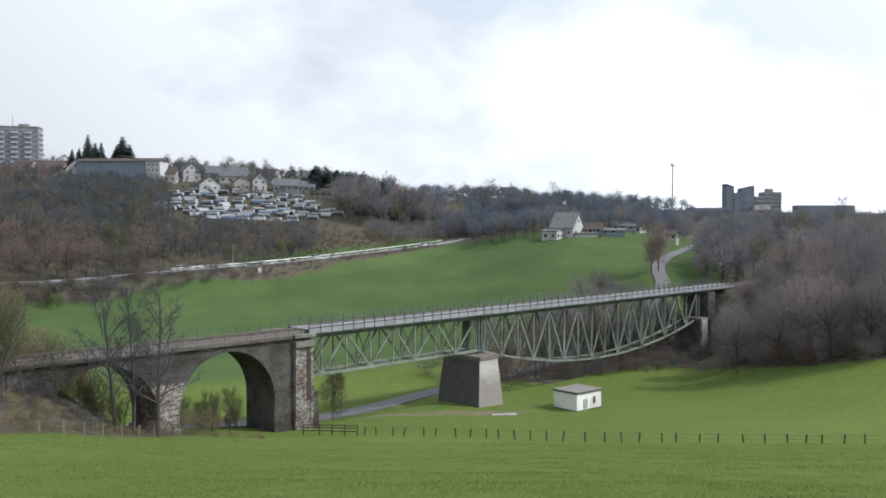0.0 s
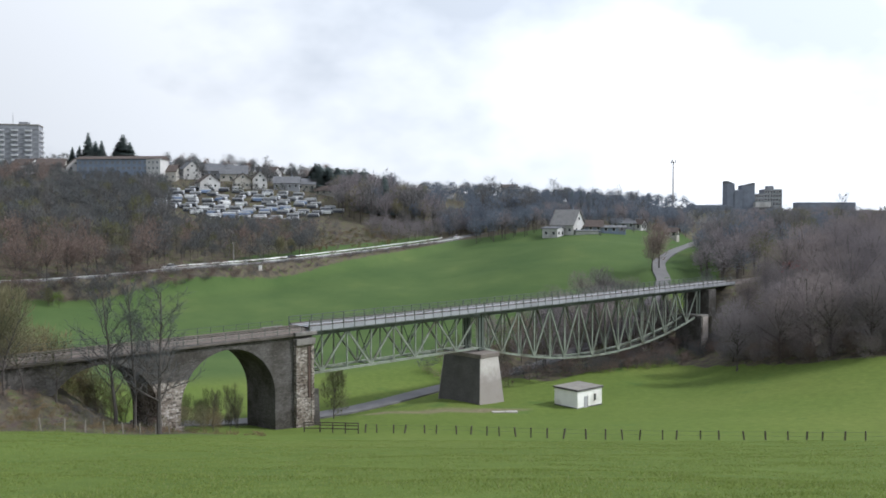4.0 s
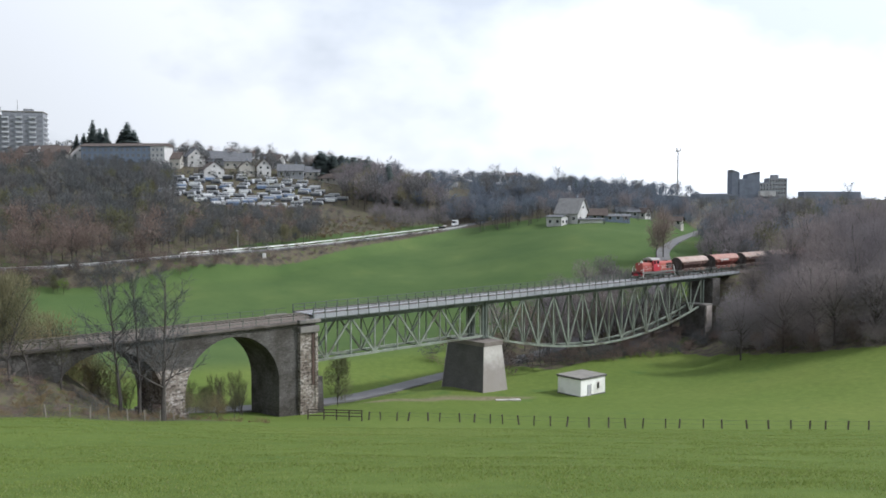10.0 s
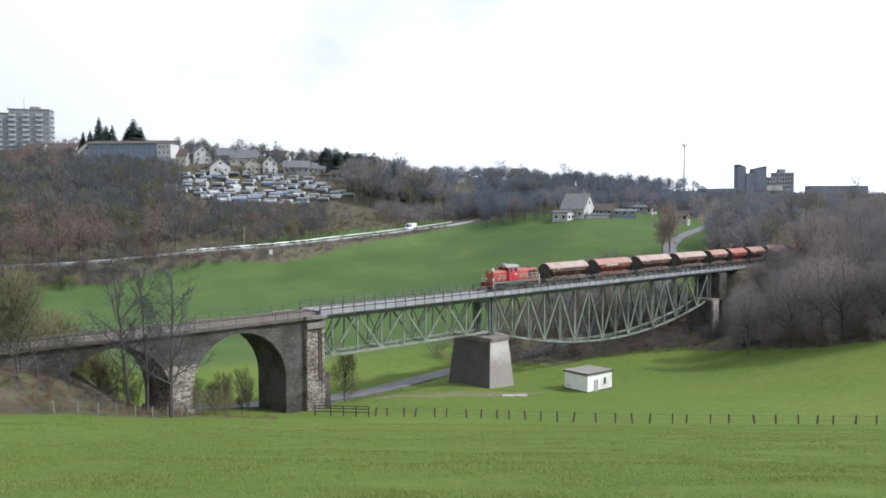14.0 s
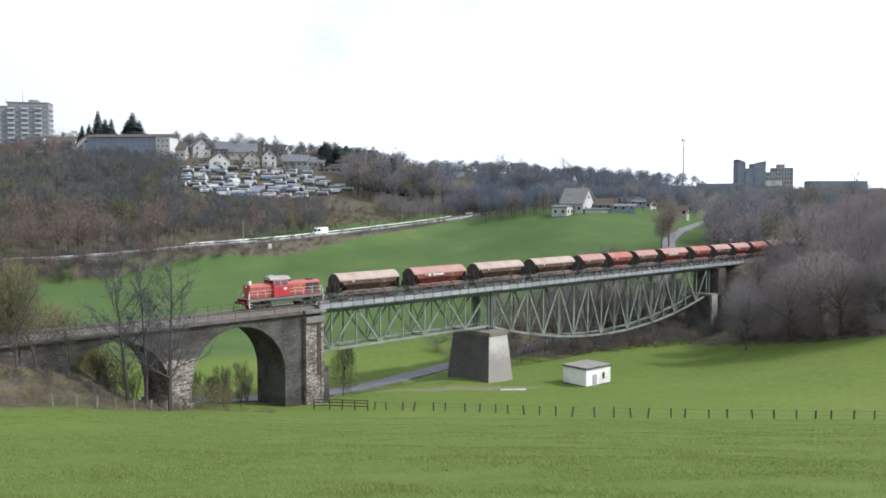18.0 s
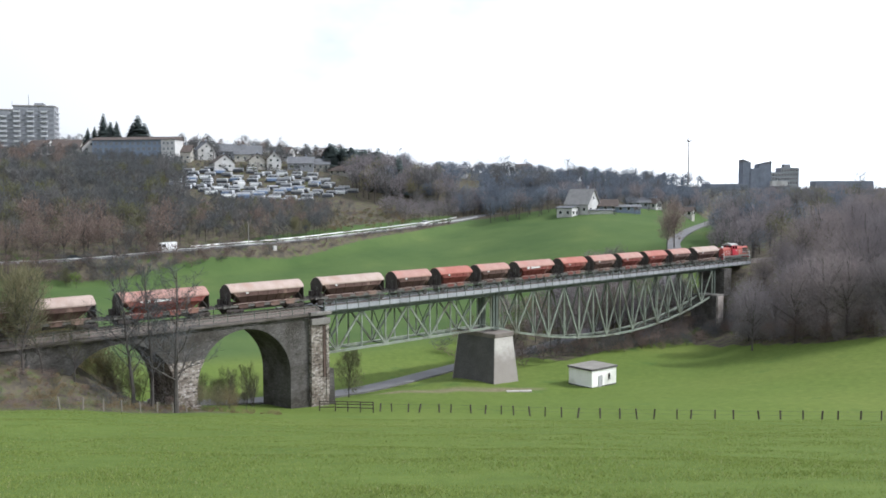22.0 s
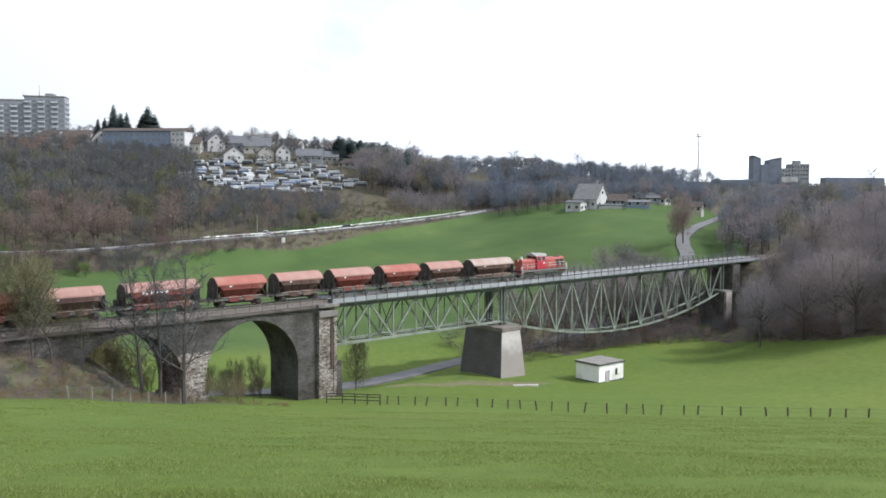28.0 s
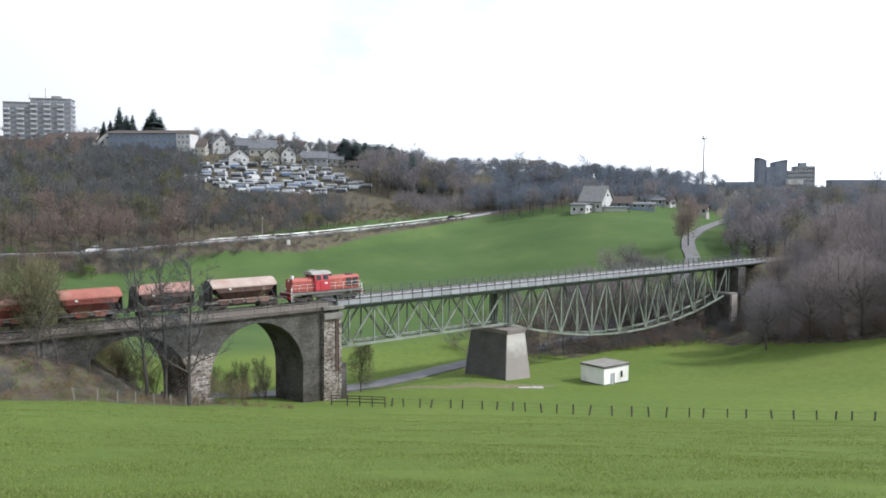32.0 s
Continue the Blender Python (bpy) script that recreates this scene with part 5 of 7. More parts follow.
# the first tone is the hazy blue one, for the farther trees
HEAD_TONES = ("twig_haze", "twig_dusk", "twig_grey", "twig_green")
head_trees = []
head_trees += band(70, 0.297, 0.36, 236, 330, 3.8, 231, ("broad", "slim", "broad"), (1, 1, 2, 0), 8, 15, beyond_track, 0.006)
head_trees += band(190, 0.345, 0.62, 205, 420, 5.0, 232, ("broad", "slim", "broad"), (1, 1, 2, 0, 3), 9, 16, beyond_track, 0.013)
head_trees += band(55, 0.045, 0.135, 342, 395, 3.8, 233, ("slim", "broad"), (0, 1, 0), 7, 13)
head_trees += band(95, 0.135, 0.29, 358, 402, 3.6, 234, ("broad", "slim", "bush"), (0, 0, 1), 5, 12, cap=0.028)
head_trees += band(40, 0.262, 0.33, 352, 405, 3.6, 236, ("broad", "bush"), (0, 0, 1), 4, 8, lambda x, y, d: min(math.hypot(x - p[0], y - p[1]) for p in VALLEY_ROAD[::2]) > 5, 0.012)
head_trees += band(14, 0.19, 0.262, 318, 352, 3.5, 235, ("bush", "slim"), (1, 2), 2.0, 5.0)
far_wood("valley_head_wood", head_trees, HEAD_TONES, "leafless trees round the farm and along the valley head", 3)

M["twig_tan"] = material("tan_bare_twigs", (0.20, 0.155, 0.135), (0.29, 0.235, 0.205), 0.6, 0.95, bump=0, through=0.42)
FEATHER = lobed_species(2, ("twig_tan", "twig_tan"), 620, wide=0.20, low=0.10, lobes=16, blades=1100, w=0.0045, ln=(0.06, 0.14))
plant(FEATHER[0], 67.3, 258.5, 16.5, "tree", "slender brown feathery tree beside the lane", "trees by the valley lane", 1.0)
plant(FEATHER[1], 64.6, 256.0, 12.5, "tree", "slender brown feathery tree beside the lane", "trees by the valley lane", 1.0)

# low scrub on the open slope, garden trees between the houses of the hill
slope = scatter(170, lambda x, y: -0.145 < x / y < -0.03 and 22 < y - road_depth(x) < 72, (-60, -8, 300, 440), 1.8, 88)
thicket("slope_scrub", [(random.choice(TUFT[:3] + SHRUB[:1]), x, y, random.uniform(0.8, 2.2), 1.3) for x, y in slope], "low straw-brown scrub on the open slope")
hedge = scatter(150, lambda x, y: -0.31 < x / y < -0.115, (-150, -44, 378, 446), 3.4, 93)
far_wood("park_hedges", [("bush", x, y, random.uniform(1.3, 2.6), random.choice((1, 2, 2, 3))) for x, y in hedge], HILL_TONES, "dark clipped hedges between the caravan pitches", 6)
far_wood("village_hedges", [(random.choice(("bush", "broad")), x, y, random.uniform(2.0, 4.5), random.choice((1, 2, 3))) for x, y in scatter(42, lambda x, y: -0.30 < x / y < -0.125, (-132, -52, 432, 444), 2.2, 95)], HILL_TONES, "dark hedges before the gardens of the village", 7)
garden = scatter(90, lambda x, y: -0.31 < x / y < -0.12 and 438 < y < 505, (-160, -50, 438, 505), 4.2, 91)
far_wood("garden_trees", [(random.choice(("broad", "bush", "slim")), x, y, random.uniform(3.0, 6.0) if y < 460 else random.uniform(6, 11), random.choice((1, 2, 2))) for x, y in garden], HILL_TONES, "bare garden trees between the houses of the village", 5)


# ---- train ----
M["red_dull"] = material("dusty_red_paint", (0.27, 0.052, 0.042), (0.36, 0.088, 0.07), 0.6, 0.6, bump=0.06, c3=(0.24, 0.075, 0.055), spec=0.4)
M["red"] = material("traffic_red_paint", (0.36, 0.022, 0.036), (0.45, 0.045, 0.06), 0.5, 0.45, bump=0.05, spec=0.5)
M["red_faded"] = material("faded_red_paint", (0.32, 0.085, 0.062), (0.41, 0.135, 0.095), 0.7, 0.6, bump=0.08)
M["frame_grey"] = material("dusty_frame_grey", (0.10, 0.095, 0.09), (0.21, 0.195, 0.18), 1.5, 0.8, bump=0.2)
M["roof_grey"] = material("light_grey_cab_roof", (0.23, 0.215, 0.205), (0.34, 0.325, 0.31), 0.8, 0.7, bump=0.1)
M["black"] = material("black_running_gear", (0.035, 0.03, 0.028), (0.075, 0.062, 0.056), 2.0, 0.8, bump=0.2)
M["white_paint"] = material("white_paint", (0.52, 0.52, 0.51), (0.64, 0.64, 0.63), 1.0, 0.5, bump=0.05)
M["lamp_glass"] = material("pale_lamp_glass", (0.75, 0.74, 0.68), (0.85, 0.84, 0.78), 1.0, 0.15, bump=0)
M["dust_top"] = material("pale_dusty_roof", (0.29, 0.222, 0.19), (0.42, 0.335, 0.295), 0.9, 0.85, bump=0.15, c3=(0.32, 0.22, 0.18))
M["dust_pink"] = material("pink_dusty_roof", (0.27, 0.150, 0.125), (0.38, 0.235, 0.20), 0.9, 0.8, bump=0.15, c3=(0.34, 0.17, 0.14))
M["dust_red"] = material("red_dusty_roof", (0.25, 0.078, 0.06), (0.34, 0.135, 0.105), 0.9, 0.7, bump=0.15, c3=(0.32, 0.16, 0.125))
M["side_brown"] = material("oxide_brown_side", (0.066, 0.040, 0.035), (0.12, 0.072, 0.060), 0.9, 0.85, bump=0.15, c3=(0.22, 0.15, 0.12))
M["side_red"] = material("dull_red_side", (0.13, 0.033, 0.027), (0.20, 0.062, 0.05), 0.9, 0.8, bump=0.15, c3=(0.24, 0.13, 0.10))


def wheel_mesh(r=0.46):
    bm = bmesh.new()
    tube(bm, (0, -0.065, 0), (0, 0.065, 0), r, 16)
    tube(bm, (0, -0.085, 0), (0, 0.02, 0), r * 1.06, 16)
    tube(bm, (0, -0.14, 0), (0, 0.14, 0), 0.14, 8)
    me = bpy.data.meshes.new("wheel")
    bm.to_mesh(me)
    bm.free()
    me.materials.append(M["black"])
    return me


WHEEL = wheel_mesh()


def bogie(root, x, base=1.8, name="bogie"):
    bm = bmesh.new()
    for y in (-1.0, 1.0):
        box(bm, (x, y, 0.55), (base + 1.0, 0.14, 0.3), bevel=0.04)
        for k in (-base / 2, base / 2):
            box(bm, (x + k, y, 0.46), (0.34, 0.2, 0.34), bevel=0.04)
        box(bm, (x, y, 0.42), (0.7, 0.18, 0.4), bevel=0.05)
    box(bm, (x, 0, 0.62), (0.5, 2.0, 0.22))
    b = part(name, bm, "black", root)
    for k in (-base / 2, base / 2):
        for y in (-0.76, 0.76):
            share("wheel", WHEEL, b, pose(x + k, y, 0.46))
    return b


def buffers(root, half):
    for e in (-1, 1):
        for y in (-0.87, 0.87):
            bm = bmesh.new()
            tube(bm, (e * (half - 0.62), y, 1.05), (e * (half - 0.1), y, 1.05), 0.11, 8)
            tube(bm, (e * (half - 0.1), y, 1.05), (e * half, y, 1.05), 0.23, 12)
            part("buffer", bm, "black", root)


def locomotive():
    """Diesel shunter: short hood to the west (-x), cab, long hood to the east."""
    half = 7.15
    root = empty("locomotive", TRACK)
    tagged(root, "red diesel locomotive with grey frame and white handrails", "locomotive", "locomotives of the train")
    bm = bmesh.new()
    box(bm, (0, 0, 1.35), (2 * half - 1.2, 2.9, 0.34), bevel=0.03)
    part("running_plate", bm, "frame_grey", root)
    bm = bmesh.new()
    box(bm, (0, 0, 0.98), (5.0, 2.4, 0.62), bevel=0.08)
    part("fuel_tank", bm, "frame_grey", root)
    for e in (-1, 1):
        bm = bmesh.new()
        box(bm, (e * (half - 0.68), 0, 1.12), (0.16, 2.8, 0.82), bevel=0.03)
        part("buffer_beam", bm, "red", root)
    hood = [(-0.95, 1.5), (0.95, 1.5), (0.95, 2.95), (0.72, 3.28), (-0.72, 3.28), (-0.95, 2.95)]
    bm = bmesh.new()
    extrude(bm, hood, -5.35, -2.0, axis="x")
    short = part("short_hood", bm, "red_dull", root)
    bm = bmesh.new()
    extrude(bm, [(a * 1.0, z if z < 2 else z + 0.08) for a, z in hood], 0.25, 5.55, axis="x")
    long_hood = part("long_hood", bm, "red_dull", root)
    # cab with sloping window band and projecting roof
    bm = bmesh.new()
    extrude(bm, [(-1.42, 1.5), (1.42, 1.5), (1.42, 2.9), (1.2, 3.75), (-1.2, 3.75), (-1.42, 2.9)], -2.0, 0.25, axis="x")
    cab = part("cab", bm, "red", root)
    bm = bmesh.new()
    extrude(bm, [(-1.3, 3.74), (1.3, 3.74), (1.05, 4.02), (0.5, 4.16), (-0.5, 4.16), (-1.05, 4.02)], -2.45, 0.65, axis="x")
    part("cab_roof", bm, "roof_grey", root)
    for y in (-1, 1):
        for x0, x1 in ((-1.85, -1.05), (-0.75, 0.1)):
            bm = bmesh.new()
            vs = [bm.verts.new(v) for v in ((x0, y * 1.41, 2.97), (x1, y * 1.41, 2.97), (x1, y * 1.24, 3.62), (x0, y * 1.24, 3.62))]
            f = bm.faces.new(vs if y < 0 else vs[::-1])
            bmesh.ops.solidify(bm, geom=[f], thickness=0.03)
            part("cab_window", bm, "glass_dark", cab)
        bm = bmesh.new()
        box(bm, (-0.9, y * 1.44, 2.2), (0.7, 0.05, 1.3))
        part("cab_door", bm, "red", cab)
    for x in (-2.02, 0.27):
        for y in (-0.68, 0.68):
            bm = bmesh.new()
            box(bm, (x, y, 3.53), (0.04, 0.7, 0.36))
            part("end_window", bm, "glass_dark", cab)
    # hood doors, grilles and lettering panel
    for y in (-1, 1):
        for x in (-4.8, -4.0, -3.2, -2.45):
            bm = bmesh.new()
            box(bm, (x, y * 0.96, 2.3), (0.7, 0.04, 1.15), bevel=0.01)
            part("hood_door", bm, "red_dull", short)
        for x in (0.75, 1.55, 2.35):
            bm = bmesh.new()
            box(bm, (x, y * 0.96, 2.35), (0.72, 0.04, 1.25), bevel=0.01)
            part("hood_door", bm, "red_faded" if x > 1 else "red_dull", long_hood)
        for x in (3.75, 4.85):
            bm = bmesh.new()
            box(bm, (x, y * 0.965, 2.4), (0.95, 0.05, 1.2))
            for k in range(5):
                box(bm, (x, y * 1.0, 1.95 + k * 0.22), (0.9, 0.05, 0.05))
            part("radiator_grille", bm, "black", long_hood)
        bm = bmesh.new()
        box(bm, (-0.35, y * 1.45, 2.55), (0.55, 0.02, 0.28))
        part("emblem", bm, "white_paint", cab)
    # rooftop fan, exhaust, horn
    bm = bmesh.new()
    tube(bm, (4.4, 0, 3.3), (4.4, 0, 3.5), 0.6, 14)
    part("cooling_fan", bm, "black", long_hood)
    bm = bmesh.new()
    tube(bm, (1.3, 0, 3.3), (1.3, 0, 3.75), 0.16, 10)
    part("exhaust", bm, "black", long_hood)
    bm = bmesh.new()
    box(bm, (-5.2, -0.55, 3.5), (0.35, 0.4, 0.5), bevel=0.05)
    part("signal_lamp_box", bm, "white_paint", short)
    bm = bmesh.new()
    box(bm, (-1.6, 0.3, 4.25), (0.9, 0.5, 0.16), bevel=0.03)
    part("roof_aerial", bm, "roof_grey", root)
    # handrails
    for y in (-1.4, 1.4):
        for x in (-5.7, -4.5, -3.3, 1.2, 2.6, 4.0, 5.4):
            bm = bmesh.new()
            tube(bm, (x, y, 1.5), (x, y, 2.5), 0.025, 5)
            part("handrail_post", bm, "white_paint", root)
        for a, b in ((-5.7, -2.1), (0.35, 5.7)):
            for z in (2.05, 2.5):
                bm = bmesh.new()
                tube(bm, (a, y, z), (b, y, z), 0.022, 5)
                part("handrail", bm, "white_paint", root)
        for x in (-5.75, 5.75):
            bm = bmesh.new()
            box(bm, (x, y * 0.98, 1.25), (0.14, 0.12, 1.9), bevel=0.02)
            for k in range(3):
                box(bm, (x + 0.16, y, 0.45 + 0.35 * k), (0.4, 0.2, 0.04))
            part("step", bm, "white_paint", root)
    for e in (-1, 1):
        for y, z in ((-0.75, 1.85), (0.75, 1.85), (0, 3.05)):
            bm = bmesh.new()
            x = e * (5.38 if e < 0 else 5.58)
            tube(bm, (x, y, z), (x + e * 0.1, y, z), 0.13, 10)
            part("headlamp", bm, "lamp_glass", root)
    for ch in root.children_recursive:                  # the superstructure was laid out for a 13.1 m frame
        if ch.parent == root and ch.name.split(".")[0] not in ("running_plate", "buffer_beam"):
            ch.scale = (1.09, 1.0, 1.07)
    bogie(root, -4.0, 2.3)
    bogie(root, 4.0, 2.3)
    buffers(root, half)
    return root


def hopper_wagon(pitch, top, side, axles, lettered=False, label=""):
    half = pitch / 2
    root = empty("hopper_wagon", TRACK)
    tagged(root, label, "wagon", "hopper wagons of the train")
    hl = half - (1.6 if pitch > 12 else 1.0)                                     # half length of the hopper at its top
    run_in = 1.9 if pitch > 12 else 1.25                 # how far the end walls slope in
    bm = bmesh.new()
    for y in (-1.05, 1.05):
        box(bm, (0, y, 1.12), (pitch - 1.3, 0.16, 0.3))
    for x in (-half + 0.75, half - 0.75):
        box(bm, (x, 0, 1.12), (0.2, 2.5, 0.3))
    for k in range(-2, 3):
        box(bm, (k * pitch / 6, 0, 1.1), (0.16, 2.0, 0.22))
    part("underframe", bm, "frame_grey", root)
    bm = bmesh.new()
    box(bm, (0, 0, 0.85), (pitch - 5.6, 1.5, 0.75), taper=(1.15, 1.0), bevel=0.05)
    part("discharge_gear", bm, "black", root)
    # hopper: upper trough with vertical sides and a tapering lower part
    bm = bmesh.new()
    secs = [(1.45, 1.30, hl - run_in), (1.48, 2.55, hl - run_in * 0.45), (1.48, 3.1, hl - run_in * 0.22), (1.42, 3.35, hl - 0.1)]
    secs = [(0.75, 1.45, hl - run_in - 0.25)] + secs[1:]
    rings = []
    for w, z, l in secs:
        rings.append([bm.verts.new(v) for v in ((-l, -w, z), (l, -w, z), (l, w, z), (-l, w, z))])
    for r0, r1 in zip(rings, rings[1:]):
        for i in range(4):
            bm.faces.new((r0[i], r0[(i + 1) % 4], r1[(i + 1) % 4], r1[i]))
    bm.faces.new(rings[0][::-1])
    bm.faces.new(rings[-1])
    hop = part("hopper", bm, side, root)
    # rounded swing roof in two halves
    arc = [(-1.54, 3.06), (-1.54, 3.20), (-1.42, 3.36), (-0.80, 3.92), (-0.40, 4.10), (0.0, 4.14)]
    for sgn in (1, -1):
        bm = bmesh.new()
        outer = [(a * sgn, z) for a, z in arc]
        inner = [(a * 0.93 * sgn, z - 0.07) for a, z in reversed(arc)]
        extrude(bm, outer + inner, -hl, hl, axis="x")
        for v in bm.verts:                               # the sheets' ends rake back below the ridge
            v.co.x -= math.copysign(max(0.0, 3.25 - v.co.z) * run_in * 0.30, v.co.x)
        part("swing_roof", bm, top, root)
    bm = bmesh.new()
    box(bm, (0, 0, 4.12), (2 * hl, 0.34, 0.10), bevel=0.02)
    part("roof_ridge", bm, top, root)
    # roof ends in black: the shade of the wagon's end is in the colour
    for x in (-hl + 0.03, hl - 0.03):
        bm = bmesh.new()
        extrude(bm, [(-1.48, 2.9), (-1.48, 3.12), (-1.38, 3.27), (-0.77, 3.88), (-0.4, 4.05), (0.4, 4.05), (0.77, 3.88), (1.38, 3.27), (1.48, 3.12), (1.48, 2.9)], x - 0.05, x + 0.05, axis="x")
        part("roof_end", bm, "black", root)
    # ribs on the sides
    n = 7 if pitch > 12 else 5
    for y in (-1, 1):
        for k in range(n):
            x = (k / (n - 1) - 0.5) * 2 * (hl - run_in * 0.6)
            bm = bmesh.new()
            beam(bm, (x, y * 1.5, 3.05), (x, y * 1.5, 2.5), 0.1, 0.07)
            beam(bm, (x, y * 1.5, 2.52), (x * 0.94, y * 0.86, 1.5), 0.1, 0.07)
            part("side_rib", bm, side, hop)
        bm = bmesh.new()
        beam(bm, (-hl + run_in * 0.5, y * 1.52, 2.52), (hl - run_in * 0.5, y * 1.52, 2.52), 0.08, 0.12)
        part("waist_rail", bm, side, hop)
        bm = bmesh.new()
        tube(bm, (-hl + 0.6, y * 1.3, 1.42), (hl - 0.6, y * 1.3, 1.42), 0.045, 6)
        part("control_rod", bm, "dust_top", root)
        nd = 4 if pitch > 12 else 2
        for k in range(nd):
            x = (k - (nd - 1) / 2) * (pitch - 5) / nd
            bm = bmesh.new()
            box(bm, (x, y * 0.85, 1.15), (1.3, 0.75, 0.7), pose(0, 0, 0), taper=(1.3, 1.0))
            part("discharge_chute", bm, side, root)
        bm = bmesh.new()
        box(bm, (-hl + run_in + 0.7, y * 1.55, 2.92), (0.34, 0.05, 0.22))
        part("data_plate", bm, "white_paint", hop)
        if lettered:
            for x, w, h in ((-2.6, 0.62, 0.52), (-1.55, 0.5, 0.5), (-1.0, 0.4, 0.36), (-0.55, 0.4, 0.36), (-0.1, 0.4, 0.36), (0.35, 0.4, 0.36)):
                bm = bmesh.new()
                box(bm, (x, y * 1.55, 2.93), (w, 0.06, h * 0.8))
                part("lettering_bar", bm, "white_paint", hop)
    # end stanchions, platform and ladder
    for e in (-1, 1):
        x = e * (hl + 0.1)
        for y in (-1.25, 1.25):
            bm = bmesh.new()
            beam(bm, (x, y, 1.2), (e * (hl - 0.05), y, 3.3), 0.12, 0.12)
            part("end_post", bm, "black", root)
            bm = bmesh.new()
            beam(bm, (x - e * 0.1, y, 1.25), (e * (hl - run_in * 0.55), y, 2.6), 0.1, 0.1)
            part("end_strut", bm, "black", root)
        # black plate, the shaded end wall darkened by colour
        bm = bmesh.new()
        box(bm, (e * (hl - 0.02), 0, 2.35), (0.06, 2.86, 1.95))
        part("end_wall", bm, "black", root)
        bm = bmesh.new()
        box(bm, (e * (half - 1.3), 0, 1.32), (1.2, 2.6, 0.06))
        part("end_platform", bm, "black", root)
        bm = bmesh.new()
        for y in (-0.5, -0.1):
            beam(bm, (x, y, 1.3), (e * (hl - 0.05), y, 3.9), 0.04, 0.04)
        for k in range(6):
            z = 1.6 + k * 0.36
            f = (z - 1.3) / 2.6
            xx = x + (e * (hl - 0.05) - x) * f
            beam(bm, (xx, -0.5, z), (xx, -0.1, z), 0.03, 0.03)
        part("ladder", bm, "frame_grey", root)
        bm = bmesh.new()
        box(bm, (e * (half - 1.15), 0.6, 1.75), (0.5, 0.9, 0.8), bevel=0.05)
        part("brake_box", bm, "black", root)
    if axles == 4:
        bogie(root, -half + 2.6)
        bogie(root, half - 2.6)
    else:
        for x in (-half + 2.0, half - 2.0):
            bm = bmesh.new()
            tube(bm, (x, -0.9, 0.46), (x, 0.9, 0.46), 0.08, 8)
            for y in (-1.0, 1.0):
                box(bm, (x, y, 0.6), (0.9, 0.14, 0.5), taper=(0.4, 1), bevel=0.03)
            a = part("axle", bm, "black", root)
            for y in (-0.76, 0.76):
                share("wheel", WHEEL, a, pose(x, y, 0.46))
    buffers(root, half)
    return root


LOCO, LONG, MEDIUM, SHORT = 14.3, 15.2, 13.2, 9.6
L_BROWN = "brown hopper wagon with pale dusty swing roof"
L_RED = "red hopper wagon with dusty pink swing roof"
CARS = [("loco", "", "", ""),
        (LONG, "dust_top", "side_brown", ""), (LONG, "dust_pink", "side_red", "x"), (LONG, "dust_top", "side_brown", ""), (LONG, "dust_top", "side_brown", ""),
        (SHORT, "dust_pink", "side_brown", ""), (SHORT, "dust_red", "side_red", ""), (SHORT, "dust_pink", "side_brown", ""),
        (MEDIUM, "dust_pink", "side_red", "x"),
        (SHORT, "dust_red", "side_red", ""), (SHORT, "dust_pink", "side_brown", ""), (SHORT, "dust_pink", "side_red", ""), (SHORT, "dust_red", "side_red", ""),
        (SHORT, "dust_pink", "side_brown", ""), (MEDIUM, "dust_top", "side_brown", ""), ("loco", "", "", "")]
TRAIN = []
_s = -9.4 - LOCO - 0.6                                # west end of the leading engine at 19 s
loco_a = locomotive()
for k, top, side, letters in CARS:
    if k == "loco":
        ob = loco_a if not TRAIN else copy_thing(loco_a, TRACK)
        TRAIN.append((ob, _s + LOCO / 2))
        _s += LOCO + (0.6 if len(TRAIN) == 1 else 0)
    else:
        word = ("long " if k == LONG else "short two-axle " if k == SHORT else "") + (L_BROWN if side == "side_brown" else L_RED)
        ob = hopper_wagon(k, top, side, 2 if k == SHORT else 4, bool(letters), word)
        TRAIN.append((ob, _s + k / 2))
        _s += k


# ---- conifers ----
def conifer_mesh(seed, h=10.0, w=0.24):
    rnd = random.Random(seed)
    V, F = [], []
    for lvl in range(26):
        f = lvl / 25.0
        z = h * (0.06 + 0.92 * f)
        r = h * w * (1 - f) ** 0.85 + 0.12
        n = max(4, int(11 * (1 - f) + 4))
        for k in range(n):
            a = 6.28319 * (k + rnd.random()) / n
            rr = r * rnd.uniform(0.65, 1.15)
            c, s = math.cos(a), math.sin(a)
            b = len(V)
            ww = 0.09 * h * (0.4 + 0.6 * (1 - f)) * rnd.uniform(0.7, 1.2)
            dz = -rr * rnd.uniform(0.15, 0.45)
            V += [(0.1 * c, 0.1 * s, z + 0.02 * h), (rr * 0.6 * c - ww * s, rr * 0.6 * s + ww * c, z + dz * 0.5), (rr * c, rr * s, z + dz), (rr * 0.6 * c + ww * s, rr * 0.6 * s - ww * c, z + dz * 0.5 - 0.02 * h)]
            F += [(b, b + 1, b + 2), (b, b + 2, b + 3)]
    crown = mesh_of("crown", V, F, "needles")
    bm = bmesh.new()
    tube(bm, (0, 0, -0.4), (0, 0, h * 0.9), 0.2, 6, 0.03)
    me = bpy.data.meshes.new("trunk")
    bm.to_mesh(me)
    bm.free()
    me.materials.append(M["bark"])
    return me, crown


M["needles"] = material("dark_conifer_needles", (0.050, 0.070, 0.070), (0.098, 0.125, 0.120), 0.8, 0.9, bump=0, vary=0.25)
CONIFERS = [conifer_mesh(1), conifer_mesh(2), conifer_mesh(3, w=0.19)]


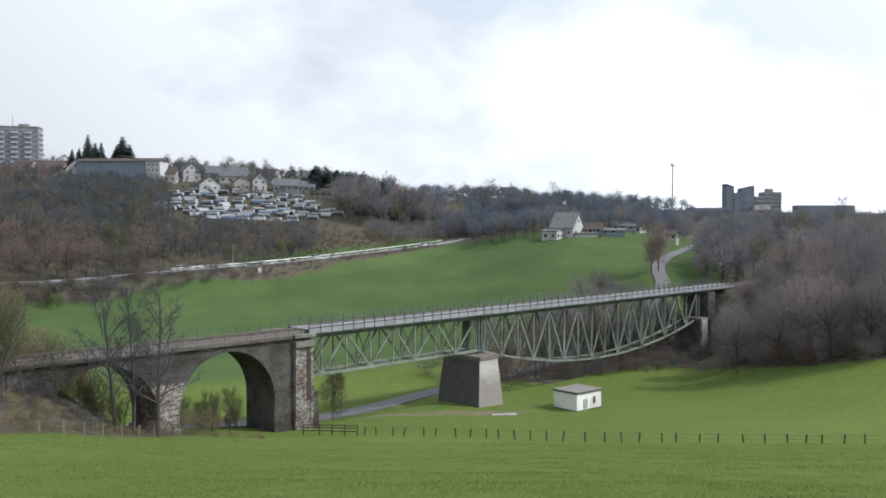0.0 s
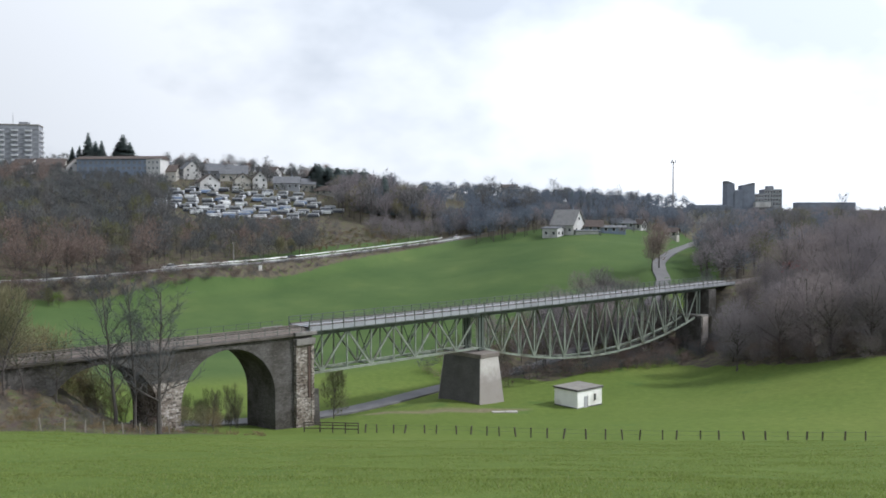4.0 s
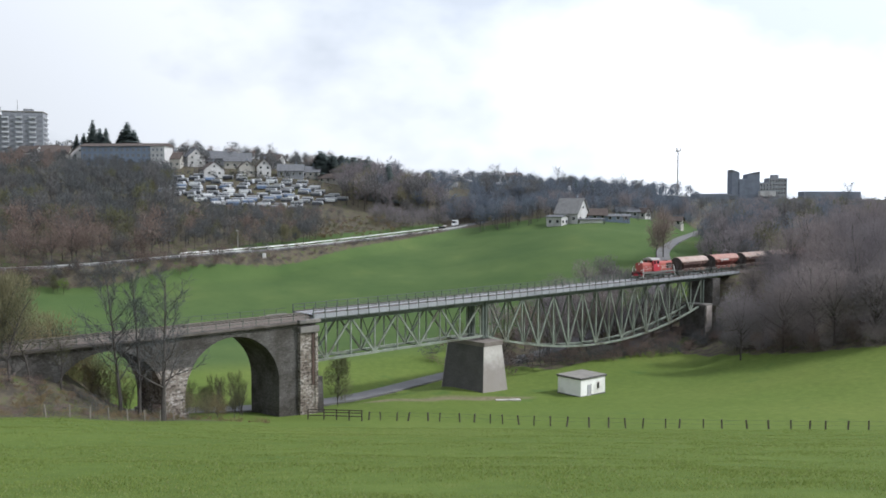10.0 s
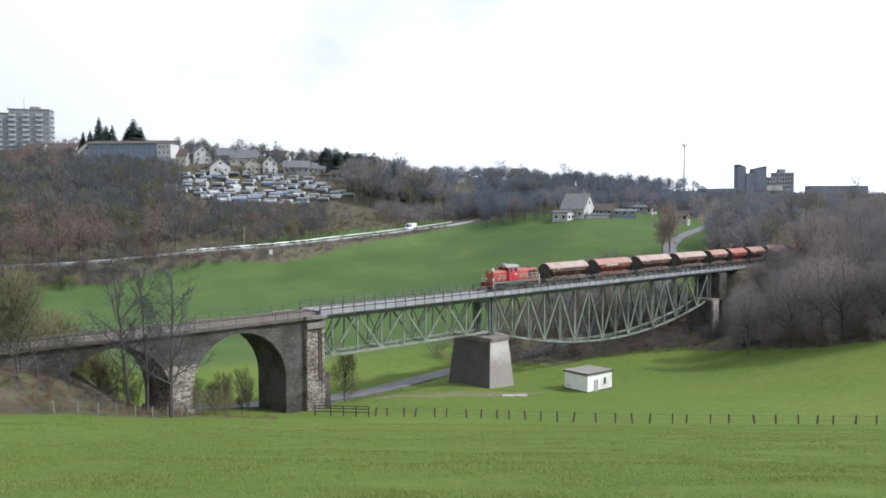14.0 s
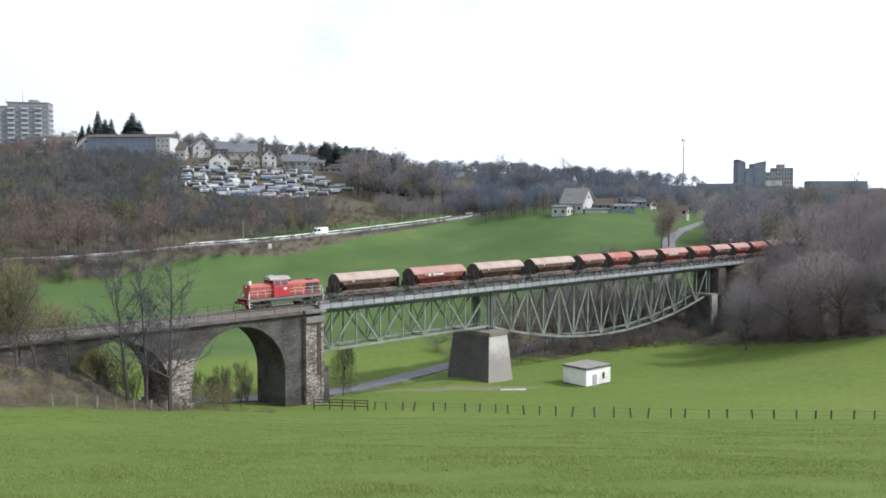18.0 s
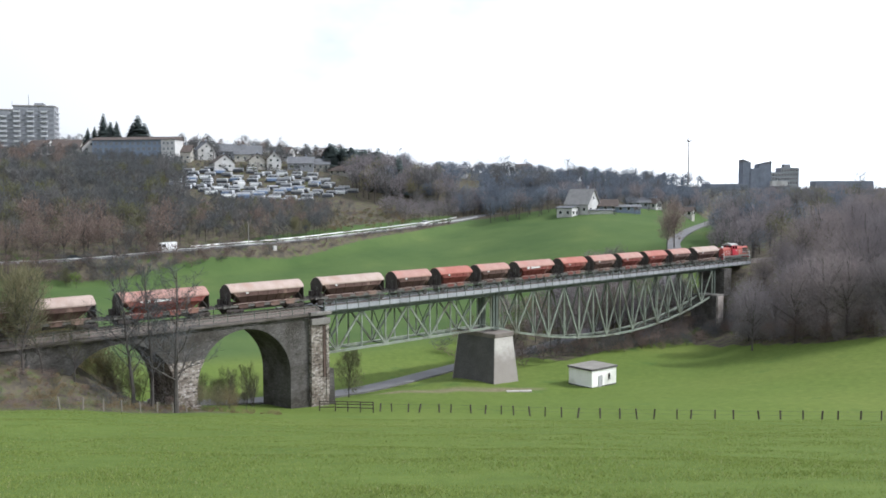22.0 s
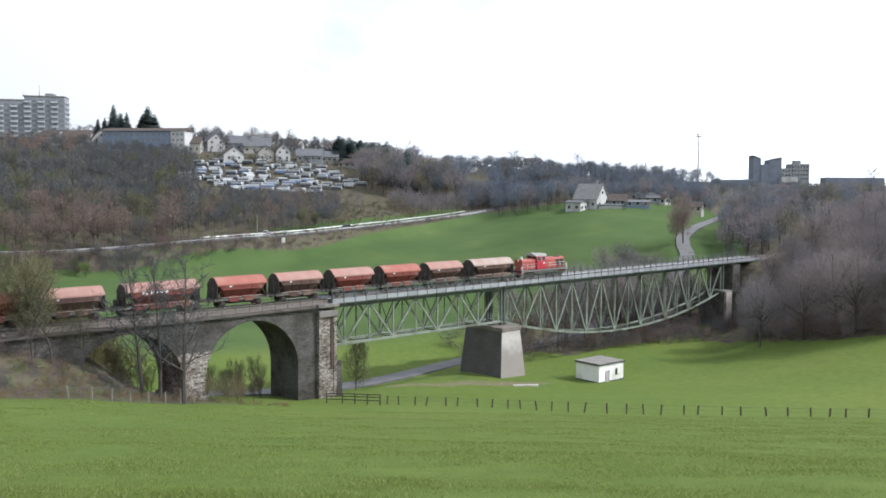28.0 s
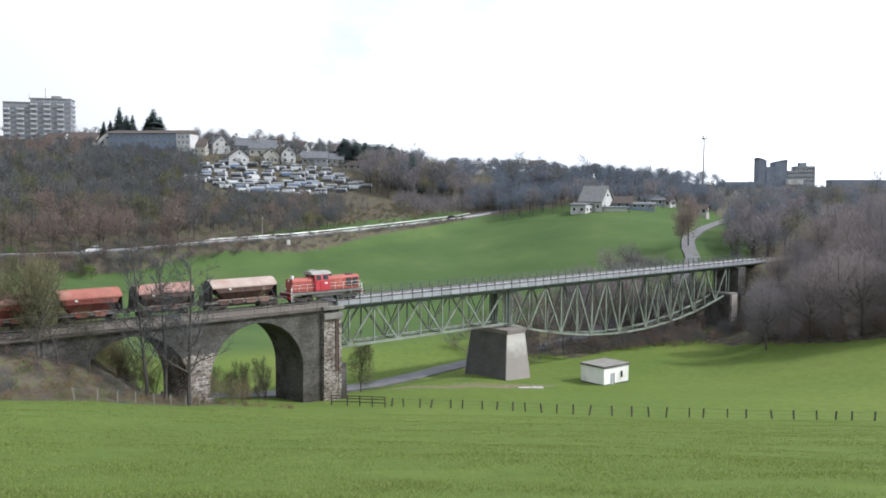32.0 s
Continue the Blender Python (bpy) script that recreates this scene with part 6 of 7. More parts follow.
def conifer(u, y, h, wide=1.0):
    plant(random.choice(CONIFERS), u * y, y, h * 0.95, "conifer", "dark green conifer on the hill", "conifers of the hill", wide * 1.25)


for u, y, h, w in ((-0.389, 497, 22, 1.4), (-0.399, 500, 14, 1.3), (-0.381, 500, 17, 1.6), (-0.374, 498, 17.5, 1.2), (-0.407, 502, 13, 1.3), (-0.369, 500, 9, 1.7),
                   (-0.350, 497, 21.5, 1.9), (-0.342, 499, 17, 2.0), (-0.356, 500, 16, 1.9), (-0.334, 500, 9.5, 1.6), (-0.324, 500, 7, 1.2), (-0.318, 498, 7, 1.2), (-0.300, 500, 8, 1.0),
                   (-0.0775, 432, 22, 1.3), (-0.054, 430, 20, 1.5), (-0.072, 428, 11, 1.2), (-0.050, 432, 13, 1.2), (0.170, 420, 15, 1.0), (0.178, 422, 14, 1.0), (0.185, 424, 13, 1.1), (0.160, 430, 14, 1.0)):
    conifer(u, y, h, w)
for i in range(26):
    u, y = -0.134 + 0.0024 * i + random.uniform(-0.002, 0.002), 470 + random.uniform(-6, 8)
    conifer(u, y, 28.2 - 0.16 * i + random.uniform(-1.2, 0.8) - gz(u * y, y), 2.3)


# ---- buildings ----
M["wall_cream"] = material("cream_render", (0.30, 0.285, 0.255), (0.40, 0.385, 0.35), 0.4, 0.9, bump=0.1)
M["wall_grey"] = material("grey_cladding", (0.19, 0.198, 0.22), (0.28, 0.288, 0.31), 0.4, 0.85, bump=0.1)
M["balcony_grey"] = material("pale_balcony_panel", (0.36, 0.37, 0.39), (0.47, 0.48, 0.50), 0.5, 0.8, bump=0.05)
M["wall_blue"] = material("blue_grey_cladding", (0.15, 0.185, 0.25), (0.225, 0.265, 0.335), 0.3, 0.85, bump=0.1)
M["tiles_brown"] = material("brown_roof_tiles", (0.062, 0.05, 0.046), (0.115, 0.092, 0.082), 0.7, 0.9, bump=0.3)
M["tiles_grey"] = material("grey_roof_tiles", (0.10, 0.103, 0.112), (0.165, 0.168, 0.18), 0.7, 0.85, bump=0.3)
# paler version of the grey tiles, sunlight on the roof put into its colour
M["tiles_pale"] = material("sunlit_pale_tiles", (0.19, 0.185, 0.185), (0.29, 0.28, 0.275), 0.7, 0.88, bump=0.3)
M["brick_dark"] = material("dark_masonry", (0.14, 0.158, 0.198), (0.22, 0.245, 0.29), 0.3, 0.9, bump=0.2)


M["glass_dull"] = material("curtained_glass", (0.13, 0.14, 0.16), (0.22, 0.23, 0.25), 0.4, 0.4, bump=0)


def window(parent, x, y, z, w, h, face, mat="glass_dark", frame_mat="white_paint"):
    """A framed pane on a wall; face: 'x' or 'y', the wall's normal axis, with its sign."""
    ax, sg = face[-1], -1 if face[0] == "-" else 1
    bm = bmesh.new()
    t = 0.06
    if ax == "y":
        box(bm, (x, y + sg * t / 2, z), (w, t, h))
    else:
        box(bm, (x + sg * t / 2, y, z), (t, w, h))
    f = part("window", bm, frame_mat, parent)
    bm = bmesh.new()
    if ax == "y":
        box(bm, (x, y + sg * (t + 0.005), z), (w * 0.84, 0.03, h * 0.86))
    else:
        box(bm, (x + sg * (t + 0.005), y, z), (0.03, w * 0.84, h * 0.86))
    part("pane", bm, mat, f)


def house(u, y, w, d, eaves, ridge, turn, wall, roof, label, chimney=True, storeys=2, lift=0.0):
    """A gabled house: w along its ridge, d across."""
    x = u * y
    z = gz(x, y) + lift
    root = empty("house", pose(x, y, z, 0, 0, turn))
    tagged(root, label, "house", "houses of the village")
    bm = bmesh.new()
    extrude(bm, [(-d / 2, -3.0), (d / 2, -3.0), (d / 2, eaves), (0, ridge - 0.15), (-d / 2, eaves)], -w / 2, w / 2, axis="x")
    wl_ = part("wall", bm, wall, root)
    for sg in (-1, 1):
        o = 0.5
        sl = (ridge - eaves) / (d / 2)
        bm = bmesh.new()
        extrude(bm, [(0, ridge), (sg * (d / 2 + o), eaves - sl * o), (sg * (d / 2 + o), eaves - sl * o - 0.22), (0, ridge - 0.22)], -w / 2 - o, w / 2 + o, axis="x")
        part("roof", bm, roof, root)
    if chimney:
        bm = bmesh.new()
        box(bm, (w * 0.2, 0.4, ridge + 0.3), (0.7, 0.7, 1.6), bevel=0.04)
        part("chimney", bm, "brick_dark", root)
    for k in range(storeys):
        zz = 1.5 + k * 2.7
        if zz + 0.8 > eaves:
            break
        n = max(2, int(w / 3))
        for i in range(n):
            xx = (i + 0.5) / n * w - w / 2
            window(wl_, xx, -d / 2, zz, 1.3, 1.3, "-y")
        for yy in (-d / 4, d / 4):
            window(wl_, w / 2, yy, zz, 1.2, 1.3, "+x")
            window(wl_, -w / 2, yy, zz, 1.2, 1.3, "-x")
    if ridge - eaves > 2.4:
        for sg, face in ((1, "+x"), (-1, "-x")):
            window(wl_, sg * w / 2, 0, eaves + (ridge - eaves) * 0.35, 1.1, 1.1, face)
    return root


house(-0.255, 440, 11, 10, 3.4, 7.2, -62, "old_white", "tiles_brown", "white gabled house with brown tiled roof on the hill")
house(-0.216, 446, 7, 8, 4.4, 7.4, -70, "wall_cream", "tiles_brown", "cream gabled house with brown roof on the hill")
house(-0.196, 448, 8, 7, 5.0, 8.8, -75, "old_white", "tiles_brown", "tall white gabled house on the hill")
house(-0.302, 458, 12, 9, 4.6, 8.0, 5, "wall_cream", "tiles_brown", "cream house with long brown roof")
house(-0.275, 470, 10, 9, 5.0, 9.0, -60, "old_white", "tiles_grey", "white gabled house with grey roof")
house(-0.245, 480, 16, 10, 4.0, 8.0, 8, "wall_grey", "tiles_grey", "grey-roofed house among bare trees")
house(-0.225, 470, 14, 9, 3.8, 8.2, 12, "wall_cream", "tiles_grey", "house with broad grey tiled roof")
house(-0.165, 455, 13, 9, 3.2, 6.5, 6, "wall_grey", "tiles_grey", "low house with grey roof above the caravans")
house(-0.145, 462, 12, 9, 3.0, 6.0, 2, "wall_cream", "tiles_grey", "low cream house above the caravans")
house(-0.115, 460, 16, 8, 2.6, 5.0, 0, "wall_cream", "tiles_brown", "long low house with brown roof")
house(-0.185, 490, 11, 9, 4.0, 7.5, -20, "old_white", "tiles_brown", "white house on the hilltop")
house(-0.405, 462, 9, 9, 5.2, 9.6, -60, "old_white", "tiles_brown", "white gabled house with brown roof beside the flats")
house(-0.43, 475, 14, 10, 4.5, 8.5, 10, "wall_cream", "tiles_brown", "cream house with brown roof among trees")
house(-0.46, 480, 12, 9, 4.5, 8.0, -15, "old_white", "tiles_brown", "white house half hidden by bare trees")
house(0.010, 528, 15, 9, 4.0, 5.6, -8, "old_white", "tiles_grey", "long pale house on the ridge", lift=1.0)
house(0.088, 560, 10, 8, 4.0, 6.0, 0, "old_white", "tiles_brown", "white house on the ridge between bare trees", lift=5.0)
# the white farmhouse at the head of the meadow, with its annexe and sheds
house(0.155, 336, 9.8, 8.6, 3.9, 9.2, -38, "old_white", "tiles_pale", "white farmhouse with steep grey roof at the meadow's edge")
house(0.1385, 331, 6.4, 5.0, 3.4, 4.0, -38, "old_white", "tiles_grey", "white flat-roofed annexe of the farmhouse", False, 1)
house(0.181, 338, 9.0, 6.0, 2.4, 4.6, -8, "brick_dark", "tiles_brown", "dark brown farm shed", False, 1)
house(0.177, 330, 8.5, 1.6, 1.5, 1.7, -4, "old_white", "tiles_grey", "low whitewashed yard wall", False, 0)
house(0.207, 336, 9.0, 5.0, 2.3, 3.0, -4, "wall_blue", "tiles_grey", "low blue-grey farm shed", False, 1)
house(0.222, 362, 12.0, 7.0, 2.6, 4.4, -6, "wall_grey", "tiles_grey", "grey house behind the farm", True, 1)
house(0.236, 360, 5.0, 5.0, 2.8, 4.6, -40, "old_white", "tiles_brown", "small white house behind the farm", True, 1)
house(0.275, 338, 4.5, 4.0, 2.6, 4.0, -30, "wall_cream", "tiles_brown", "small cream house beside the lane", False, 1)


def terrace():
    """The long two-storey row at the top of the hill."""
    x, y = -0.354 * 455, 455
    root = empty("row_house", pose(x + 1.5, y, gz(x, y) + 3.6, 0, 0, -6))
    tagged(root, "long two-storey row house with blue-grey front and white gable", "house", "houses of the village")
    bm = bmesh.new()
    box(bm, (0, 0, 0.5), (44, 10, 12.0))
    w = part("wall", bm, "wall_blue", root)
    bm = bmesh.new()
    box(bm, (18.7, -0.15, 0.5), (7.4, 10.4, 12.06))
    part("gable_wall", bm, "old_white", root)
    bm = bmesh.new()
    extrude(bm, [(-5.8, 6.4), (5.8, 6.4), (0.4, 8.2), (-0.4, 8.2)], -22.8, 23, axis="x")
    part("roof", bm, "tiles_brown", root)
    for i in range(13):
        for z in (1.7, 4.6):
            window(w, -20.4 + i * 2.9, -5.0, z, 1.7, 1.5, "-y", "glass_dull", "wall_grey")
    for i in range(3):
        for z in (1.7, 4.6):
            window(w, 16.5 + i * 2.2, -5.36, z, 1.2, 1.4, "-y", "glass_dull", "old_white")


terrace()


def tower_block():
    x, y = -0.467 * 520, 520
    z = gz(x, y)
    root = empty("tower_block", pose(x, y, z - 1.5, 0, 0, 14))
    tagged(root, "grey high-rise apartment block with rows of balconies", "apartment block")
    for cx, w, h, d, name in ((1, 22, 24.0, 14, "main_wing"), (-17.5, 15, 21.6, 13, "side_wing")):
        bm = bmesh.new()
        box(bm, (cx, 0, h / 2 - 2), (w, d, h + 4))
        wing = part(name, bm, "wall_grey", root)
        bm = bmesh.new()
        box(bm, (cx, 0, h + 0.25), (w + 0.6, d + 0.6, 0.5))
        part("roof_slab", bm, "roof_felt", root)
        n = int(w / 3.6)
        for fl in range(int(h / 2.85)):
            zz = 1.4 + fl * 2.85
            for i in range(n):
                xx = cx - w / 2 + (i + 0.5) * w / n
                if i % 2 == 0:
                    bm = bmesh.new()
                    box(bm, (xx, -d / 2 - 0.6, zz - 0.55), (w / n - 0.25, 1.2, 1.0))
                    part("balcony", bm, "balcony_grey", wing)
                window(wing, xx, -d / 2, zz + 0.25, w / n * 0.8, 1.5, "-y", mat="glass_dull", frame_mat="wall_grey")
            for yy in (-4, 0, 4):
                if cx > 0:
                    bm = bmesh.new()
                    box(bm, (cx + w / 2 + 0.5, yy, zz - 0.5), (1.0, 2.6, 0.95))
                    part("balcony", bm, "balcony_grey", wing)
    for x0, h0 in ((-3, 7), (-12, 3.0), (6, 2.0)):
        bm = bmesh.new()
        tube(bm, (x0, 0, 24), (x0, 0, 24.5 + h0), 0.18, 6, 0.08)
        part("aerial", bm, "steel_dark", root)
    bm = bmesh.new()
    box(bm, (3, 0, 25.4), (5, 5, 1.8))
    part("lift_house", bm, "wall_grey", root)


tower_block()


def factory():
    x, y = 0.367 * 700, 700
    z = gz(x, y)
    root = empty("factory", pose(x, y, z, 0, 0, -4))
    tagged(root, "dark grey works building with stepped towers on the ridge", "factory")
    H = 26 - z
    for cx, w, top, name, mat in ((-19, 6, H, "tower", "brick_dark"), (-13, 8, H - 5, "link_block", "brick_dark"), (-5, 9.5, H - 1.5, "tower", "brick_dark"), (4, 8, H - 8, "link_block", "wall_grey"), (14, 14, H - 4.5, "office_block", "wall_grey"), (-36, 30, H - 17, "low_hall", "brick_dark"), (56, 44, H - 15, "low_hall", "brick_dark")):
        bm = bmesh.new()
        box(bm, (cx, 0, top / 2 - 3), (w, 14, top + 6), bevel=0.1)
        b = part(name, bm, mat, root)
        if name == "tower":
            bm = bmesh.new()
            extrude(bm, [(cx - w / 2, top), (cx + w / 2, top), (cx - w / 2 if cx < -10 else cx + w / 2, top + 2.2)], -7, 7)
            part("pent_roof", bm, "tiles_grey", root)
        if mat == "wall_grey":
            for i in range(int(w / 2.2)):
                for k in range(int((top - 2) / 3.2)):
                    window(b, cx - w / 2 + 1.2 + i * 2.2, -7, top - 2.2 - k * 3.2, 1.5, 1.9, "-y")
    bm = bmesh.new()
    box(bm, (13, 0, H - 3), (5, 6, 2.5))
    part("plant_room", bm, "wall_grey", root)
    bm = bmesh.new()
    box(bm, (4, -12, H - 17), (12, 6, 4))
    part("white_store", bm, "old_white", root)


factory()


def mast():
    x, y = 0.2755 * 560, 560
    z = gz(x, y)
    root = empty("radio_mast", pose(x, y, z))
    tagged(root, "slender grey radio mast with aerials at its head", "mast")
    top = 35.0 - z
    bm = bmesh.new()
    tube(bm, (0, 0, 0), (0, 0, top), 0.55, 8, 0.30)
    part("pole", bm, "roof_grey", root)
    bm = bmesh.new()
    tube(bm, (0, 0, top - 0.9), (0, 0, top - 0.5), 1.6, 12)
    part("platform", bm, "roof_grey", root)
    for a in range(3):
        bm = bmesh.new()
        c, s = math.cos(a * 2.1), math.sin(a * 2.1)
        box(bm, (c * 1.4, s * 1.4, top), (0.35, 0.35, 2.2))
        part("aerial_panel", bm, "roof_grey", root)


mast()


# ---- caravan park ----
M["caravan_roof"] = material("white_caravan_roof", (0.44, 0.45, 0.47), (0.60, 0.61, 0.62), 0.5, 0.6, bump=0.05)
# greyer than the roofs, with the shade of the sides in the colour
M["caravan_side"] = material("grey_caravan_side", (0.22, 0.23, 0.25), (0.34, 0.35, 0.36), 0.8, 0.6, bump=0.05)
M["awning_blue"] = material("blue_grey_awning", (0.10, 0.14, 0.22), (0.17, 0.22, 0.32), 0.5, 0.9, bump=0.1)
M["awning_dark"] = material("dark_awning", (0.04, 0.045, 0.055), (0.09, 0.095, 0.11), 0.5, 0.9, bump=0.1)
M["awning_pale"] = material("pale_awning", (0.45, 0.46, 0.46), (0.60, 0.61, 0.60), 0.5, 0.9, bump=0.1)


def caravan(length, awning):
    root = empty("caravan")
    bm = bmesh.new()
    extrude(bm, [(-length / 2, 0.55), (length / 2, 0.55), (length / 2 - 0.05, 1.7), (length / 2 - 0.45, 2.65), (-length / 2 + 0.3, 2.7), (-length / 2, 1.8)], -1.12, 1.12)
    part("body", bm, "caravan_side", root)
    # added dark band for the awning fronts and shade low down
    bm = bmesh.new()
    box(bm, (0, 0, 0.65), (length * 0.98, 2.32, 1.3))
    part("dark_lower_band", bm, "awning_dark", root)
    bm = bmesh.new()
    box(bm, (-0.05, 0, 2.55), (length - 0.4, 2.4, 0.6), bevel=0.08)
    part("roof", bm, "caravan_roof", root)
    for x in (-length * 0.25, length * 0.22):
        window(root, x, -1.12, 1.6, 1.3, 0.6, "-y")
    for y in (-0.95, 0.95):
        bm = bmesh.new()
        tube(bm, (0, y - 0.1, 0.33), (0, y + 0.1, 0.33), 0.33, 10)
        part("wheel", bm, "black", root)
    bm = bmesh.new()
    beam(bm, (length / 2, 0, 0.6), (length / 2 + 1.1, 0, 0.5), 0.1, 0.1)
    part("drawbar", bm, "frame_grey", root)
    if awning:
        bm = bmesh.new()
        extrude(bm, [(-1.12, 2.0), (-3.4, 1.55), (-3.4, 0.0), (-3.3, 0.0), (-3.3, 1.45), (-1.12, 1.9)], -length * 0.36, length * 0.36, axis="x")
        part("awning", bm, awning, root)
    return root


PITCH_GROUP = "caravans of the park"
protos = []
for ln, aw, lab in ((6.6, None, "white touring caravan on a terraced pitch"), (7.2, "awning_blue", "white caravan with blue-grey awning on a terraced pitch"),
                    (6.2, "awning_dark", "white caravan with dark awning on a terraced pitch"), (6.8, "awning_pale", "white caravan with pale awning on a terraced pitch")):
    p = caravan(ln, aw)
    tagged(p, lab, "caravan", PITCH_GROUP)
    protos.append(p)
_rnd = random.Random(77)
used = set()
for row in range(11):
    y = 375 + row * 6.3
    u = -0.312 + 0.014 * max(0, 4 - row) + _rnd.uniform(0, 0.01)
    while u < -0.106 - 0.009 * abs(row - 6):
        k = _rnd.choice((0, 0, 2, 2, 2, 3, 0, 2, 1, 1))
        yy = y + _rnd.uniform(-2.2, 2.2) + (u + 0.2) * 30
        x = u * yy
        m = pose(x, yy, gz(x, yy) + 0.15, 0, 0, _rnd.choice((0, 0, 180, 20, -25, 40, 15, 160)) + _rnd.uniform(-8, 8)) @ Matrix.Diagonal((0.9, 0.9, 0.82, 1))
        if _rnd.random() > 0.10:
            if k not in used:
                used.add(k)
                protos[k].matrix_basis = m
            else:
                copy_thing(protos[k], m)
        u += _rnd.uniform(0.0145, 0.020)


# ---- road furniture and traffic ----
_cum = np.concatenate(([0.0], np.cumsum(np.linalg.norm(np.diff(MAIN_ROAD[:, :2], axis=0), axis=1))))


def road_point(d):
    return np.array([np.interp(d, _cum, MAIN_ROAD[:, k]) for k in range(3)])


def road_pose(d, lane, ahead):
    """On the main road, d metres along it; lane: metres to the left of its centre line; ahead: +1 eastward, -1 back."""
    p, q = road_point(d - 2.0), road_point(d + 2.0)
    t = Vector(q - p).normalized()
    nrm = Vector((-t.y, t.x, 0)).normalized()
    c = Vector((p + q) / 2) + nrm * lane
    yaw = math.degrees(math.atan2(t.y, t.x)) + (0 if ahead > 0 else 180)
    pitch = -math.degrees(math.asin(t.z)) * (1 if ahead > 0 else -1)
    return pose(c.x, c.y, c.z + 0.10, 0, pitch, yaw)


def crash_barrier(side, d0, d1):
    root = empty("crash_barrier")
    tagged(root, "pale galvanised crash barrier along the main road", "barrier", "crash barriers")
    off = 3.9 * side
    ds = np.arange(d0, d1, 4.0)
    pts = []
    for d in ds:
        p, q = road_point(d - 1), road_point(d + 1)
        t = Vector(q - p).normalized()
        n = Vector((-t.y, t.x, 0)).normalized()
        pts.append(Vector((p + q) / 2) + n * off)
    bm = bmesh.new()
    prof = ((0.0, 0.48), (0.05, 0.56), (0.0, 0.64), (0.05, 0.72), (0.0, 0.80), (-0.04, 0.80), (-0.04, 0.48))
    rings = []
    for i, p in enumerate(pts):
        t = (pts[min(i + 1, len(pts) - 1)] - pts[max(i - 1, 0)]).normalized()
        n = Vector((-t.y, t.x, 0)).normalized() * (-side)
        rings.append([bm.verts.new(p + n * a + Vector((0, 0, z + 0.05))) for a, z in prof])
    for r, s in zip(rings, rings[1:]):
        for k in range(len(prof)):
            bm.faces.new((r[k], r[(k + 1) % len(prof)], s[(k + 1) % len(prof)], s[k]))
    part("guard_rail", bm, "galvanised", root)
    post = mesh_of("post", *cuboid(0.12, 0.12, 1.2), "galvanised")
    for p in pts:
        share("post", post, root, Matrix.Translation(p + Vector((0, 0, 0.22))))


M["galvanised"] = material("bright_galvanised_steel", (0.55, 0.55, 0.55), (0.70, 0.70, 0.69), 1.0, 0.45, 0.3, bump=0.05)
crash_barrier(-1, 70, 172)
crash_barrier(-1, 176, 300)
crash_barrier(1, 150, 292)


def roadside_cabinet():
    x, y = -53.2, 271.0
    root = empty("roadside_cabinet", pose(x, y, gz(x, y), 0, 0, 35))
    tagged(root, "white metal switch cabinet on the road bank", "cabinet")
    for name, c, size, mat in (("plinth", (0, 0, 0.1), (1.2, 0.7, 0.5), "concrete"), ("body", (0, 0, 0.9), (1.1, 0.6, 1.2), "old_white"), ("roof", (0, 0, 1.54), (1.2, 0.7, 0.1), "roof_felt"), ("door", (-0.27, -0.32, 0.9), (0.5, 0.05, 1.05), "old_white"), ("door", (0.27, -0.32, 0.9), (0.5, 0.05, 1.05), "old_white")):
        bm = bmesh.new()
        box(bm, c, size, bevel=0.02)
        part(name, bm, mat, root)


def utility_pole(u, y, h):
    root = empty("utility_pole", pose(u * y, y, gz(u * y, y)))
    tagged(root, "slim grey pole with a short crossarm beside the main road", "pole", "poles by the main road")
    bm = bmesh.new()
    tube(bm, (0, 0, -0.5), (0, 0, h), 0.13, 8, 0.08)
    part("pole", bm, "roof_grey", root)
    bar("crossarm", (-0.5, 0, h - 0.35), (0.5, 0, h - 0.35), 0.09, 0.09, "roof_grey", root)
    for k in (-0.4, 0.4):
        bm = bmesh.new()
        tube(bm, (k, 0, h - 0.3), (k, 0, h - 0.1), 0.05, 6)
        part("insulator", bm, "white_paint", root)


roadside_cabinet()
utility_pole(-0.226, 272, 7.0)


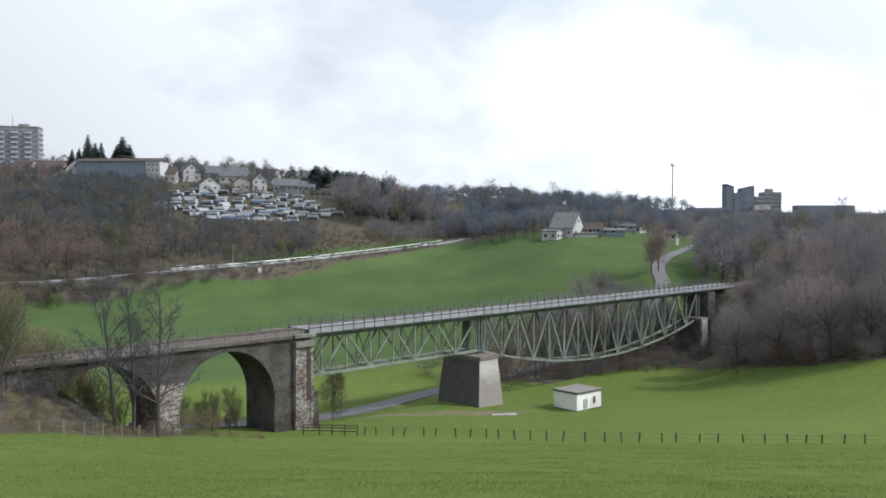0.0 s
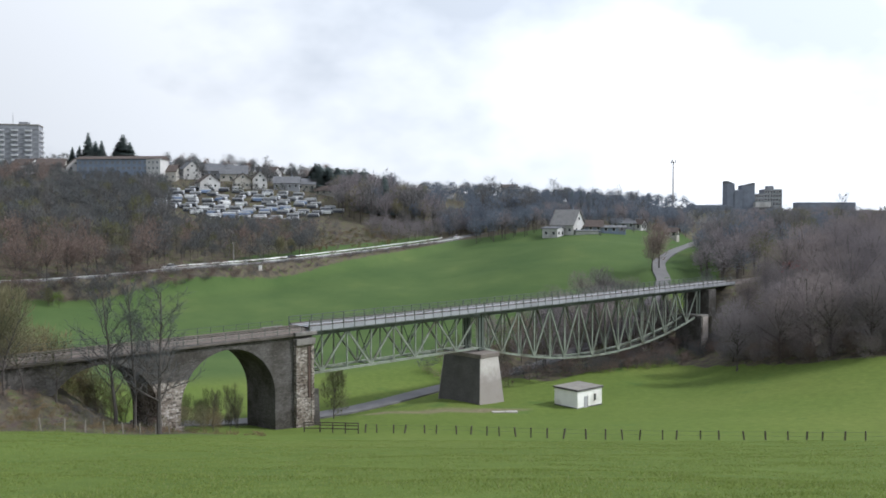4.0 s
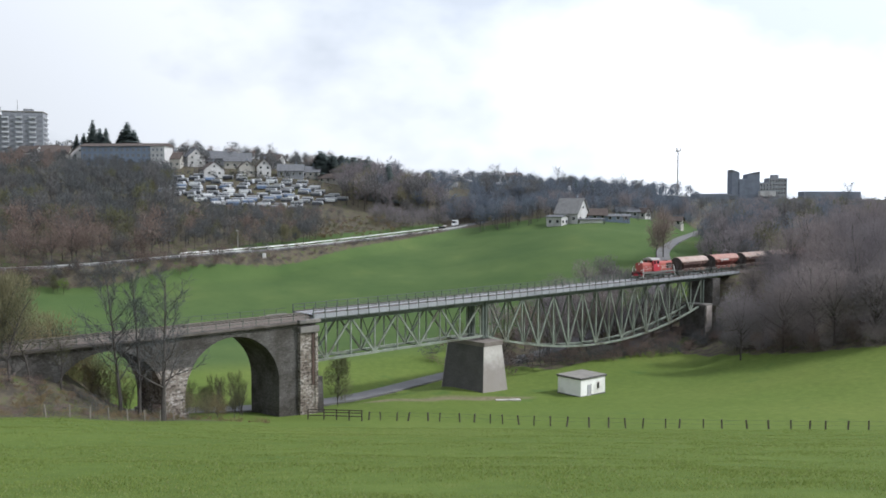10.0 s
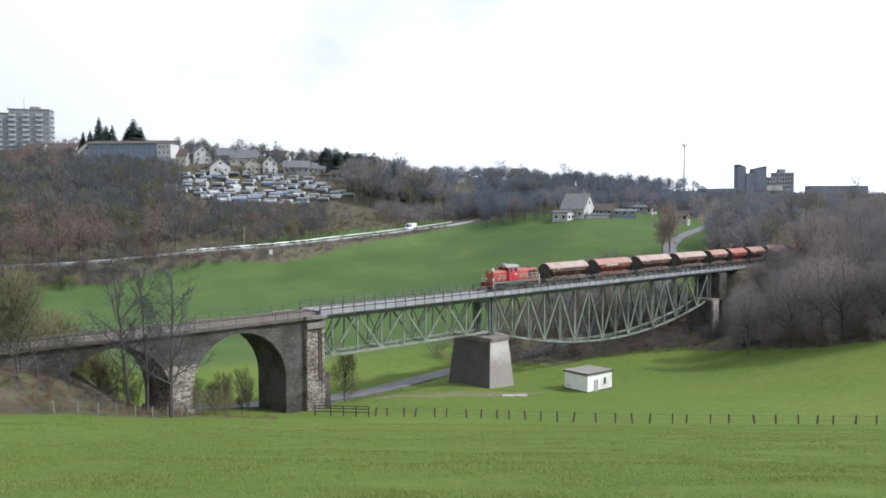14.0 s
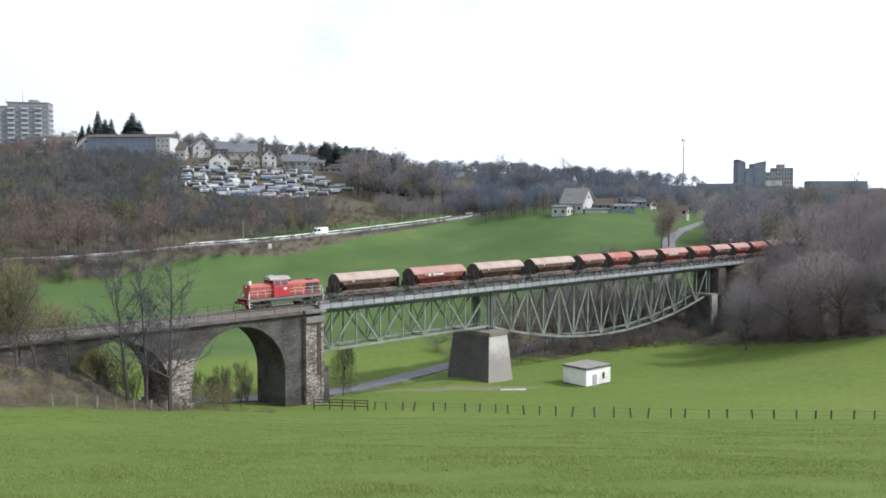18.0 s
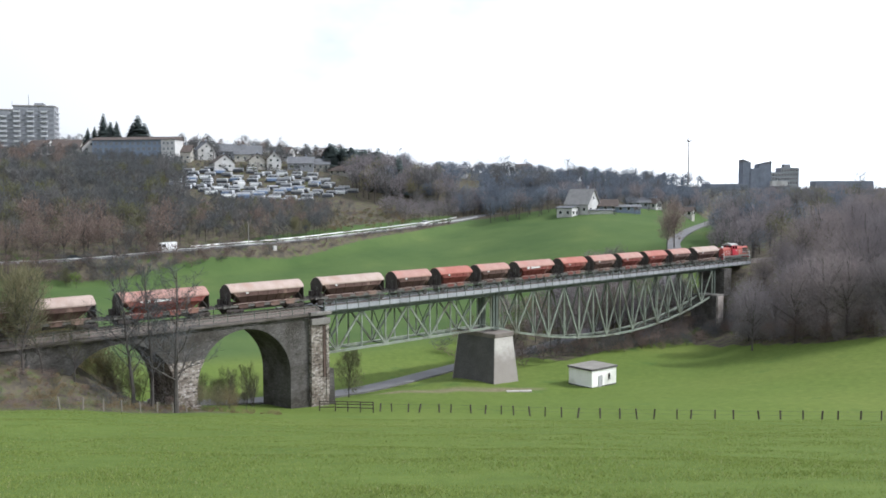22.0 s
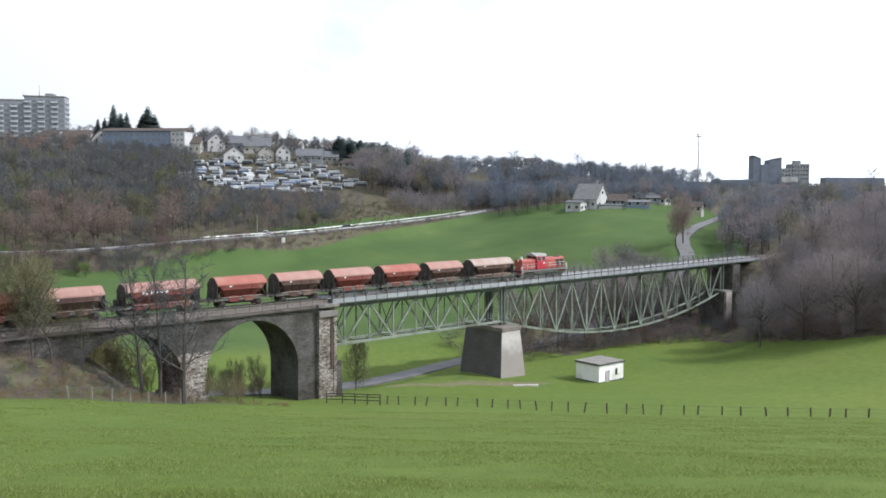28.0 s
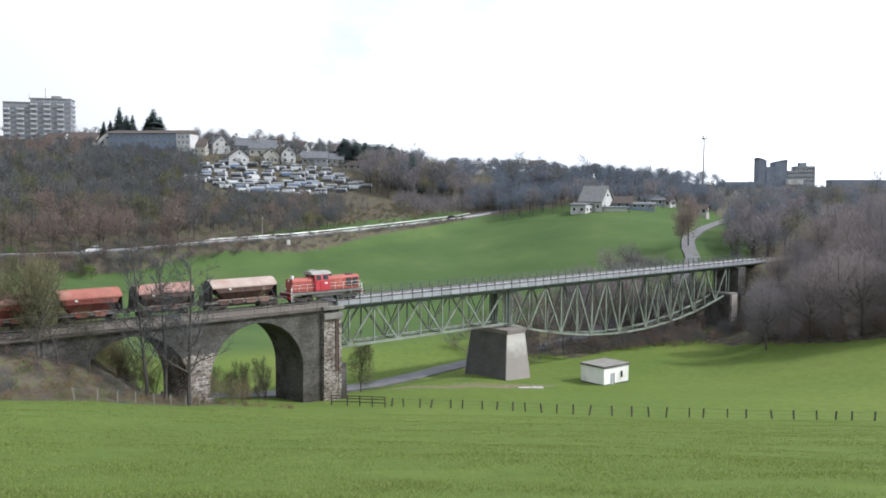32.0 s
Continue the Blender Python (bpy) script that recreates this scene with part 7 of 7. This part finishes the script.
def car(length, height, paint, label, van=False):
    root = empty("van" if van else "car")
    tagged(root, label, "van" if van else "car", "traffic on the main road")
    h = length / 2
    if van:
        body = [(-h, 0.4), (h - 0.1, 0.4), (h, 0.9), (h - 0.55, 1.25), (h - 1.15, height - 0.15), (h - 1.5, height), (-h + 0.1, height), (-h, height - 0.2)]
    else:
        body = [(-h, 0.35), (h - 0.05, 0.35), (h, 0.7), (h - 0.9, 0.92), (-h + 0.15, 0.98), (-h, 0.8)]
    bm = bmesh.new()
    extrude(bm, body, -0.88, 0.88)
    b = part("body", bm, paint, root)
    if van:
        for y in (-0.89, 0.89):
            bm = bmesh.new()
            extrude(bm, [(h - 2.3, 1.3), (h - 0.75, 1.3), (h - 1.2, height - 0.35), (h - 2.3, height - 0.35)], y - 0.012, y + 0.012)
            part("side_window", bm, "glass_dark", b)
        bm = bmesh.new()
        extrude(bm, [(h - 0.58, 1.32), (h - 0.53, 1.32), (h - 1.10, height - 0.22), (h - 1.16, height - 0.22)], -0.78, 0.78)
        part("windscreen", bm, "glass_dark", b)
    else:
        bm = bmesh.new()
        cabin = [(-h + 0.35, 0.97), (h - 1.15, 0.92), (h - 1.95, height), (-h + 1.0, height)]
        extrude(bm, cabin, -0.76, 0.76)
        c = part("cabin", bm, "glass_dark", root)
        bm = bmesh.new()
        box(bm, (-0.35, 0, height + 0.01), (length * 0.42, 1.5, 0.07), bevel=0.03)
        part("roof", bm, paint, root)
        for y in (-0.77, 0.77):
            bm = bmesh.new()
            beam(bm, (-0.2, y, 0.97), (-0.2, y, height), 0.06, 0.10)
            part("door_pillar", bm, paint, root)
    for x in (-h + 0.85, h - 0.85):
        for y in (-0.8, 0.8):
            bm = bmesh.new()
            tube(bm, (x, y - 0.1, 0.32), (x, y + 0.1, 0.32), 0.32, 12)
            wh = part("wheel", bm, "black", root)
            bm = bmesh.new()
            tube(bm, (x, y * 1.14, 0.32), (x, y * 1.145, 0.32), 0.19, 10)
            part("rim", bm, "roof_grey", wh)
    for y in (-0.62, 0.62):
        bm = bmesh.new()
        box(bm, (h - 0.03, y, 0.72), (0.08, 0.34, 0.16))
        part("headlight", bm, "lamp_glass", root)
        bm = bmesh.new()
        box(bm, (-h + 0.01, y, 0.78), (0.06, 0.3, 0.16))
        part("tail_light", bm, "red", root)
    return root


M["car_white"] = material("white_car_paint", (0.74, 0.74, 0.74), (0.80, 0.80, 0.80), 0.5, 0.25, bump=0, spec=0.6)
M["car_silver"] = material("silver_car_paint", (0.45, 0.46, 0.47), (0.52, 0.53, 0.54), 0.5, 0.3, 0.4, bump=0, spec=0.6)
M["car_dark"] = material("dark_car_paint", (0.02, 0.022, 0.026), (0.035, 0.038, 0.045), 0.5, 0.25, bump=0, spec=0.6)


def drive(pairs, lane, ahead):
    """Rows from (seconds, metres along the road)."""
    return [(t, d, lane, ahead) for t, d in pairs]


def steady(t0, d0, v, lo, hi):
    """A car at even speed that waits at the far ends of the road, out of view."""
    return [(t, min(max(d0 + v * (t - t0), lo), hi)) for t in range(0, 33)]


EASTBOUND, WESTBOUND = -1.7, 1.7
TRAFFIC = [
    (car(4.4, 1.46, "car_dark", "dark saloon car on the main road"), drive(steady(0, 134.5, 13.7, 5, 470), EASTBOUND, 1)),
    (car(4.3, 1.45, "car_silver", "silver car on the main road"), drive(steady(0, 201.0, -13.5, 8, 470), WESTBOUND, -1)),
    (car(4.2, 1.50, "car_white", "white hatchback on the main road"), drive(steady(0, 150.0, -13.3, 20, 470), WESTBOUND, -1)),
    (car(4.4, 1.45, "car_white", "white saloon car on the main road"), drive(steady(0, 261.0, 8.2, 5, 455), EASTBOUND, 1)),
    (car(5.6, 2.5, "car_white", "white delivery van on the main road", True),
     drive([(0, 424), (4, 375), (8, 323.5), (10, 297), (12, 271.4), (14, 249), (16.5, 218), (18, 199.3), (20, 172), (22, 141.2), (24, 108.9), (26, 77), (29, 36), (32, 34)], WESTBOUND, -1)),
    (car(4.4, 1.48, "car_white", "white estate car on the main road"), drive(steady(22, 255.5, -13.9, 5, 460), WESTBOUND, -1)),
    (car(4.5, 1.46, "car_dark", "dark hatchback on the main road"), drive(steady(25, 159.0, 14.5, 16, 440), EASTBOUND, 1)),
]


# ---- fences ----
def post_fence(name, pts, h, label, mat="timber", wires=2, seed=3, w=0.16):
    rnd = random.Random(seed)
    root = empty(name)
    tagged(root, label, "fence", "fences of the meadow")
    me = mesh_of("post", *cuboid(w, w, h + 0.5), mat)
    tops = []
    for x, y in pts:
        z = gz(x, y)
        m = pose(x, y, z + h / 2 - 0.25, rnd.gauss(0, 2.5), rnd.gauss(0, 4.5), rnd.uniform(0, 90))
        share("post", me, root, m)
        tops.append(Vector((x, y, z)))
    for k in range(wires):
        zz = h * (0.88 - 0.42 * k)
        bm = bmesh.new()
        rings = [[bm.verts.new(p + Vector(o) + Vector((0, 0, zz))) for o in ((0, -0.008, -0.008), (0, 0.008, -0.008), (0, 0, 0.01))] for p in tops]
        for a, b in zip(rings, rings[1:]):
            for i in range(3):
                bm.faces.new((a[i], a[(i + 1) % 3], b[(i + 1) % 3], b[i]))
        part("wire", bm, "steel_dark", root)


_r = random.Random(4)
line = []
x = -9.0
while x < 60:
    line.append((x, 114.2 + _r.uniform(-0.15, 0.15) - 0.34 * x))
    x += _r.choice((1.55, 1.9, 2.0, 2.3, 2.6))
post_fence("pasture_fence", line, 1.15, "weathered wooden post and wire fence across the meadow")
post_fence("bank_fence", [(u * bank_edge(u), bank_edge(u) + 0.6) for u in (-0.452, -0.424, -0.40, -0.379, -0.357, -0.337, -0.319, -0.303)], 1.25, "pale old fence posts below the railway bank", "pale_timber", 1, 6, 0.11)


def rail_fence():
    root = empty("rail_fence")
    tagged(root, "dark wooden rail fence and gate at the foot of the pier", "fence", "fences of the meadow")
    pts = [(-16.4, 111.5), (-14.3, 111.0), (-12.6, 110.2), (-10.9, 109.2), (-9.2, 108.2)]
    P = [Vector((x * 1.07, y * 1.07, gz(x * 1.07, y * 1.07))) for x, y in pts]
    for p in P:
        bar("post", p - Vector((0, 0, 0.3)), p + Vector((0, 0, 1.45)), 0.16, 0.16, "timber", root)
    for a, b in zip(P, P[1:]):
        for z in (0.55, 1.0, 1.35):
            bar("rail", a + Vector((0, 0, z)), b + Vector((0, 0, z + 0.03)), 0.06, 0.13, "timber", root)


rail_fence()


# ---- grass of the near slope ----
def grass_material():
    m = bpy.data.materials.new("grass_blades")
    m.use_nodes = True
    n, l = m.node_tree.nodes, m.node_tree.links
    b = n["Principled BSDF"]
    b.inputs["Roughness"].default_value, b.inputs["Specular IOR Level"].default_value = 0.8, 0.08
    g = n.new("ShaderNodeNewGeometry")
    r = n.new("ShaderNodeValToRGB")
    stops = ((0.0, (0.13, 0.178, 0.044)), (0.45, (0.178, 0.228, 0.057)), (0.90, (0.215, 0.258, 0.076)), (1.0, (0.30, 0.295, 0.16)))
    while len(r.color_ramp.elements) < len(stops):
        r.color_ramp.elements.new(0.5)
    for e, (p, c) in zip(r.color_ramp.elements, stops):
        e.position, e.color = p, (*c, 1)
    l.new(g.outputs["Random Per Island"], r.inputs["Fac"])
    l.new(r.outputs["Color"], b.inputs["Base Color"])
    tr, mxs = n.new("ShaderNodeBsdfTranslucent"), n.new("ShaderNodeMixShader")
    mxs.inputs["Fac"].default_value = 0.45
    l.new(r.outputs["Color"], tr.inputs["Color"])
    l.new(b.outputs["BSDF"], mxs.inputs[1])
    l.new(tr.outputs["BSDF"], mxs.inputs[2])
    l.new(mxs.outputs["Shader"], n["Material Output"].inputs["Surface"])
    return m


def near_grass(count=220000):
    rnd = np.random.RandomState(12)
    y = 13 + 86 * rnd.uniform(0, 1, count) ** 1.4
    u = rnd.uniform(-0.60, 0.60, count)
    x = u * y
    clump = np.array([noise.noise((float(a) * 0.8, float(b) * 0.8, 1.0)) for a, b in zip(x, y)])
    z = land(x, y) + 0.22 * np.array([noise.fractal((float(a) * 0.06, float(b) * 0.06, 0.0), 0.9, 2.0, 4) for a, b in zip(x, y)])
    h = (0.025 + 0.04 * rnd.uniform(0, 1, count)) * (1 + 0.4 * np.clip(clump, -1, 1))
    w = 0.007 + y * 0.00035
    a = rnd.uniform(0, 6.283, count)
    lean = rnd.normal(0, 1.0, (count, 2)) * h[:, None]
    base = np.column_stack((x, y, z - 0.02))
    side = np.column_stack((np.cos(a) * w, np.sin(a) * w, np.zeros(count)))
    tip = base + np.column_stack((lean[:, 0], lean[:, 1], h + 0.02))
    v = np.stack((base - side, base + side, tip), 1).reshape(-1, 3)
    me = bpy.data.meshes.new("meadow_grass")
    me.vertices.add(3 * count)
    me.vertices.foreach_set("co", v.ravel())
    me.loops.add(3 * count)
    me.loops.foreach_set("vertex_index", np.arange(3 * count))
    me.polygons.add(count)
    me.polygons.foreach_set("loop_start", np.arange(0, 3 * count, 3))
    me.update(calc_edges=True)
    me.materials.append(grass_material())
    tagged(new("meadow_grass", me), "short green spring grass on the near slope", "grass", kind="stuff")


near_grass()


# ---- what moves ----
def run(t):
    """How far the train has moved along the line since 19 s."""
    d = t - 19.0
    return -12.45 * d - 0.004 * d * d


def motions():
    for ob, s0 in TRAIN:
        walk(ob, [(t, TRACK @ pose(s0 + run(t), 0, RAIL_Z)) for t in np.linspace(0.0, 32.0, 9)])
    for ob, rows in TRAFFIC:
        walk(ob, [(t, road_pose(d, lane, ahead)) for t, d, lane, ahead in rows])


motions()
